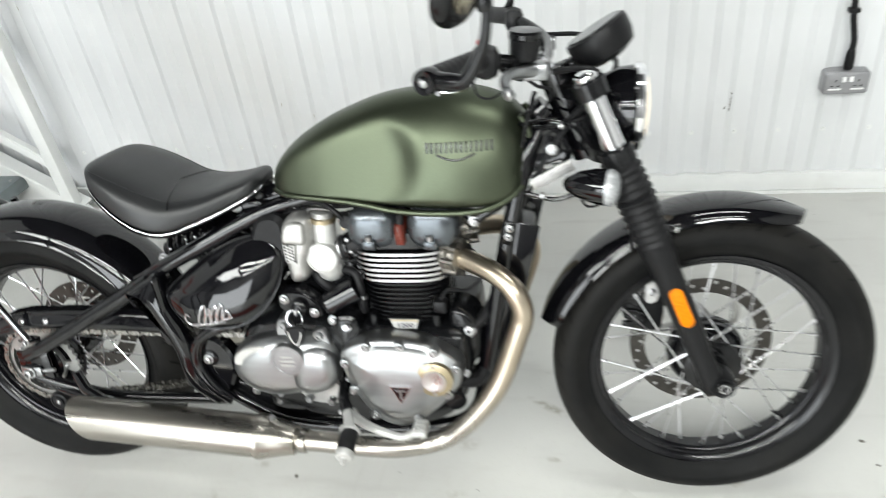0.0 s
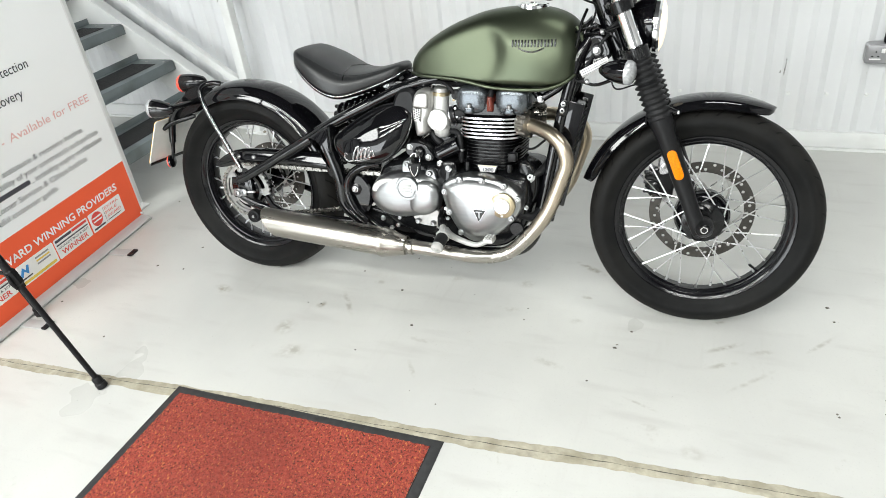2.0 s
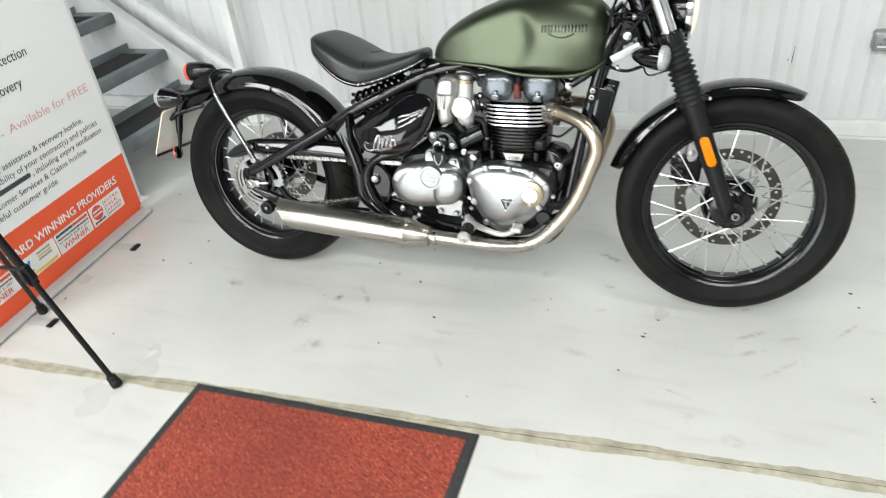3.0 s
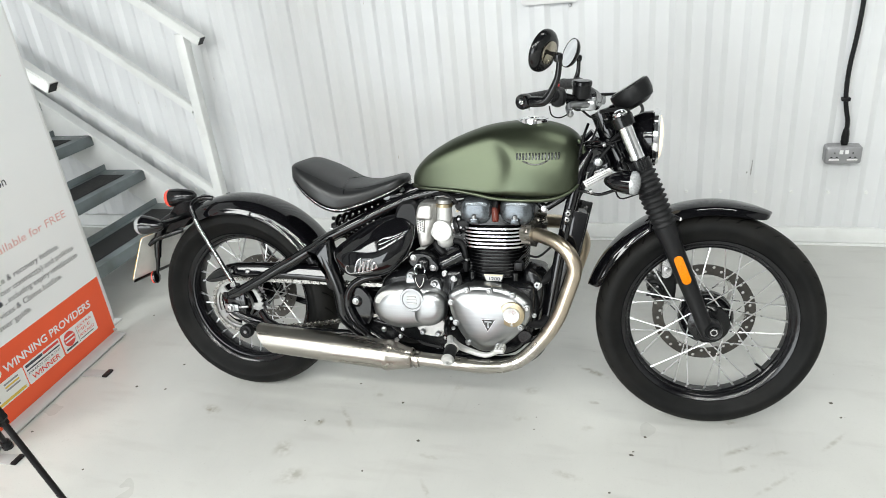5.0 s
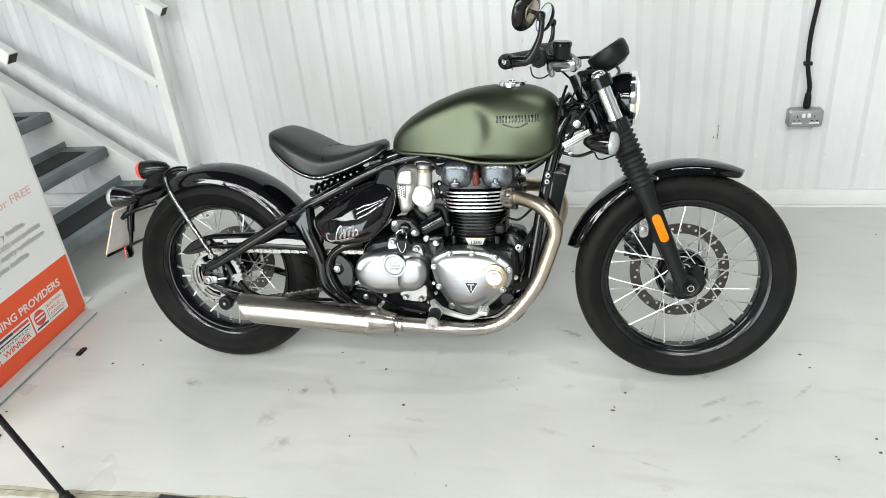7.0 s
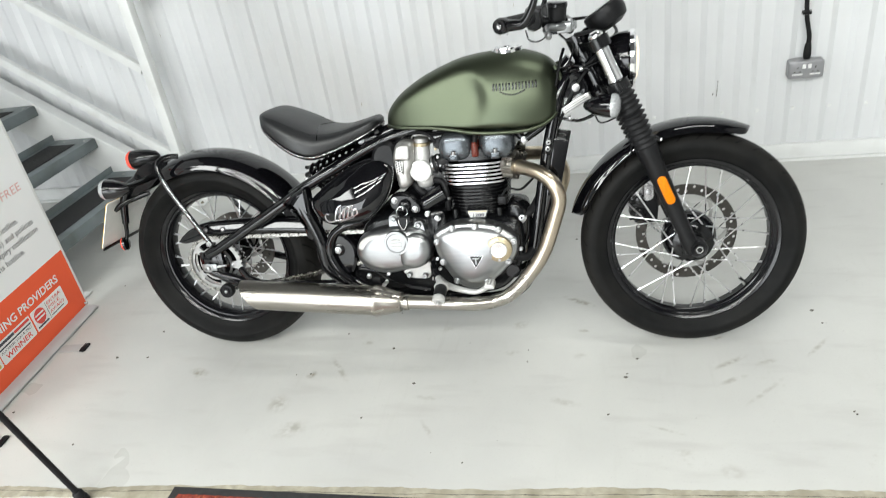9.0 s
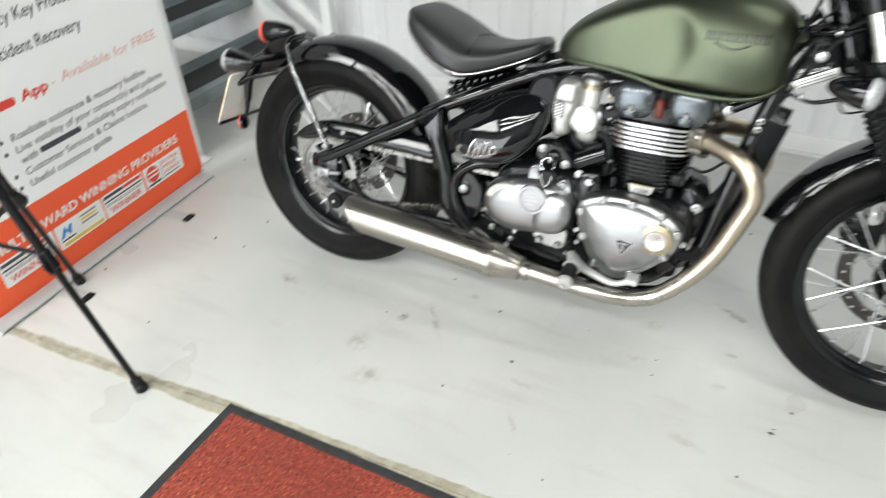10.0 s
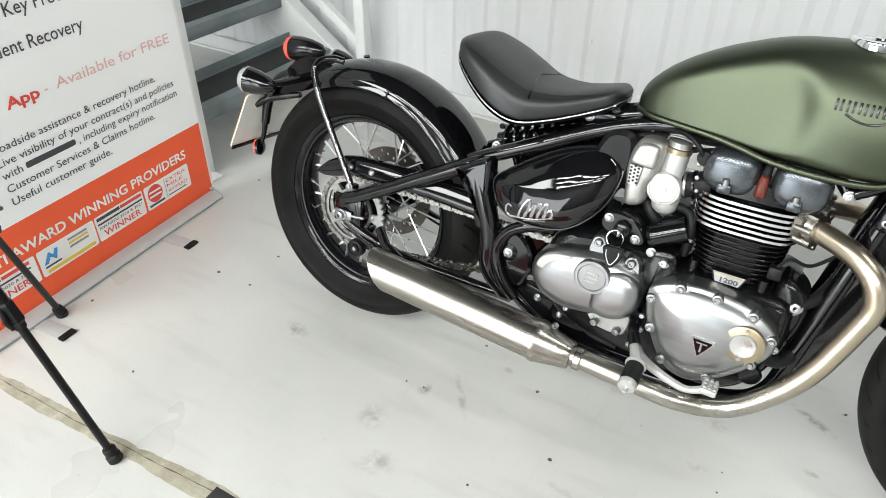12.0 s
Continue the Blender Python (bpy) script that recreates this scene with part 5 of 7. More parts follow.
part("clutch_cable", tube([(1.16, 0.2, 0.96), (1.25, 0.15, 0.96), (1.3, 0.06, 0.93), (1.28, -0.02, 0.9), (1.19, -0.05, 0.8), (1.12, -0.04, 0.66)], 0.0045, 8, smooth=6), M_RUBBER, bike)
part("wiring_loom", tube([(1.19, -0.045, 0.93), (1.255, -0.06, 0.935), (1.27, -0.05, 0.9), (1.21, -0.06, 0.84)], 0.0055, 8, smooth=6), M_RUBBER, bike)
part("indicator_wire", tube([(1.23, -0.1, 0.75), (1.25, -0.1, 0.7), (1.31, -0.085, 0.71), (1.33, -0.075, 0.66), (1.33, -0.07, 0.6)], 0.0025, 6, smooth=6), M_RUBBER, bike)


def indicator(at, d, label):
    """A small bullet lamp whose lens faces along d."""
    b = part("indicator", turned([(0.006, -0.075), (0.012, -0.07), (0.023, -0.05), (0.03, -0.022), (0.032, 0.0)], at, d, 24), M_BLACK, bike, label)
    part("indicator_lens", turned([(0.032, 0.0), (0.032, 0.008), (0.027, 0.016), (0.014, 0.021), (0.001, 0.022)], at, d, 24), M_CLEAR, b, "clear ribbed lens")
    return b


for sgn in (-1, 1):
    indicator((1.282, 0.14 * sgn, 0.75), (1, 0.22 * sgn, -0.05), "gloss black front indicator with clear lens")
    part("indicator_stem", tube([on_fork(0.75, 0.1 * sgn) - Vector((0.03, 0, 0)), (1.24, 0.135 * sgn, 0.75)], 0.009, 10), M_SATIN, bike)
    indicator((-0.271, 0.172 * sgn, 0.613), (-1, 0.1 * sgn, 0.05), "gloss black rear indicator with clear lens")
    part("indicator_stem", tube([(-0.2, 0.164 * sgn, 0.617), (-0.195, 0.12 * sgn, 0.617), (-0.2, 0.03 * sgn, 0.615)], [0.008, 0.0095, 0.011], 12), M_SATIN, bike)


# ---- tank ----
def tank():
    ctrl = [(0.63, 0.74, 0.732, 0.004), (0.64, 0.772, 0.724, 0.05), (0.68, 0.813, 0.718, 0.085), (0.74, 0.85, 0.714, 0.102), (0.80, 0.876, 0.71, 0.11), (0.87, 0.898, 0.7, 0.115), (0.95, 0.908, 0.692, 0.117),
            (1.02, 0.908, 0.69, 0.117), (1.08, 0.894, 0.694, 0.108), (1.118, 0.873, 0.708, 0.09), (1.14, 0.845, 0.735, 0.06), (1.148, 0.81, 0.775, 0.02)]
    rows = spline(ctrl, 7)
    bm = bmesh.new()
    rings = []
    m = 56
    for x, zt, zb, w in rows:
        zc = zb + (zt - zb) * 0.16
        ring = []
        for k in range(m):
            a = 2 * math.pi * k / m
            c, s = math.cos(a), math.sin(a)
            e = 0.86 if s > 0 else 0.55
            y = w * math.copysign(abs(c) ** e, c)
            z = zc + (zt - zc) * abs(s) ** (0.95) if s >= 0 else zc - (zc - zb) * abs(s) ** 0.8
            # the knee hollow behind a curved shoulder
            edge = 0.936 - 7.5 * (z - 0.79) ** 2
            dip = 1 / (1 + math.exp(-(edge - x) / 0.01))
            flat = w / 0.112 * (0.1035 - 0.21 * (z - 0.72))
            gap = (abs(y) - flat) / 0.004
            soft = 0.004 * (math.log1p(math.exp(gap)) if gap < 30 else gap)
            y = math.copysign(abs(y) - soft * dip * min(1.0, max(0.0, (x - 0.63) / 0.06)), y)
            ring.append((x, y, z))
        rings.append(ring)
    return loft(bm, rings)


tank_ob = part("fuel_tank", tank(), M_TANK, bike, "matt metallic green teardrop fuel tank", sharp=80)
seam = spline([(0.64, -0.05, 0.727), (0.68, -0.083, 0.7255), (0.78, -0.102, 0.7205), (0.84, -0.108, 0.712), (0.9, -0.112, 0.7), (0.98, -0.115, 0.6955), (1.06, -0.108, 0.698), (1.11, -0.09, 0.715), (1.138, -0.066, 0.742), (1.15, -0.05, 0.785), (1.146, -0.05, 0.828), (1.132, -0.05, 0.858)], 6)
for sgn in (1, -1):
    part("tank_seam", tube([(p[0], p[1] * sgn * 0.95, p[2] - 0.002) for p in seam], 0.006, 10), M_TANK, tank_ob)
cap = part("fuel_cap", turned([(0.043, -0.014), (0.045, -0.002), (0.043, 0.003), (0.034, 0.005), (0.031, 0.0035), (0.014, 0.0045), (0.012, 0.007), (0.002, 0.0075)], (1.0, 0, 0.911), (0.02, 0, 1), 36), M_CHROME, tank_ob, "chrome fuel cap")


def side_letters(parent, plates, y_of, mat, thick=0.003):
    """Plain raised bars standing in for a maker's badge."""
    for x0, x1, z0, z1 in plates:
        bm = box(x0, x1, -thick, thick, z0, z1, 0.0006)
        for v in bm.verts:
            v.co.y += y_of(v.co.x, v.co.z)
        part("badge_bar", bm, mat, parent, "dark chrome badge bar")


bpy.context.view_layer.update()


def tank_y(x, z):
    """The tank's near skin at x, z."""
    hit, place, _, _ = tank_ob.ray_cast(Vector((x, -0.5, z)), Vector((0, 1, 0)))
    return place.y if hit else -0.1


letters = []
for k in range(7):
    x = 0.966 + 0.0178 * k
    letters += [(x, x + 0.0042, 0.8085, 0.827), (x + 0.0085, x + 0.0127, 0.8085, 0.827)]
side_letters(tank_ob, letters, tank_y, M_BADGE)
sw = [(0.985 + 0.07 * t, tank_y(0.985 + 0.07 * t, 0.8) - 0.0008, 0.806 - 0.011 * math.sin(math.pi * t)) for t in [i / 12 for i in range(13)]]
part("badge_swoosh", tube(sw, 0.0022, 8), M_SATIN, tank_ob)


# ---- seat ----
def seat_rows(lift=0.0):
    ctrl = [(0.236, 0.786, 0.776, 0.02, 0.0), (0.243, 0.797, 0.766, 0.072, 0.004), (0.27, 0.803, 0.744, 0.108, 0.012), (0.32, 0.788, 0.703, 0.128, 0.02), (0.37, 0.763, 0.673, 0.134, 0.022), (0.42, 0.738, 0.661, 0.127, 0.02),
            (0.48, 0.732, 0.674, 0.105, 0.012), (0.54, 0.742, 0.695, 0.078, 0.005), (0.585, 0.752, 0.715, 0.058, 0.002), (0.603, 0.744, 0.727, 0.03, 0.0)]
    return spline(ctrl, 6)


def seat_cushion():
    bm = bmesh.new()
    rings = []
    m = 44
    for x, zt, zb, w, dish in seat_rows():
        ring = []
        for k in range(m):
            a = 2 * math.pi * k / m
            c, s = math.cos(a), math.sin(a)
            y = w * math.copysign(abs(c) ** 0.75, c)
            if s >= 0:
                z = zb + 0.012 + (zt - zb - 0.012) * abs(s) ** 0.55 - dish * (1 - (y / max(w, 0.01)) ** 2) * 0.3
            else:
                z = zb + 0.012 - 0.012 * abs(s) ** 0.5
            ring.append((x, y, z))
        rings.append(ring)
    return loft(bm, rings)


seat = part("seat", seat_cushion(), M_LEATHER, bike, "black leather solo bobber seat with a raised tail", sharp=75)
bm = bmesh.new()
rings = []
for x, zt, zb, w, dish in seat_rows():
    rings.append([(x, yy, zb + dz) for yy, dz in [(w * 1.0 * math.cos(2 * math.pi * k / 28) * (1.02) + 0.0, -0.005 + 0.008 * math.sin(2 * math.pi * k / 28)) for k in range(28)]])
for sgn in (-1, 1):
    part("seat_edge", tube([(x, w * sgn * 1.0, zb + 0.001) for x, zt, zb, w, dish in seat_rows()], 0.0016, 8), M_EDGE, seat, "bright metal edge under the seat")
part("seat_pan", loft(bm, rings), M_SATIN, seat, "black seat pan", sharp=60)


def seat_top(x, f):
    """The cushion's upper skin at x, at the share f of its half width."""
    rows = seat_rows()
    i = max(k for k in range(len(rows) - 1) if rows[k][0] <= x)
    t = (x - rows[i][0]) / (rows[i + 1][0] - rows[i][0])
    _, zt, zb, w, dish = rows[i] + (rows[i + 1] - rows[i]) * t
    c = abs(f) ** (1 / 0.75)
    s_ = math.sqrt(max(0.0, 1 - c * c))
    return (x, float(w * f), float(zb + 0.012 + (zt - zb - 0.012) * s_ ** 0.55 - dish * (1 - f * f) * 0.3))


part("seat_seam", tube([seat_top(0.405 + 0.03 * abs(f), f) for f in [i / 16 for i in range(-15, 16)]], 0.0016, 6), M_SATIN, seat, "stitched seam across the seat")
for sgn in (-1, 1):
    part("seat_piping", tube([seat_top(x, sgn * (0.9 - 0.12 * math.sin((x - 0.26) / 0.33 * math.pi))) for x in [0.26 + 0.012 * i for i in range(28)]], 0.0012, 6), M_LEATHER, seat)
part("seat_stem", box(0.47, 0.6, -0.045, 0.045, 0.672, 0.7, 0.008), M_SATIN, bike, "black seat mount")
part("seat_bolt", hex_bolt((0.545, -0.046, 0.688), (0, -1, 0), 0.011, 0.01), M_ZINC, bike)
part("seat_bolt", hex_bolt((0.592, -0.03, 0.705), (0, -0.3, 1), 0.009, 0.01), M_ZINC, bike)

# ---- frame ----
for sgn in (-1, 1):
    def S(*pts):
        return [(x, y * sgn, z) for x, y, z in pts]
    part("frame_rail", tube(S((0.315, 0.1, 0.545), (0.443, 0.092, 0.607), (0.56, 0.07, 0.662), (0.648, 0.058, 0.695), (0.75, 0.05, 0.715), (1.0, 0.045, 0.75), (1.14, 0.03, 0.82)), 0.0165, 16, smooth=5), M_BLACK, bike, "gloss black frame tube")
    part("down_tube", tube(S((1.165, 0.03, 0.83), (1.135, 0.055, 0.76), (1.09, 0.07, 0.57), (1.045, 0.078, 0.32), (1.02, 0.085, 0.235), (0.965, 0.09, 0.195), (0.85, 0.095, 0.183), (0.6, 0.095, 0.19), (0.44, 0.09, 0.27)), 0.0165, 16, smooth=5), M_BLACK, bike, "gloss black down tube")
    part("swingarm_upper", tube(S((0.0, 0.13, 0.368), (0.07, 0.13, 0.402), (0.32, 0.112, 0.538), (0.36, 0.106, 0.556)), [0.016, 0.0165, 0.0185, 0.012], 16, smooth=4), M_BLACK, bike, "gloss black swingarm tube")
    part("swingarm_lower", tube(S((0.0, 0.122, 0.305), (0.07, 0.12, 0.28), (0.2, 0.115, 0.252), (0.46, 0.1, 0.245)), 0.013, 14, smooth=4), M_BLACK, bike)
    part("swingarm_upright", tube(S((0.335, 0.112, 0.545), (0.368, 0.115, 0.47), (0.392, 0.115, 0.39), (0.4, 0.115, 0.31), (0.45, 0.115, 0.255)), [0.022, 0.024, 0.023, 0.021, 0.016], 16, smooth=5), M_BLACK, bike, "gloss black swingarm upright")
    part("swingarm_gusset", pillow([(0.29, 0.525), (0.3135, 0.544), (0.3429, 0.561), (0.376, 0.5708), (0.3815, 0.53), (0.3845, 0.4509), (0.393, 0.405), (0.356, 0.405), (0.345, 0.46), (0.325, 0.508)], [(0.1 * sgn, 0.0), (0.122 * sgn, 0.0), (0.13 * sgn, 0.003), (0.1345 * sgn, 0.008), (0.136 * sgn, 0.014)], 5), M_BLACK, bike, "gloss black cast swingarm corner")
    part("frame_loop", tube(S((0.54, 0.12, 0.458), (0.48, 0.125, 0.444), (0.435, 0.125, 0.412), (0.418, 0.125, 0.36), (0.44, 0.125, 0.3), (0.475, 0.12, 0.26)), 0.0135, 14, smooth=5), M_BLACK, bike)
    part("pivot_plate", pillow([(0.4, 0.35), (0.425, 0.41), (0.47, 0.41), (0.5, 0.36), (0.48, 0.29), (0.43, 0.28)], [(-0.085 * -sgn if sgn > 0 else -0.085, 0.0), (0.112 * sgn, 0.0), (0.118 * sgn, 0.006)] if sgn > 0 else [(-0.085, 0.0), (-0.112, 0.0), (-0.118, 0.006)]), M_BLACK, bike, "black pivot plate")
    part("pivot_washer", turned([(0.021, 0.0), (0.02, 0.003), (0.014, 0.006), (0.01, 0.0065)], (0.445, 0.117 * sgn, 0.366), (0, sgn, 0), 24), M_SATIN, bike)
    part("pivot_bolt", hex_bolt((0.445, 0.122 * sgn, 0.366), (0, sgn, 0), 0.011, 0.01), M_ZINC, bike)
    part("axle_plate", box(-0.036, 0.045, min(0.118 * sgn, 0.128 * sgn), max(0.118 * sgn, 0.128 * sgn), 0.3, 0.375, 0.004), M_BLACK, bike)
    part("chain_adjuster", box(-0.03, 0.022, min(0.129 * sgn, 0.136 * sgn), max(0.129 * sgn, 0.136 * sgn), 0.312, 0.336, 0.003), M_ALU, bike, "alloy chain adjuster block")
    part("axle_nut", hex_bolt((-0.006, 0.136 * sgn, 0.324), (0, sgn, 0), 0.015, 0.014), M_ZINC, bike)
    part("adjuster_screw", tube(S((0.022, 0.13, 0.325), (0.054, 0.128, 0.328)), 0.004, 8), M_ZINC, bike)
part("frame_spine", tube([(1.18, 0, 0.86), (1.1, 0, 0.8), (0.8, 0, 0.75), (0.6, 0, 0.69)], 0.026, 16, smooth=5), M_BLACK, bike)
for x, y, z in ((1.038, -0.072, 0.66), (1.02, -0.1, 0.432), (0.678, -0.062, 0.698), (1.107, -0.082, 0.652), (1.104, -0.082, 0.634), (1.188, -0.058, 0.792), (0.345, -0.045, 0.571)):
    part("frame_bolt", hex_bolt((x, y + 0.006, z), (0, -1, 0), 0.0105, 0.012), M_ZINC, bike, "zinc frame bolt")
part("engine_bracket", tube([(1.038, -0.06, 0.66), (1.085, -0.06, 0.69), (1.125, -0.055, 0.73)], 0.011, 10), M_BLACK, bike)
part("engine_bracket", tube([(1.038, -0.06, 0.66), (1.0, -0.05, 0.7)], 0.011, 10), M_BLACK, bike)
part("bracket_plate", pillow([(1.098, 0.66), (1.118, 0.66), (1.114, 0.62), (1.094, 0.62)], [(-0.07, 0), (-0.082, 0), (-0.084, 0.003)]), M_SATIN, bike)
hg = part("head_gusset", pillow([(1.14, 0.8), (1.1667, 0.826), (1.2009, 0.8295), (1.2225, 0.7733), (1.1502, 0.7342), (1.132, 0.752)], [(-0.02, 0), (-0.043, 0.0), (-0.047, 0.003), (-0.047, 0.008), (-0.0445, 0.011)], 3), M_BLACK, bike, "gloss black steering head gusset")
part("gusset_washer", turned([(0.0165, 0.0), (0.0165, 0.004), (0.0145, 0.007), (0.0095, 0.0075)], (1.188, -0.0455, 0.792), (0, -1, 0), 26), M_SATIN, hg)
tag = part("data_plate", box(1.15, 1.232, -0.078, -0.0735, -0.0105, 0.0105, 0.0008), M_CAST, bike, "silver data plate with illegible print")
rot = Matrix.Translation((1.188, 0, 0.752)) @ pose(0, 0, 0, 0, -28, 0) @ Matrix.Translation((-1.191, 0, 0))
tag.data.transform(rot)
for k in range(3):
    bm = box(1.156, 1.226, -0.0788, -0.078, -0.0075 + 0.006 * k, -0.006 + 0.006 * k)
    bm.transform(rot)
    part("print_bar", bm, M_INK, tag)
coil = []
for i in range(0, 9 * 12 + 1):
    t = i / (9 * 12)
    a = 2 * math.pi * i / 12
    ax0, ax1 = Vector((0.345, 0.0, 0.573)), Vector((0.55, 0.0, 0.645))
    d = (ax1 - ax0).normalized()
    u = Vector((-d.z, 0, d.x))
    coil.append(ax0 + (ax1 - ax0) * t + 0.034 * (u * math.cos(a) + Vector((0, 1, 0)) * math.sin(a)))
sp = part("shock_spring", tube(coil, 0.0065, 8), M_BLACK, bike, "black coil spring")
part("shock_damper", tube([(0.335, 0, 0.572), (0.57, 0, 0.654)], 0.019, 14), M_SATIN, bike)

# ---- engine ----
case_outline = [(0.53, 0.33), (0.54, 0.44), (0.62, 0.475), (0.73, 0.47), (0.8, 0.45), (0.99, 0.45), (1.022, 0.405), (1.01, 0.3), (0.95, 0.225), (0.84, 0.21), (0.66, 0.235), (0.57, 0.265)]
engine = part("crankcase", pillow(case_outline, [(0.13, 0.012), (0.12, 0.0), (-0.108, 0.0), (-0.12, 0.008), (-0.126, 0.016)], 4), M_CASE, bike, "black engine crankcase")
clutch_outline = [(0.7643, 0.4125), (0.7865, 0.4342), (0.83, 0.449), (0.8813, 0.4515), (0.9479, 0.4403), (0.9967, 0.4117), (1.0092, 0.3858), (1.0032, 0.3505), (0.9683, 0.3049), (0.9243, 0.2671), (0.88, 0.2455), (0.8371, 0.2547), (0.804, 0.2905), (0.7727, 0.3534)]
cover = part("clutch_cover", pillow(clutch_outline, [(-0.12, 0.0), (-0.16, 0.0), (-0.1655, 0.002), (-0.168, 0.0055), (-0.169, 0.0115), (-0.1735, 0.016), (-0.181, 0.03), (-0.1855, 0.05), (-0.188, 0.075)], 5), M_ALU, engine, "polished triangular clutch cover")
for bx, bz in ((0.8228, 0.4385), (0.891, 0.4405), (0.9586, 0.429), (1.0, 0.3925), (0.98, 0.332), (0.775, 0.3985), (0.787, 0.336), (0.8228, 0.2745), (0.913, 0.2705)):
    part("cover_boss", turned([(0.0115, 0.0), (0.0105, 0.014), (0.0095, 0.0165), (0.0075, 0.0172)], (bx, -0.158, bz), (0, -1, 0), 16), M_ALU, cover)
    part("cover_bolt", turned([(0.0062, 0.0), (0.0062, 0.0195), (0.0052, 0.021), (0.0034, 0.021), (0.0032, 0.0175), (0.001, 0.0175)], (bx, -0.158, bz), (0, -1, 0), 12), M_ZINC, cover)
part("oil_cap_ring", turned([(0.038, 0.0), (0.0375, 0.0095), (0.036, 0.0105), (0.0235, 0.0112)], (0.957, -0.176, 0.3745), (0.0, -1, 0), 36), M_BRASS, cover, "brass ring round the filler")
part("oil_cap", turned([(0.0242, 0.0), (0.0242, 0.0125), (0.0225, 0.0142), (0.021, 0.0142), (0.016, 0.0138), (0.002, 0.0122)], (0.957, -0.178, 0.3745), (0.0, -1, 0), 36), M_SPUN, cover, "spun aluminium filler cap")
for a in (90, 270):
    part("ring_screw", turned([(0.004, 0.0), (0.0035, 0.002), (0.001, 0.002)], (0.957, -0.1865, 0.3745 + 0.031 * math.sin(radians(a))), (0, -1, 0), 10), M_ZINC, cover)
part("badge_edge", pillow([(0.8672, 0.3602), (0.9122, 0.3598), (0.8868, 0.3185)], [(-0.182, 0.0), (-0.1905, 0.0), (-0.1915, 0.001)], 1), M_EDGE, cover, "bright edge of the badge")
part("badge_triangle", pillow([(0.8705, 0.3582), (0.9088, 0.3578), (0.8868, 0.3222)], [(-0.182, 0.0), (-0.192, 0.0), (-0.1926, 0.0008)], 1), M_BLACK, cover, "black triangular badge")
part("badge_bar", box(0.8785, 0.899, -0.1933, -0.1924, 0.3505, 0.3535), M_ALU, cover)
part("badge_bar", box(0.8869, 0.8905, -0.1933, -0.1924, 0.333, 0.35), M_ALU, cover)
spro_outline = [(0.5076, 0.371), (0.5218, 0.401), (0.548, 0.4237), (0.5863, 0.4395), (0.6323, 0.4485), (0.6866, 0.448), (0.7376, 0.4285), (0.7556, 0.3821), (0.7455, 0.3361), (0.7115, 0.3111), (0.6373, 0.292), (0.5818, 0.2903), (0.5368, 0.3079), (0.5118, 0.3393)]
spro = part("sprocket_cover", pillow(spro_outline, [(-0.1, 0.0), (-0.122, 0.0), (-0.134, 0.003), (-0.146, 0.009), (-0.155, 0.018), (-0.1605, 0.03), (-0.163, 0.045), (-0.164, 0.07)], 5), M_ALU, engine, "oval brushed aluminium sprocket cover")
part("cover_disc", turned([(0.038, 0.0), (0.038, 0.012), (0.036, 0.0145), (0.03, 0.0145), (0.028, 0.0125), (0.001, 0.0125)], (0.651, -0.158, 0.399), (0, -1, 0), 36), M_ALU, spro)
for dz in (-0.008, 0.002, 0.012):
    part("disc_bar", box(0.634 + abs(dz) * 0.3, 0.668 - abs(dz) * 0.3, -0.1725, -0.17, 0.396 + dz - 0.002, 0.396 + dz + 0.002, 0.0005), M_CAST, spro)
part("cover_inlay", pillow([(0.527, 0.382), (0.537, 0.405), (0.565, 0.4195), (0.6, 0.4225), (0.612, 0.412), (0.608, 0.392), (0.575, 0.381), (0.545, 0.377)], [(-0.14, 0.0), (-0.1585, 0.0), (-0.1602, 0.0016)], 4), M_INLAY, spro, "textured inlay")
part("cover_lobe", pillow([(0.652, 0.336), (0.66, 0.4), (0.695, 0.424), (0.735, 0.414), (0.751, 0.38), (0.742, 0.338), (0.712, 0.316), (0.675, 0.313)], [(-0.13, 0.0), (-0.155, 0.0), (-0.163, 0.004), (-0.1695, 0.013), (-0.1725, 0.026), (-0.1735, 0.036)], 5), M_ALU, spro, "raised lobe of the cover")
for x, z in ((0.643, 0.466), (0.717, 0.443)):
    part("cover_ear", pillow([(x - 0.016, z - 0.03), (x - 0.015, z + 0.004), (x, z + 0.014), (x + 0.015, z + 0.004), (x + 0.018, z - 0.03)], [(-0.1, 0.0), (-0.136, 0.0), (-0.14, 0.003)], 4), M_ALU, spro)
for x, z in ((0.643, 0.466), (0.717, 0.443), (0.67, 0.286), (0.719, 0.282)):
    part("cover_bolt", turned([(0.0085, 0.0), (0.0085, 0.015), (0.0065, 0.0175), (0.004, 0.0175), (0.0035, 0.0135)], (x, -0.131, z), (0, -1, 0), 14), M_ALU, spro)
part("case_tab", pillow([(0.655, 0.3), (0.735, 0.325), (0.734, 0.276), (0.71, 0.268), (0.672, 0.272), (0.655, 0.285)], [(-0.1, 0.0), (-0.13, 0.0), (-0.134, 0.003)], 3), M_CAST, engine)
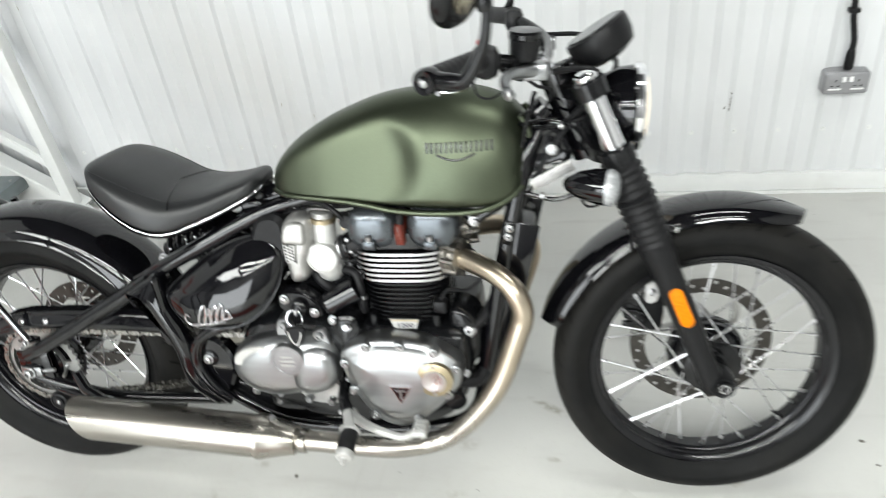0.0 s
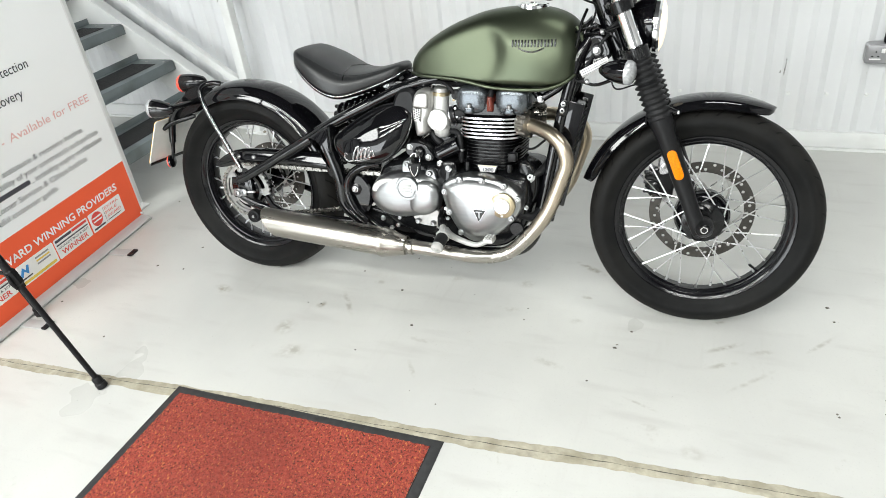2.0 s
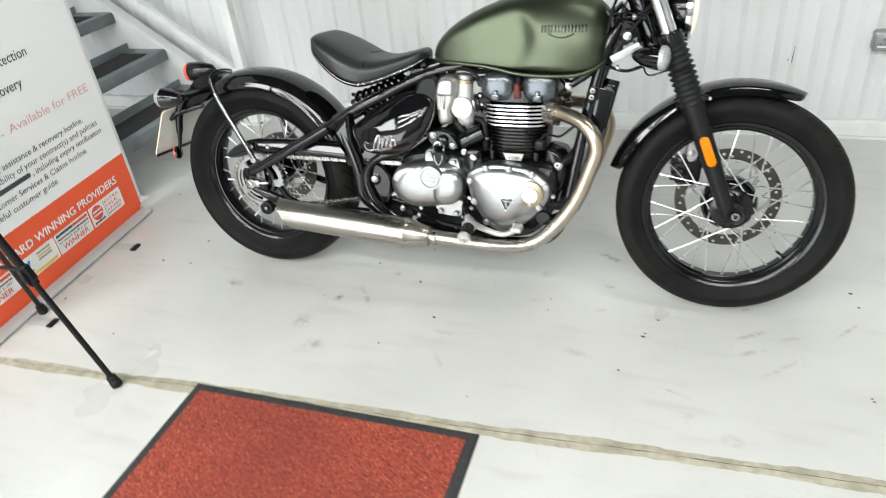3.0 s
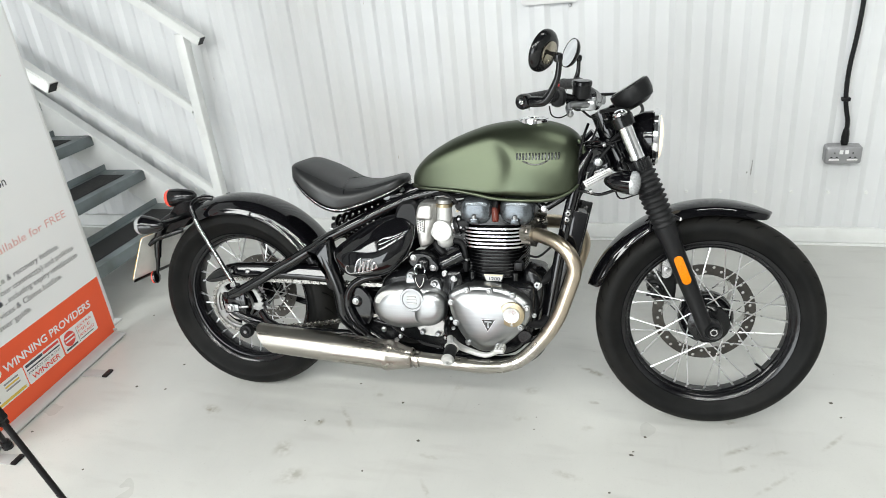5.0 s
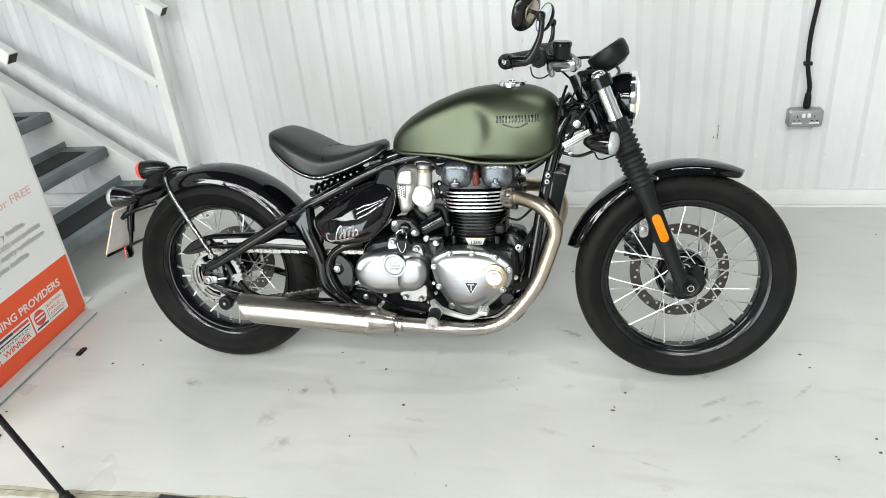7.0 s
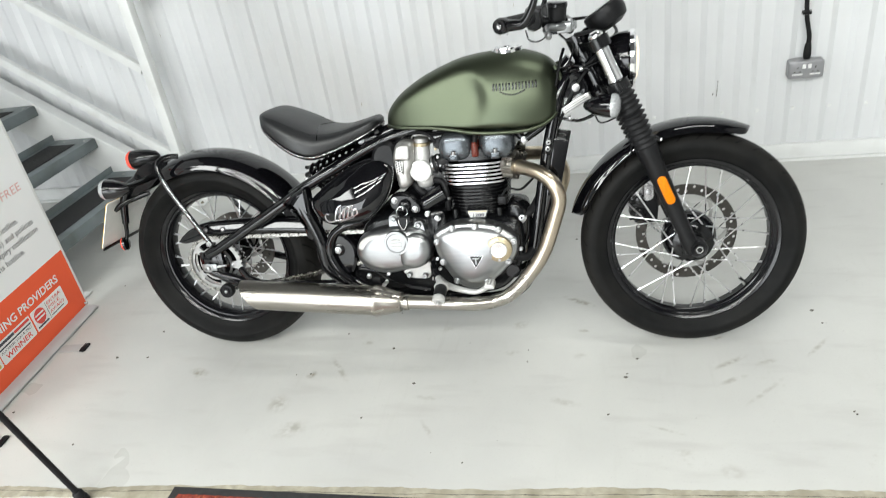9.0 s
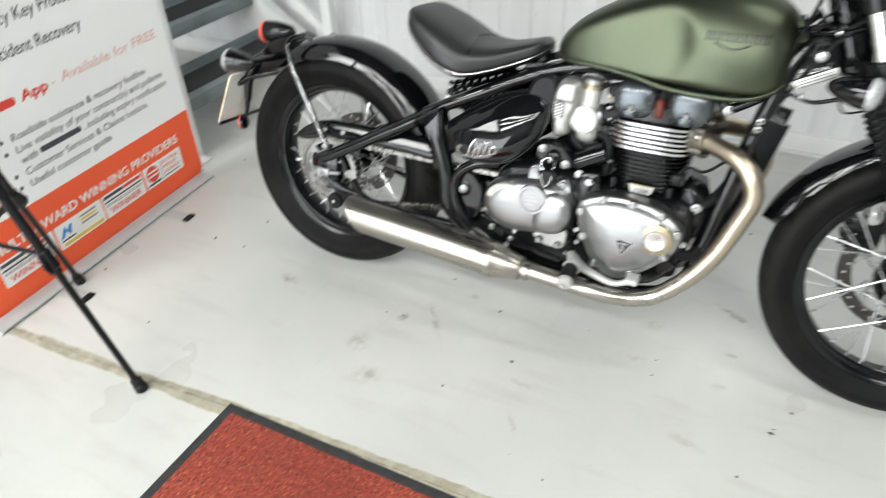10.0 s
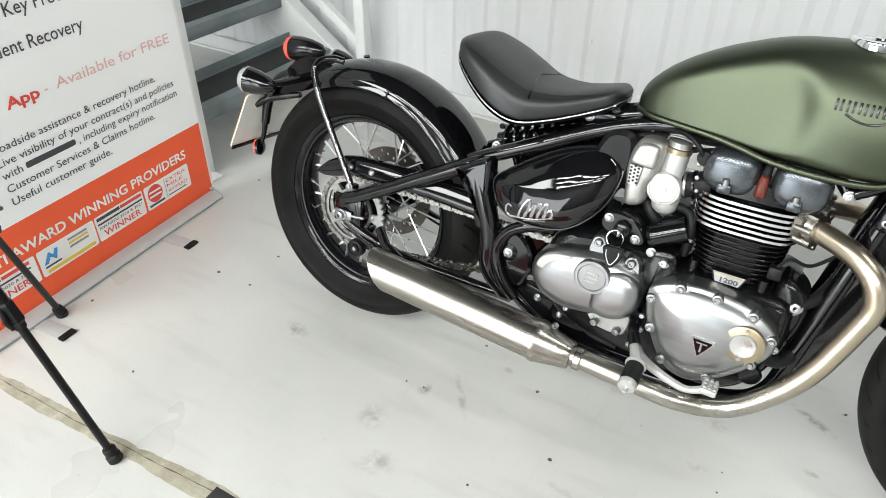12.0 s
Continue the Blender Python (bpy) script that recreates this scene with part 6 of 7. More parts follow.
# ignition lock and key
lock = part("lock_plate", pillow([(0.642, 0.487), (0.632, 0.512), (0.645, 0.532), (0.695, 0.53), (0.728, 0.492), (0.712, 0.472)], [(-0.09, 0.0), (-0.118, 0.0), (-0.124, 0.005)], 4), M_SATIN, bike, "black lock plate")
for x, z in ((0.6483, 0.5165), (0.708, 0.487)):
    part("lock_bolt", hex_bolt((x, -0.122, z), (0, -1, 0), 0.01, 0.01), M_ZINC, lock)
part("lock_barrel", turned([(0.017, 0.0), (0.017, 0.016), (0.012, 0.02), (0.001, 0.02)], (0.679, -0.118, 0.5), (0, -1, 0.2), 20), M_SATIN, lock)
part("key_blade", box(0.6765, 0.6815, -0.152, -0.137, 0.494, 0.506, 0.001), M_ZINC, lock)
part("key_ring", tube([(0.674 + 0.0165 * math.cos(a), -0.148 + 0.004 * math.sin(a), 0.487 + 0.0165 * math.sin(a)) for a in [2 * math.pi * k / 20 for k in range(21)]], 0.0012, 6), M_CHROME, lock)
part("key_fob", pillow([(0.6635, 0.478), (0.6985, 0.48), (0.7, 0.463), (0.691, 0.443), (0.681, 0.434), (0.671, 0.445), (0.6625, 0.463)], [(-0.165, 0.001), (-0.168, 0.0), (-0.173, 0.0), (-0.175, 0.002)], 3), M_MATT, lock, "black shield-shaped key fob")


def rounded_plan(hx, hy, cx=0.89, n=36, e=0.55):
    return [(cx + hx * math.copysign(abs(math.cos(2 * math.pi * k / n)) ** e, math.cos(2 * math.pi * k / n)), hy * math.copysign(abs(math.sin(2 * math.pi * k / n)) ** e, math.sin(2 * math.pi * k / n))) for k in range(n)]


def slab(hx, hy, z0, z1, cx=0.89, r=0.0, bm=None, e=0.55):
    bm = bm or bmesh.new()
    steps = [(z0, r), (z0 + r, 0), (z1 - r, 0), (z1, r)] if r else [(z0, 0), (z1, 0)]
    return loft(bm, [[(x, y, z) for x, y in rounded_plan(hx - i, hy - i, cx, e=e)] for z, i in steps])


block = part("cylinder_block", slab(0.074, 0.09, 0.44, 0.62), M_SATIN, engine, "black finned cylinder block")
for k in range(9):
    part("fin", slab(0.083 + 0.008 * (k / 8), 0.1, 0.456 + 0.0102 * k, 0.4595 + 0.0102 * k, r=0.0008), M_SATIN, block)
for k in range(6):
    z = 0.5495 + 0.0112 * k
    hx, hy = 0.1005 + 0.0006 * k, 0.108
    f = part("top_fin", slab(hx - 0.001, hy - 0.001, z, z + 0.0042, r=0.001), M_BLACK, block, "black fin with machined edge")
    bm = bmesh.new()
    plan = rounded_plan(hx, hy)
    plan2 = rounded_plan(hx - 0.003, hy - 0.003)
    loft(bm, [[(x, y, zz) for x, y in pl] for pl, zz in ((plan2, z - 0.0008), (plan, z - 0.0004), (plan, z + 0.0046), (plan2, z + 0.0052))], close=True)
    part("fin_edge", bm, M_EDGE, f, "machined silver fin edge")
part("base_flange", slab(0.085, 0.115, 0.43, 0.45, r=0.004), M_SATIN, block)
for x in (0.825, 0.955):
    part("base_stud", tube([(x, -0.1, 0.44), (x, -0.1, 0.475)], 0.01, 10), M_SATIN, block)
bg = part("capacity_plate", pillow([(0.86, 0.4765), (0.928, 0.4765), (0.918, 0.451), (0.87, 0.451)], [(-0.095, 0.0), (-0.121, 0.0), (-0.1225, 0.0015)], 1), M_SATIN, block, "small black-edged capacity plate")
part("plate_face", pillow([(0.8645, 0.4745), (0.9235, 0.4745), (0.9155, 0.4535), (0.8725, 0.4535)], [(-0.118, 0.0), (-0.1228, 0.0), (-0.1234, 0.0006)], 1), M_CAST, bg, "silver face of the plate")
part("plate_stripe", box(0.8665, 0.9215, -0.1242, -0.1232, 0.4703, 0.4733), M_BRASS, bg, "brass-coloured stripe")
me, xa, xb, ya, yb = write("1200", 1.0, 0.03)
me.materials.append(M_INK)
o = new("plate_number", me)
o.parent = bg
o.matrix_basis = Matrix.Translation((0.8775, -0.1242, 0.4565)) @ pose(0, 0, 0, 90, 0, 0) @ Matrix.Diagonal((0.033 / (xb - xa), 0.0105 / (yb - ya), 1, 1))
head = part("cylinder_head", slab(0.094, 0.1, 0.6115, 0.655, r=0.006), M_CASE, engine, "black cylinder head")
for cx, w in ((0.842, 0.05), (0.962, 0.05)):
    bm = bmesh.new()
    ring = capsule_ring(cx - w, cx + w, 0.617, 0.701, 0.034, 6)
    steps = [(0.108, 0.012), (0.1, 0.0), (-0.088, 0.0), (-0.098, 0.003), (-0.105, 0.01), (-0.1085, 0.02), (-0.11, 0.03)]
    loft(bm, [[(p[0], yy, p[1]) for p in offset_ring(ring, d)] for yy, d in steps])
    cb = part("cam_box", bm, M_GREYCAST, head, "grey lacquered cam box")
    part("cam_bolt", box(cx - 0.016, cx + 0.01, -0.119, -0.1, 0.622, 0.641, 0.005), M_GREYCAST, cb)
    part("cam_stud", turned([(0.007, 0), (0.006, 0.01), (0.002, 0.011)], (cx - 0.003, -0.111, 0.641), (0, -0.2, 1), 10), M_ZINC, cb)
part("plug_lead", tube([(0.9, -0.1, 0.668), (0.9015, -0.085, 0.69), (0.905, -0.03, 0.712)], [0.0085, 0.0075, 0.006], 12, smooth=4), M_RUBBER, head, "black plug lead")
part("plug_cap", pillow([(0.8905, 0.632), (0.892, 0.668), (0.899, 0.672), (0.907, 0.668), (0.9095, 0.632), (0.9, 0.629)], [(-0.06, 0.0), (-0.105, 0.0), (-0.111, 0.0025), (-0.1125, 0.005)], 3), M_BROWN, head, "brown spark plug cap")
# throttle body and its inlet
tb = part("throttle_body", turned([(0.025, -0.04), (0.03, -0.03), (0.0335, -0.024), (0.0335, 0.004), (0.0315, 0.0075), (0.0275, 0.008), (0.0265, 0.0068), (0.002, 0.0072)], (0.7325, -0.092, 0.595), (0, -1, 0), 40), M_PALECAST, bike, "pale cast throttle body shaped like a carburettor")
for x, z in ((0.727, 0.6235), (0.7075, 0.5815), (0.759, 0.5845)):
    part("cover_lug", turned([(0.0065, -0.012), (0.0065, 0.0), (0.0055, 0.0015), (0.001, 0.0015)], (x, -0.094, z), (0, -1, 0), 12), M_PALECAST, tb)
    part("cover_screw", turned([(0.0036, 0.0), (0.0034, 0.0022), (0.0022, 0.0025), (0.001, 0.0015)], (x, -0.0955, z), (0, -1, 0), 10), M_ZINC, tb)
part("cover_mark", box(0.7255, 0.7385, -0.1004, -0.0996, 0.5905, 0.6, 0.0003), M_PALECAST, tb)
part("float_bowl", turned([(0.026, 0.004), (0.027, -0.014), (0.0235, -0.026), (0.014, -0.034), (0.004, -0.0355)], (0.738, -0.07, 0.573), (0.05, 0, 1), 24), M_PALECAST, tb)
part("throttle_barrel", turned([(0.03, -0.004), (0.025, 0.004), (0.0235, 0.01), (0.0235, 0.05), (0.022, 0.052)], (0.7345, -0.07, 0.617), (0.06, 0, 1), 28), M_PALECAST, tb)
part("brass_collar", turned([(0.0235, 0.048), (0.0255, 0.049), (0.0258, 0.058), (0.0235, 0.0595)], (0.7345, -0.07, 0.617), (0.06, 0, 1), 28), M_BRASS, tb, "brass collar")
part("barrel_cap", turned([(0.0225, 0.0595), (0.022, 0.07), (0.017, 0.0745), (0.006, 0.0755)], (0.7345, -0.07, 0.617), (0.06, 0, 1), 24), M_CAST, tb)
part("wire_clip", tube([(0.715, -0.088, 0.69), (0.722, -0.094, 0.7), (0.745, -0.094, 0.7), (0.763, -0.085, 0.694), (0.766, -0.07, 0.688)], 0.0022, 8, smooth=4), M_ZINC, tb)
part("inlet_stub", tube([(0.76, -0.065, 0.603), (0.81, -0.058, 0.615)], [0.024, 0.027], 20), M_RUBBER, tb)
for k, x in enumerate((0.767, 0.782)):
    part("inlet_clip", turned([(0.0255 + 0.0012 * k, -0.003), (0.0275 + 0.0012 * k, -0.002), (0.0275 + 0.0012 * k, 0.002), (0.0255 + 0.0012 * k, 0.003)], (x, -0.063, 0.6045 + 0.0035 * k), (1, 0, 0.2), 24), M_ZINC if k == 0 else M_SATIN, tb)
inlet_outline = [(0.6528, 0.6272), (0.6571, 0.6583), (0.6676, 0.6787), (0.6858, 0.686), (0.71, 0.684), (0.72, 0.6695), (0.7139, 0.6181), (0.7032, 0.5921), (0.6986, 0.5535), (0.664, 0.5446), (0.6568, 0.5887)]
ab = part("inlet_cover", pillow(inlet_outline, [(-0.03, 0.0), (-0.088, 0.0), (-0.0975, 0.0015), (-0.1045, 0.005), (-0.108, 0.011), (-0.109, 0.02)], 3), M_CAST, tb, "cast inlet cover with a drilled grille", sharp=50)
part("inlet_bulge", pillow([(0.6615, 0.637), (0.664, 0.66), (0.673, 0.6745), (0.688, 0.6795), (0.705, 0.678), (0.7125, 0.668), (0.7085, 0.634), (0.684, 0.6325)], [(-0.1, 0.0), (-0.111, 0.0005), (-0.115, 0.002), (-0.117, 0.005), (-0.1175, 0.0075)], 3), M_CAST, ab, "raised upper half of the cover", sharp=50)
part("grille_panel", pillow([(0.6615, 0.634), (0.688, 0.632), (0.684, 0.592), (0.6625, 0.5935)], [(-0.1, 0.0), (-0.1125, 0.0), (-0.1145, 0.002)], 1), M_CAST, ab)
for i in range(3):
    for j in range(5):
        part("grille_hole", turned([(0.0026, 0.0), (0.0026, 0.0006)], (0.6672 + 0.0072 * i - 0.0002 * j, -0.1144, 0.5985 + 0.0074 * j + (0.0035 if i == 1 else 0.0)), (0, -1, 0), 8), M_MATT, ab)
part("inlet_trunk", pillow([(0.58, 0.62), (0.6, 0.675), (0.64, 0.685), (0.66, 0.66), (0.655, 0.58), (0.61, 0.57)], [(0.06, 0.0), (-0.08, 0.0), (-0.09, 0.01)], 4), M_MATT, bike, "black inlet trunking")
part("hose_joint", turned([(0.014, 0), (0.016, 0.01), (0.013, 0.02)], (0.79, -0.07, 0.668), (0, -1, 0.1), 16), M_RUBBER, bike)
part("starter_motor", tube([(0.735, -0.1, 0.495), (0.795, -0.09, 0.525)], 0.026, 20), M_BLACK, engine, "black starter motor")
part("starter_end", turned([(0.026, 0), (0.022, 0.008), (0.01, 0.01)], (0.735, -0.1, 0.495), (-0.9, -0.15, -0.45), 20), M_SATIN, engine)
part("oil_union", hex_bolt((0.775, -0.128, 0.46), (0, -1, 0.2), 0.011, 0.014), M_ZINC, engine)
part("oil_pipe", tube([(0.785, -0.11, 0.47), (0.76, -0.118, 0.45), (0.752, -0.12, 0.42)], 0.006, 8, smooth=4), M_SATIN, engine)
for k in range(5):
    part("wiring", tube([(0.6 + 0.03 * k, -0.05 - 0.01 * (k % 2), 0.69 - 0.01 * k), (0.7 + 0.03 * k, -0.06, 0.7 - 0.012 * (k % 3)), (0.84 + 0.04 * k, -0.05, 0.695)], 0.004, 6, smooth=5), M_RUBBER, bike)
# covers, unions and fixings round the crankcase
for x, z, r in ((1.012, 0.352, 0.007), (0.745, 0.47, 0.01), (0.76, 0.33, 0.008), (0.765, 0.298, 0.008), (0.6, 0.285, 0.009)):
    part("case_bolt", hex_bolt((x, -0.122, z), (0, -1, 0.1), r, 0.011), M_ZINC, engine)
part("water_hose", tube([(1.01, -0.1, 0.44), (1.045, -0.08, 0.455), (1.07, -0.04, 0.49), (1.08, -0.03, 0.53)], 0.012, 14, smooth=5), M_RUBBER, engine, "black coolant hose")
part("lower_water_hose", tube([(0.985, -0.12, 0.33), (1.03, -0.1, 0.32), (1.06, -0.06, 0.36)], 0.013, 14, smooth=5), M_RUBBER, engine)
part("case_fillet", pillow([(0.73, 0.4), (0.742, 0.47), (0.79, 0.482), (0.8, 0.44), (0.77, 0.36), (0.75, 0.33)], [(-0.09, 0.0), (-0.126, 0.003), (-0.132, 0.012)], 4), M_SATIN, engine)
part("breather_hose", tube([(0.76, -0.06, 0.49), (0.72, -0.075, 0.53), (0.69, -0.06, 0.56), (0.64, -0.05, 0.57)], 0.011, 12, smooth=5), M_RUBBER, engine)
part("injector_lead", tube([(0.79, -0.08, 0.66), (0.775, -0.09, 0.69), (0.74, -0.075, 0.705), (0.69, -0.06, 0.7)], 0.005, 8, smooth=5), M_RUBBER, bike)
for k, (x, z) in enumerate(((0.782, 0.655), (0.785, 0.63), (0.79, 0.605))):
    part("inlet_screw", turned([(0.0042, 0), (0.004, 0.004), (0.002, 0.0045)], (x, -0.082, z), (0, -1, 0), 10), M_ZINC if k else M_BRASS, bike)
for sgn in (-1,):
    part("case_wing", pillow([(0.98, 0.43), (0.98, 0.478), (0.995, 0.49), (1.02, 0.48), (1.04, 0.45), (1.04, 0.39), (1.02, 0.36)], [(0.03 * sgn, 0.0), (0.09 * sgn, 0.0), (0.1 * sgn, 0.006), (0.104 * sgn, 0.014)], 4), M_CASE, engine, "black engine mount casting")
part("wing_bolt", hex_bolt((1.02, -0.1, 0.4405), (0, -1, 0.1), 0.0135, 0.012), M_ZINC, engine)
part("sensor_plug", box(0.955, 0.98, -0.12, -0.095, 0.487, 0.512, 0.004), M_MATT, engine)
part("sensor_lead", tube([(0.968, -0.11, 0.512), (0.985, -0.1, 0.53), (1.02, -0.08, 0.52), (1.06, -0.06, 0.55)], 0.0035, 8, smooth=5), M_RUBBER, engine)
part("gearbox_top", pillow([(0.63, 0.44), (0.64, 0.5), (0.7, 0.545), (0.8, 0.54), (0.815, 0.46)], [(0.09, 0.0), (-0.06, 0.0), (-0.072, 0.01)], 4), M_CASE, engine, "black gearbox top")
part("vent_hose", tube([(0.8, -0.085, 0.47), (0.802, -0.09, 0.52), (0.79, -0.08, 0.555), (0.76, -0.07, 0.56)], 0.009, 10, smooth=5), M_RUBBER, engine)
part("cable_clip", turned([(0.011, 0.0), (0.011, 0.006)], (0.803, -0.092, 0.505), (0.1, 0.1, 1), 12), M_ZINC, engine)
for dx, dz in ((0.0, 0.0), (0.012, 0.02)):
    part("flange_screw", turned([(0.0045, 0), (0.0042, 0.005), (0.002, 0.0055)], (0.792 + dx, -0.098, 0.585 + dz), (0, -1, 0.1), 10), M_SATIN, engine)
part("fob_stripe", tube([(0.669, -0.1757, 0.472), (0.6695, -0.1757, 0.462), (0.675, -0.1757, 0.448), (0.681, -0.1757, 0.442), (0.687, -0.1757, 0.448), (0.6935, -0.1757, 0.462), (0.694, -0.1757, 0.472)], 0.0009, 6, smooth=3), M_INKWHITE, lock)
# dark castings, linkage and fixings under the engine
part("lower_cradle", pillow([(0.455, 0.31), (0.53, 0.335), (0.62, 0.3), (0.74, 0.262), (0.9, 0.228), (0.9, 0.195), (0.7, 0.184), (0.52, 0.196), (0.45, 0.25)], [(0.09, 0.0), (-0.07, 0.0), (-0.082, 0.008), (-0.086, 0.02)], 4), M_CASE, bike, "black lower frame casting")
part("stand_bracket", pillow([(0.56, 0.262), (0.6, 0.275), (0.66, 0.262), (0.668, 0.232), (0.62, 0.222), (0.568, 0.232)], [(-0.07, 0.0), (-0.1, 0.0), (-0.106, 0.006)], 3), M_SATIN, bike, "black bracket under the gearbox")
for x, z, r in ((0.582, 0.25, 0.007), (0.648, 0.243, 0.007), (0.52, 0.262, 0.009), (0.735, 0.243, 0.007), (0.7, 0.215, 0.006)):
    part("bracket_bolt", hex_bolt((x, -0.088 if r > 0.0085 else -0.106 if x < 0.66 else -0.088, z), (0, -1, 0.1), r, 0.007), M_ZINC, bike)
part("gear_linkage", tube([(0.5, -0.11, 0.3), (0.6, -0.116, 0.284), (0.7, -0.118, 0.276), (0.765, -0.12, 0.29)], 0.0055, 10, smooth=4), M_SATIN, bike, "black brake linkage rod")
part("linkage_joint", turned([(0.008, -0.008), (0.01, -0.005), (0.01, 0.005), (0.008, 0.008)], (0.6, -0.116, 0.284), (1, 0, -0.15), 12), M_ZINC, bike)
part("drain_hose", tube([(0.62, -0.1, 0.3), (0.64, -0.115, 0.26), (0.66, -0.112, 0.235), (0.72, -0.105, 0.222)], 0.006, 8, smooth=4), M_RUBBER, bike)
part("lower_cross_tube", tube([(0.46, -0.1, 0.285), (0.46, 0.1, 0.285)], 0.016, 14), M_BLACK, bike)
# leads, hoses and connectors beside the steering head
leads = (((1.155, -0.052, 0.835), (1.2, -0.075, 0.842), (1.225, -0.075, 0.85), (1.25, -0.07, 0.858)),
         ((1.13, -0.05, 0.84), (1.18, -0.08, 0.855), (1.225, -0.075, 0.84), (1.25, -0.06, 0.8)),
         ((1.1, -0.04, 0.7), (1.14, -0.07, 0.715), (1.19, -0.075, 0.705), (1.235, -0.085, 0.72)),
         ((1.16, -0.06, 0.9), (1.15, -0.075, 0.87), (1.14, -0.07, 0.83), (1.13, -0.055, 0.79)))
for k, pts in enumerate(leads):
    part("head_lead", tube(pts, (0.0035, 0.003, 0.0045, 0.004)[k], 8, smooth=6), M_SATIN, bike)
for x, y, z in ((1.205, -0.084, 0.845), (1.17, -0.08, 0.715)):
    part("lead_clip", turned([(0.0065, -0.004), (0.0075, 0.0), (0.0065, 0.004)], (x, y, z), (1, 0, 0.3), 10), M_ZINC, bike)
# radiator between the down tubes
bm = box(-0.02, 0.02, -0.068, 0.068, -0.17, 0.17, 0.006)
bm.transform(Matrix.Translation((1.094, 0, 0.48)) @ pose(0, 0, 0, 0, 13, 0))
rad = part("radiator", bm, M_SATIN, bike, "slim black radiator")
for k in range(22):
    bm = box(-0.0225, 0.0225, -0.062, 0.062, -0.152 + 0.014 * k, -0.1495 + 0.014 * k)
    bm.transform(Matrix.Translation((1.094, 0, 0.48)) @ pose(0, 0, 0, 0, 13, 0))
    part("radiator_fin", bm, M_MATT, rad)

for yy in (-0.075, 0.068):
    bm = box(-0.034, 0.03, yy, yy + 0.007, -0.182, 0.182, 0.003)
    bm.transform(Matrix.Translation((1.094, 0, 0.48)) @ pose(0, 0, 0, 0, 13, 0))
    part("radiator_shroud", bm, M_BLACK, rad, "gloss black radiator side panel")

# ---- exhausts ----
hp = [(0.995, 0.07, 0.59), (1.03, 0.09, 0.5865), (1.078, 0.118, 0.576), (1.114, 0.136, 0.5505), (1.13, 0.14, 0.515), (1.1292, 0.14, 0.487), (1.1214, 0.143, 0.4615), (1.1023, 0.147, 0.405), (1.0853, 0.152, 0.361), (1.06, 0.16, 0.3175), (1.0148, 0.166, 0.2625), (0.9695, 0.168, 0.223), (0.921, 0.176, 0.207), (0.8635, 0.193, 0.2095), (0.8, 0.2, 0.216), (0.64, 0.2, 0.224)]
for sgn in (-1, 1):
    pts = [(x, y * sgn, z) for x, y, z in hp]
    ex = part("exhaust_header", tube(pts[:13], 0.0208, 24, smooth=5), M_HEADER, bike, "heat-tinted stainless exhaust header", sharp=60)
    part("link_pipe", tube(pts[12:], 0.0208, 24, smooth=6), M_HEADER, ex, "brushed stainless link pipe", sharp=60)
    part("header_clamp", turned([(0.022, -0.012), (0.033, -0.01), (0.034, 0.004), (0.028, 0.008), (0.027, 0.016), (0.034, 0.018), (0.034, 0.026), (0.022, 0.03)], (0.99, 0.068 * sgn, 0.59), (0.9, 0.42 * sgn, 0), 24), M_STEEL, ex, "finned steel header clamp")
    for k in range(8):
        a = 2 * math.pi * k / 8
        d = Vector((0.9, 0.42 * sgn, 0)).normalized()
        s = d.orthogonal().normalized()
        u = d.cross(s)
        c = Vector((0.99, 0.068 * sgn, 0.59)) + d * 0.012 + 0.034 * (s * math.cos(a) + u * math.sin(a))
        part("clamp_lug", tube([c - d * 0.016, c + d * 0.016], 0.006, 8), M_STEEL, ex)
    # silencer with a slash-cut end
    bm = bmesh.new()
    rings = []
    c0, c1 = Vector((0.665, 0.2 * sgn, 0.222)), Vector((0.165, 0.2 * sgn, 0.254))
    d = (c1 - c0).normalized()
    s, u = Vector((0, 1, 0)), Vector((0, 1, 0)).cross(d)
    if u.z < 0:
        u = -u
    L = (c1 - c0).length
    stations = [(0.012, 0.024), (0.012, 0.029), (0.015, 0.031), (0.04, 0.036), (0.065, 0.042), (0.082, 0.046), (0.086, 0.0478), (0.096, 0.0478), (0.097, 0.0448)]
    stations += [(0.2, 0.0452), (0.3, 0.0454), (0.4, 0.0455), (L, 0.0455)]
    stations += [(L, 0.043), (0.4, 0.043), (0.3, 0.042)]
    for h, r in stations:
        ring = []
        for k in range(40):
            a = 2 * math.pi * k / 40
            off = 0.034 * math.sin(a) if h > 0.39 else 0.0
            if h == 0.4:
                off *= 0.2
            ring.append(c0 + d * (h + off) + r * (s * math.cos(a) + u * math.sin(a)))
        rings.append(ring)
    loft(bm, rings)
    part("silencer", bm, M_STEEL, ex, "brushed stainless slash-cut silencer", sharp=30)
    part("silencer_bolt", hex_bolt(Vector((0.606, 0.2 * sgn, 0.277)), (-0.2, 0.2 * sgn, 1), 0.008, 0.008), M_ZINC, ex)
    part("pipe_clamp", turned([(0.0235, -0.008), (0.0255, -0.006), (0.0255, 0.006), (0.0235, 0.008)], c0 - d * 0.004, d, 24), M_STEEL, ex)
part("silencer_hanger", tube([(0.1, -0.12, 0.31), (0.14, -0.15, 0.29), (0.19, -0.165, 0.275)], 0.012, 10), M_BLACK, bike)

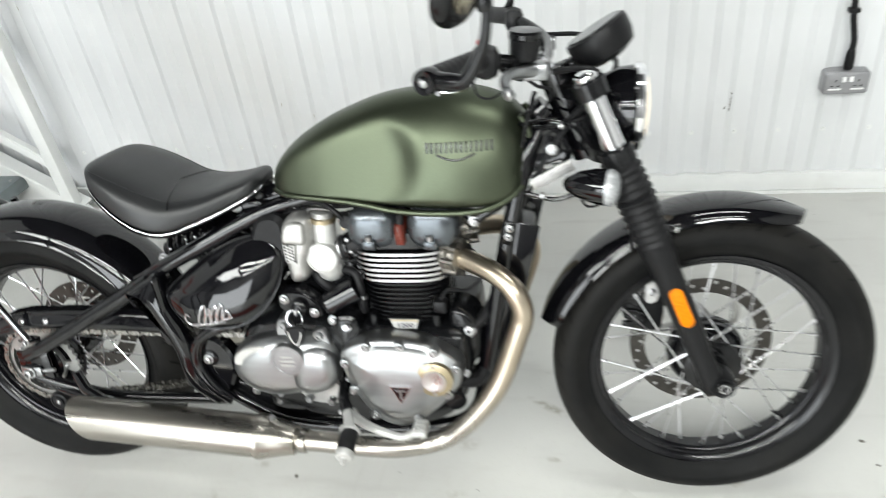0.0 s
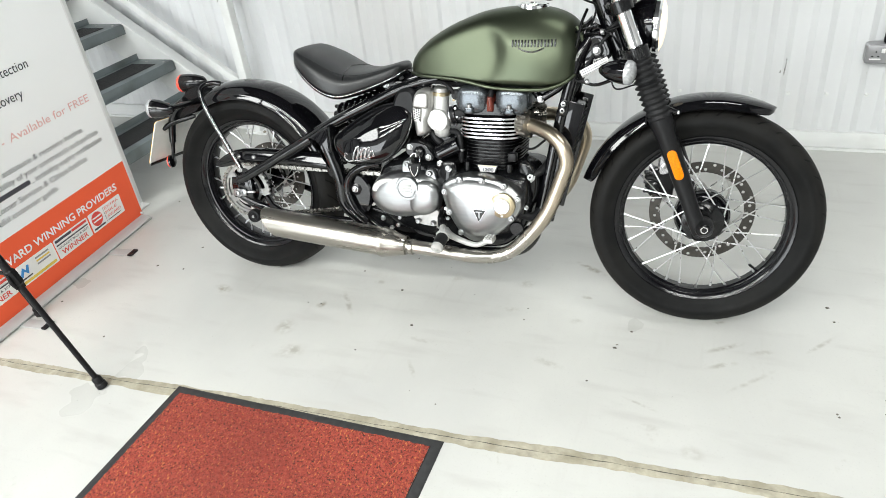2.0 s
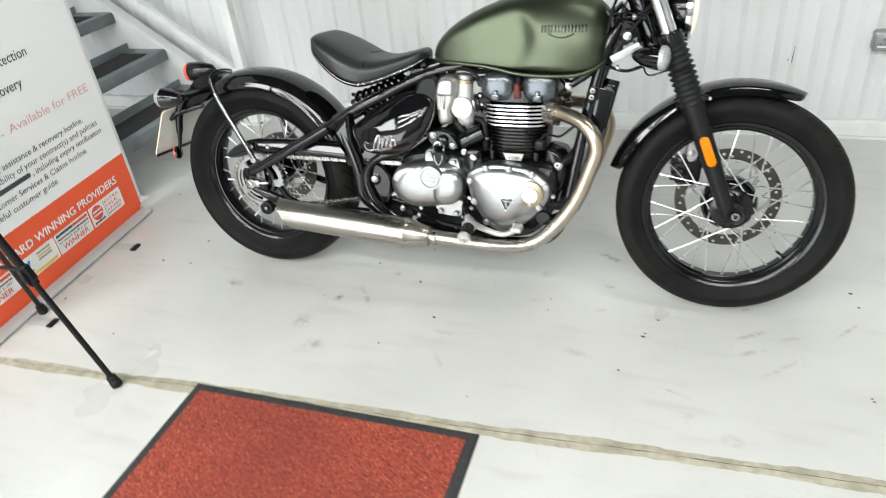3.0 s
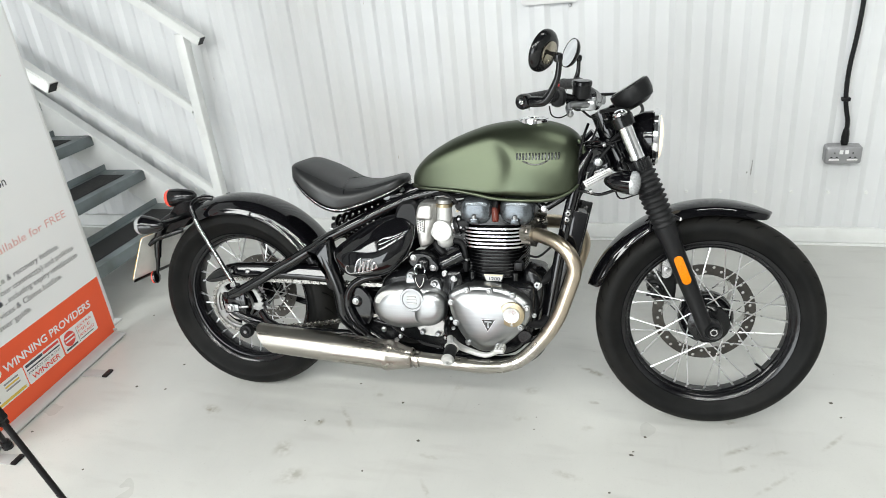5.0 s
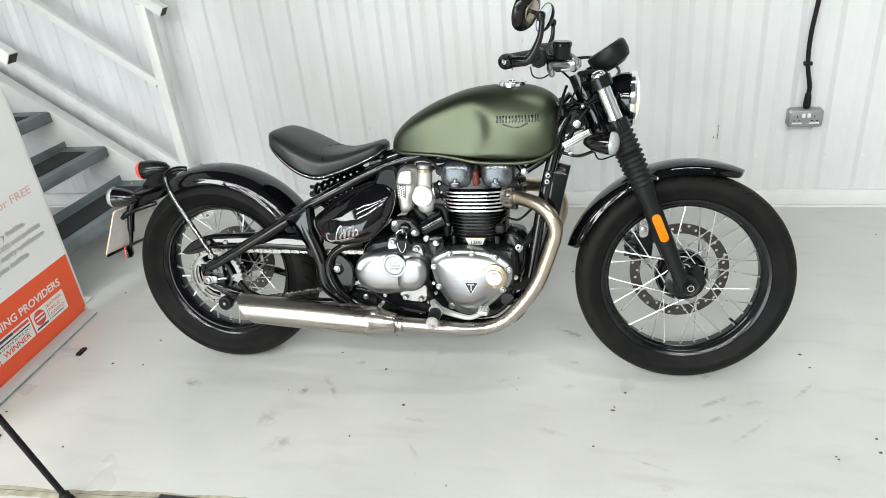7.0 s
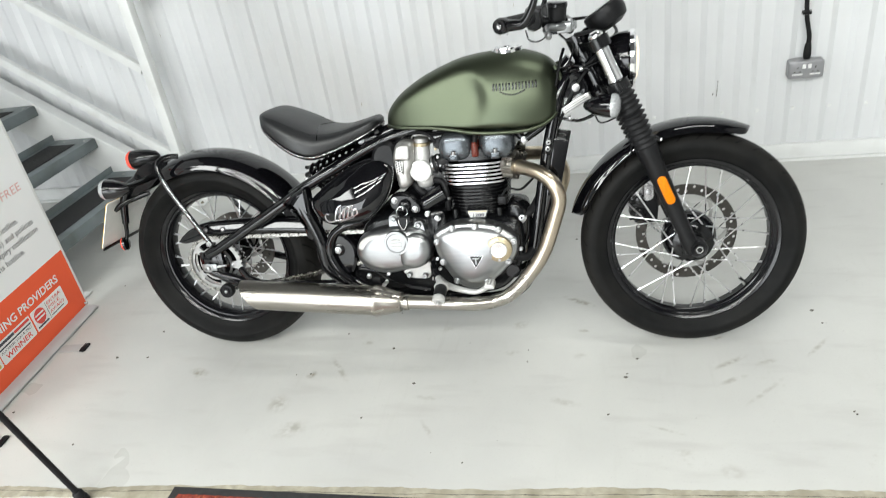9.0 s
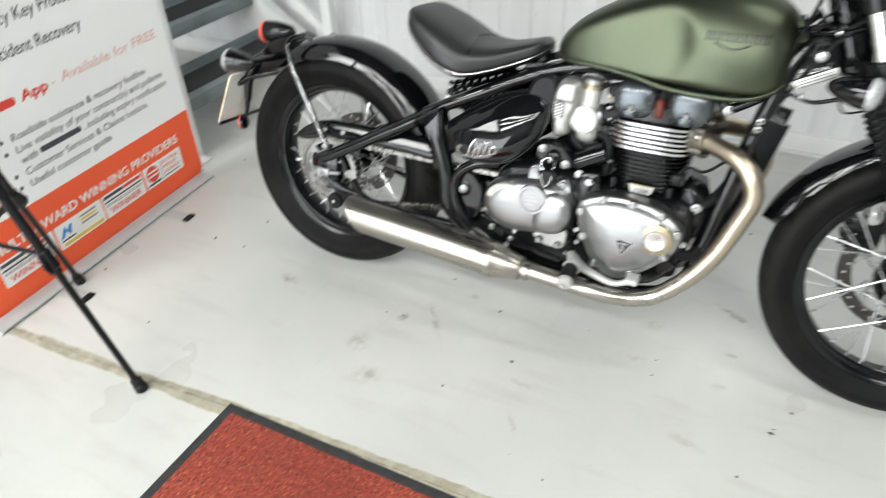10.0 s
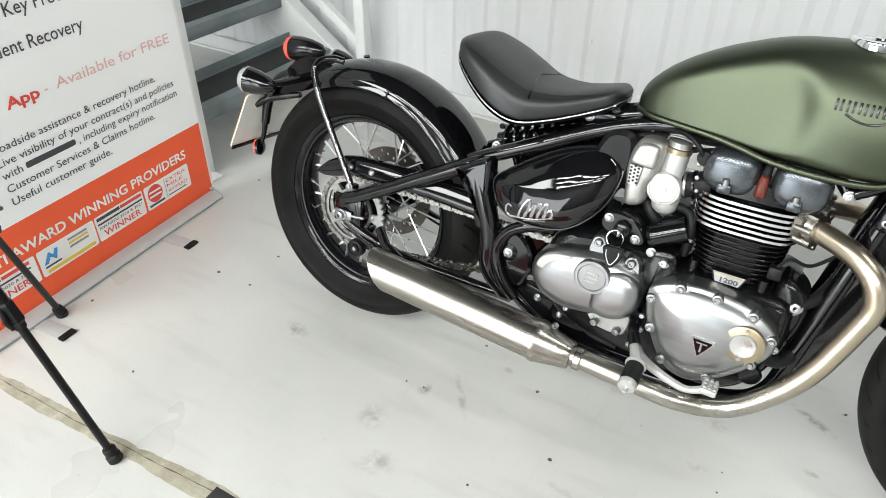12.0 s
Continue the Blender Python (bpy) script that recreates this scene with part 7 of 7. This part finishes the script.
# ---- footrests and pedal ----
for sgn in (-1, 1):
    fp = part("footrest", tube([(0.768, 0.183 * sgn, 0.294), (0.777, 0.205 * sgn, 0.289), (0.789, 0.235 * sgn, 0.284), (0.79, 0.29 * sgn, 0.2665)], [0.0095, 0.0105, 0.0125, 0.0125], 16), M_PALECAST, bike, "pale alloy footrest with a rubber sleeve")
    along = (Vector((0.79, 0.284 * sgn, 0.2685)) - Vector((0.789, 0.236 * sgn, 0.2835))).normalized()
    part("footrest_flange", turned([(0.012, -0.004), (0.0205, -0.003), (0.0215, 0.0), (0.0205, 0.003), (0.012, 0.004)], (0.789, 0.237 * sgn, 0.2832), along, 24), M_PALECAST, fp)
    part("footrest_rubber", turned([(0.017, 0.003), (0.0182, 0.006), (0.0182, 0.044), (0.017, 0.047)], (0.789, 0.237 * sgn, 0.2832), along, 24), M_RUBBER, fp, "black rubber sleeve")
    part("footrest_end", turned([(0.0165, 0.046), (0.0185, 0.048), (0.0185, 0.056), (0.016, 0.06), (0.006, 0.062), (0.0045, 0.064), (0.0045, 0.072), (0.001, 0.074)], (0.789, 0.237 * sgn, 0.2832), along, 24), M_PALECAST, fp)
    part("footrest_bracket", tube([(0.745, 0.1 * sgn, 0.315), (0.755, 0.16 * sgn, 0.308), (0.77, 0.187 * sgn, 0.294)], [0.014, 0.012, 0.012], 12, smooth=4), M_SATIN, bike, "black footrest bracket")
    part("hinge_bolt", hex_bolt((0.758, 0.19 * sgn, 0.292), (-1, 0.2 * sgn, 0), 0.006, 0.006), M_ZINC, fp)
ped = part("brake_pedal", tube([(0.77, -0.165, 0.275), (0.7878, -0.18, 0.2674), (0.8268, -0.2, 0.2622), (0.8725, -0.212, 0.2567), (0.8943, -0.215, 0.2595), (0.918, -0.216, 0.272)], [0.0115, 0.0105, 0.009, 0.0078, 0.0072, 0.008], 14, smooth=6), M_PALECAST, bike, "pale alloy brake pedal")
part("pedal_pad", box(0.912, 0.942, -0.235, -0.195, 0.272, 0.286, 0.004), M_PALECAST, ped)
for i in range(3):
    for j in range(3):
        part("pad_stud", box(0.9155 + 0.009 * i, 0.9215 + 0.009 * i, -0.232 + 0.013 * j, -0.223 + 0.013 * j, 0.286, 0.2895, 0.001), M_PALECAST, ped)
part("lower_hose", turned([(0.02, 0), (0.023, 0.006), (0.02, 0.012)], (0.985, -0.12, 0.285), (0, -1, 0), 20), M_SATIN, engine)
part("side_stand", tube([(0.6, 0.1, 0.22), (0.57, 0.19, 0.13), (0.55, 0.25, 0.06)], [0.012, 0.011, 0.01], 12, smooth=4), M_BLACK, bike, "black side stand")

# ---- side panel ----
side_outline = [(0.3854, 0.5257), (0.4255, 0.5621), (0.476, 0.597), (0.5244, 0.6225), (0.571, 0.637), (0.6104, 0.6395), (0.641, 0.618), (0.6475, 0.5884), (0.6325, 0.5357), (0.597, 0.4908), (0.5542, 0.4645), (0.4976, 0.4555), (0.4418, 0.46), (0.4065, 0.481)]
for sgn in (-1, 1):
    shell = pillow(side_outline, [(0.08 * sgn, 0.0), (0.112 * sgn, 0.0), (0.122 * sgn, 0.004), (0.129 * sgn, 0.012), (0.1365 * sgn, 0.025), (0.1425 * sgn, 0.04), (0.147 * sgn, 0.057), (0.1495 * sgn, 0.076), (0.1505 * sgn, 0.095)], 5)
    for v in shell.verts:
        v.co.y -= sgn * 0.34 * (v.co.z - 0.53)
    sp = part("side_panel", shell, M_BLACK, bike, "gloss black side panel")
    part("panel_trim", tube([(p[0], (0.116 - 0.34 * (p[1] - 0.53)) * sgn, p[1]) for p in closed_spline([(x, z) for x, z in side_outline], 4)] + [(side_outline[0][0], (0.116 - 0.34 * (side_outline[0][1] - 0.53)) * sgn, side_outline[0][1])], 0.0022, 6), M_SATIN, sp)
bpy.context.view_layer.update()
near_panel = [o for o in bike.children if o.name.startswith("side_panel")][0]


def on_panel(x, z):
    hit, place, _, _ = near_panel.ray_cast(Vector((x, -0.4, z)), Vector((0, 1, 0)))
    return (x, (place.y if hit else -0.148) - 0.0008, z)


wave = []
for i in range(121):
    t = i / 120
    q = 2 * math.pi * 5.0 * t
    tall = 0.021 if t < 0.2 else 0.0165 if 0.3 < t < 0.72 else 0.009
    wave.append(on_panel(0.466 + 0.07 * t - 0.004 * math.sin(q) + 0.3 * tall * (1 - math.cos(q)), 0.473 + 0.017 * t + tall * (1 - math.cos(q))))
part("script_stroke", tube(wave, 0.0026, 6), M_EDGE, near_panel, "silver script mark drawn as a plain stroke")
for pts in (((0.4342, 0.487), (0.4355, 0.474), (0.4452, 0.4665), (0.46, 0.469), (0.5, 0.4765), (0.543, 0.4915)), ((0.434, 0.486), (0.44, 0.494), (0.448, 0.49))):
    path = [on_panel(float(p[0]), float(p[1])) for p in spline(pts, 5)]
    part("script_stroke", tube(path, 0.0021, 6), M_EDGE, near_panel)
part("script_bar", tube([on_panel(0.478 + 0.006 * k, 0.4665 + 0.0016 * k) for k in range(9)], 0.0016, 6), M_ALU, near_panel, "small line of print drawn as a bar")

# ---- drive ----
SP_R, SP_F = (0.0, 0.324), (0.575, 0.375)
R_R, R_F = 0.092, 0.042


def toothed_plate(r_tip, r_root, r_in, n, y, thick, slots):
    """A flat toothed wheel with curved slots cut through it."""
    bm = bmesh.new()
    edges = []

    def loop(pts):
        vs = [bm.verts.new((SP_R[0] + px, y, SP_R[1] + pz)) for px, pz in pts]
        edges.extend(bm.edges.new((vs[i], vs[(i + 1) % len(vs)])) for i in range(len(vs)))

    loop([((r_tip if k % 4 in (1, 2) else r_root) * math.cos(2 * math.pi * k / (n * 4)), (r_tip if k % 4 in (1, 2) else r_root) * math.sin(2 * math.pi * k / (n * 4))) for k in range(n * 4)])
    loop([(r_in * math.cos(2 * math.pi * k / 48), r_in * math.sin(2 * math.pi * k / 48)) for k in range(48)])
    for a0, a1, q0, q1 in slots:
        arc = [a0 + (a1 - a0) * k / 8 for k in range(9)]
        loop([(q1 * math.cos(a), q1 * math.sin(a)) for a in arc] + [(q0 * math.cos(a), q0 * math.sin(a)) for a in reversed(arc)])
    bmesh.ops.triangle_fill(bm, edges=edges, use_beauty=True, use_dissolve=False)
    ex = bmesh.ops.extrude_face_region(bm, geom=list(bm.faces))
    bmesh.ops.translate(bm, verts=[v for v in ex["geom"] if isinstance(v, bmesh.types.BMVert)], vec=(0, thick, 0))
    return bm


slots = [(2 * math.pi * k / 5 + 0.1, 2 * math.pi * k / 5 + 1.0, 0.057, 0.077) for k in range(5)]
spk = part("rear_sprocket", toothed_plate(R_R + 0.003, R_R - 0.003, 0.046, 37, -0.099, 0.007, slots), M_SPROCKET, bike, "toothed steel sprocket with slots")
for k in range(5):
    a = 2 * math.pi * k / 5 - 0.08
    part("sprocket_nut", hex_bolt((0.06 * math.cos(a), -0.099, 0.324 + 0.06 * math.sin(a)), (0, -1, 0), 0.006, 0.006), M_ZINC, spk)
part("pulse_ring", toothed_plate(0.09, 0.083, 0.04, 36, -0.062, 0.003, []), M_SPOKE, bike, "bright toothed speed sensor ring")
part("sensor_drum", turned([(0.03, 0.0), (0.08, 0.002), (0.08, 0.012), (0.03, 0.014)], (0, -0.078, 0.324), (0, 1, 0), 40), M_BLACK, bike, "black drum behind the sprocket")
part("sprocket_carrier", turned([(0.056, 0.0), (0.055, 0.014), (0.05, 0.022), (0.036, 0.027), (0.02, 0.03)], (0, -0.078, 0.324), (0, -1, 0), 32), M_BLACK, bike, "black sprocket carrier")
chain = []
a_out = math.atan2(SP_F[1] - SP_R[1], SP_F[0] - SP_R[0])
for k in range(25):
    a = a_out + math.pi / 2 + math.pi * k / 24
    chain.append((SP_R[0] + R_R * math.cos(a), SP_R[1] + R_R * math.sin(a)))
low0 = chain[-1]
for k in range(1, 30):
    t = k / 30
    x1, z1 = SP_F[0] + R_F * math.cos(a_out - math.pi / 2), SP_F[1] + R_F * math.sin(a_out - math.pi / 2)
    chain.append((low0[0] + (x1 - low0[0]) * t, low0[1] + (z1 - low0[1]) * t - 0.012 * math.sin(math.pi * t)))
for k in range(13):
    a = a_out - math.pi / 2 + math.pi * k / 12
    chain.append((SP_F[0] + R_F * math.cos(a), SP_F[1] + R_F * math.sin(a)))
cl = [np.array(p) for p in chain] + [np.array(chain[0])]
acc = [0.0]
for a, b in zip(cl, cl[1:]):
    acc.append(acc[-1] + float(np.linalg.norm(b - a)))
links = int(acc[-1] / 0.0159)


def chain_point(s):
    s = s % acc[-1]
    i = max(k for k in range(len(acc) - 1) if acc[k] <= s)
    f = (s - acc[i]) / max(1e-9, acc[i + 1] - acc[i])
    return cl[i] + (cl[i + 1] - cl[i]) * f


bm = bmesh.new()
for k in range(links):
    a, b = chain_point(acc[-1] * k / links), chain_point(acc[-1] * (k + 1) / links)
    wide = 0.0085 if k % 2 else 0.0062
    for sg in (-1, 1):
        y = -0.0955 + sg * wide
        m = (a + b) / 2
        t = (b - a) / np.linalg.norm(b - a)
        nn = np.array((-t[1], t[0]))
        ring = [m + t * u * 0.0116 + nn * v * 0.0072 for u, v in ((-1, 0), (-0.75, 0.8), (-0.35, 0.85), (0, 0.55), (0.35, 0.85), (0.75, 0.8), (1, 0), (0.75, -0.8), (0.35, -0.85), (0, -0.55), (-0.35, -0.85), (-0.75, -0.8))]
        loft(bm, [[(p[0], y + q, p[1]) for p in ring] for q in (-0.0009, 0.0009)])
    tube([(a[0], -0.1055, a[1]), (a[0], -0.0855, a[1])], 0.0032, 6, bm)
part("drive_chain", bm, M_CHAIN, bike, "oiled steel drive chain")
bm = bmesh.new()
rings = []
for x in [-0.104 + 0.4535 * k / 48 for k in range(49)]:
    zt = float(np.interp(x, (-0.104, -0.096, -0.082, -0.039, 0.004, 0.1075, 0.267, 0.35), (0.414, 0.426, 0.438, 0.458, 0.467, 0.4715, 0.4725, 0.4695)))
    zb = float(np.interp(x, (-0.104, -0.09, -0.055, 0.018, 0.1, 0.22, 0.35), (0.408, 0.402, 0.4065, 0.4275, 0.4285, 0.4285, 0.42)))
    h = zt - zb
    rings.append([(x, -0.078, zb), (x, -0.112, zb), (x, -0.116, zb + 0.004), (x, -0.117, zb + 0.3 * h), (x, -0.1155, zb + 0.42 * h), (x, -0.1155 + 0.14 * h, zb + 0.75 * h), (x, -0.1155 + 0.225 * h, zt - 0.004), (x, -0.09, zt), (x, -0.078, zt)])
cg = part("chain_guard", loft(bm, rings), M_BLACK, bike, "gloss black chain guard", sharp=50)
for gx, gz in ((0.0, 0.446), (0.062, 0.448)):
    part("guard_bolt", turned([(0.0075, 0.0), (0.0075, 0.003), (0.004, 0.006), (0.001, 0.0065)], (gx, -0.1145, gz), (0, -1, 0.45), 14), M_ZINC, cg)
cr = part("chain_roller", turned([(0.02, -0.012), (0.0235, -0.01), (0.024, 0.0), (0.0225, 0.009), (0.018, 0.011), (0.017, 0.008), (0.013, 0.008), (0.012, 0.0125), (0.0065, 0.0125), (0.006, 0.009)], (0.03, -0.117, 0.235), (0, -1, 0), 28), M_RUBBER, bike, "black rubber chain roller")
part("roller_pin", turned([(0.0055, 0.006), (0.0055, 0.012), (0.003, 0.014), (0.001, 0.014)], (0.03, -0.117, 0.235), (0, -1, 0), 14), M_ZINC, cr)
part("lower_stay", tube([(0.01, -0.125, 0.3), (0.04, -0.125, 0.28), (0.12, -0.14, 0.262)], 0.01, 10, smooth=3), M_BLACK, bike)

# ---- tail ----
for sgn in (-1, 1):
    part("fender_strut", tube([(0.02, 0.136 * sgn, 0.409), (-0.0834, 0.118 * sgn, 0.5695), (-0.112, 0.112 * sgn, 0.622)], 0.0078, 14, smooth=4), M_DARKCHROME, bike, "dark polished steel fender strut")
    hoop = [(-0.111, 0.1123 * sgn, 0.62), (-0.12, 0.109 * sgn, 0.646), (-0.1225, 0.104 * sgn, 0.664), (-0.119, 0.095 * sgn, 0.676), (-0.108, 0.082 * sgn, 0.683), (-0.09, 0.07 * sgn, 0.685), (-0.07, 0.062 * sgn, 0.682)]
    part("strut_hoop", tube(hoop[:7 if sgn < 0 else 3], 0.0084, 14, smooth=8), M_BLACK, bike, "gloss black strut hoop over the fender")
    part("strut_bolt", hex_bolt((0.02, 0.144 * sgn, 0.409), (0, sgn, 0), 0.009, 0.009), M_ZINC, bike)
tl = part("tail_lamp", turned([(0.006, -0.012), (0.018, 0.0), (0.027, 0.03), (0.0315, 0.06), (0.032, 0.085)], (-0.191, 0, 0.676), (-1, 0, -0.1), 28), M_SATIN, bike, "black bullet tail lamp with red lens")
part("tail_lens", turned([(0.032, 0.085), (0.032, 0.092), (0.029, 0.099), (0.015, 0.105), (0.001, 0.106)], (-0.191, 0, 0.676), (-1, 0, -0.1), 28), M_RED, tl, "red lens")
part("tail_bracket", pillow([(-0.14, 0.66), (-0.2, 0.665), (-0.245, 0.648), (-0.3, 0.592), (-0.325, 0.545), (-0.305, 0.53), (-0.255, 0.562), (-0.215, 0.575), (-0.185, 0.6), (-0.15, 0.615)], [(0.035, 0.004), (0.03, 0.0), (-0.03, 0.0), (-0.035, 0.004)], 3), M_SATIN, bike, "black tail bracket")
pl = part("number_plate", pillow(capsule_ring(-0.086, 0.086, -0.114, 0.114, 0.01, 3), [(0.0, 0.0), (0.003, 0.0)], 1), M_PLATEBACK, bike, "number plate seen from its white back with yellow edge")
P_AT = Matrix(((0.39, 0.0, 0.921, -0.372), (0.0, 1.0, 0.0, 0.0), (0.921, 0.0, -0.39, 0.472), (0, 0, 0, 1))) @ Matrix(((1, 0, 0, 0), (0, 0, 1, 0), (0, 1, 0, 0), (0, 0, 0, 1)))
pl.matrix_basis = P_AT
part("plate_face", pillow(capsule_ring(-0.0863, 0.0863, -0.1143, 0.1143, 0.01, 3), [(-0.0018, 0.0), (-0.0003, 0.0)], 1), M_PLATE, pl, "yellow plate face")
part("plate_bracket", tube([(-0.255, -0.035, 0.61), (-0.3, -0.04, 0.583), (-0.328, -0.042, 0.534), (-0.343, -0.042, 0.462)], [0.017, 0.0155, 0.014, 0.0115], 12, smooth=5), M_BLACK, bike, "gloss black plate bracket")
part("reflector_arm", tube([(-0.343, -0.042, 0.466), (-0.35, -0.042, 0.425), (-0.362, -0.042, 0.392)], [0.0085, 0.0065, 0.006], 10, smooth=4), M_SATIN, bike)
part("plate_cross_stay", tube([(-0.353, -0.066, 0.514), (-0.325, -0.05, 0.533), (-0.285, -0.03, 0.545), (-0.24, -0.02, 0.557)], [0.009, 0.0095, 0.009, 0.008], 10, smooth=4), M_SATIN, bike)
rr = part("reflector_mount", turned([(0.001, -0.012), (0.016, -0.01), (0.023, -0.004), (0.0235, 0.003)], (-0.366, -0.042, 0.387), (-1, -0.25, -0.1), 24), M_BLACK, bike, "round black reflector mount")
part("red_reflector", turned([(0.0228, 0.003), (0.0228, 0.008), (0.018, 0.0115), (0.001, 0.012)], (-0.366, -0.042, 0.387), (-1, -0.25, -0.1), 24), M_RED, rr, "round red reflector")
part("plate_holder", box(-0.09, -0.079, 0.0032, 0.0075, -0.112, 0.115, 0.001), M_SATIN, pl, "black strip along the plate's foot")
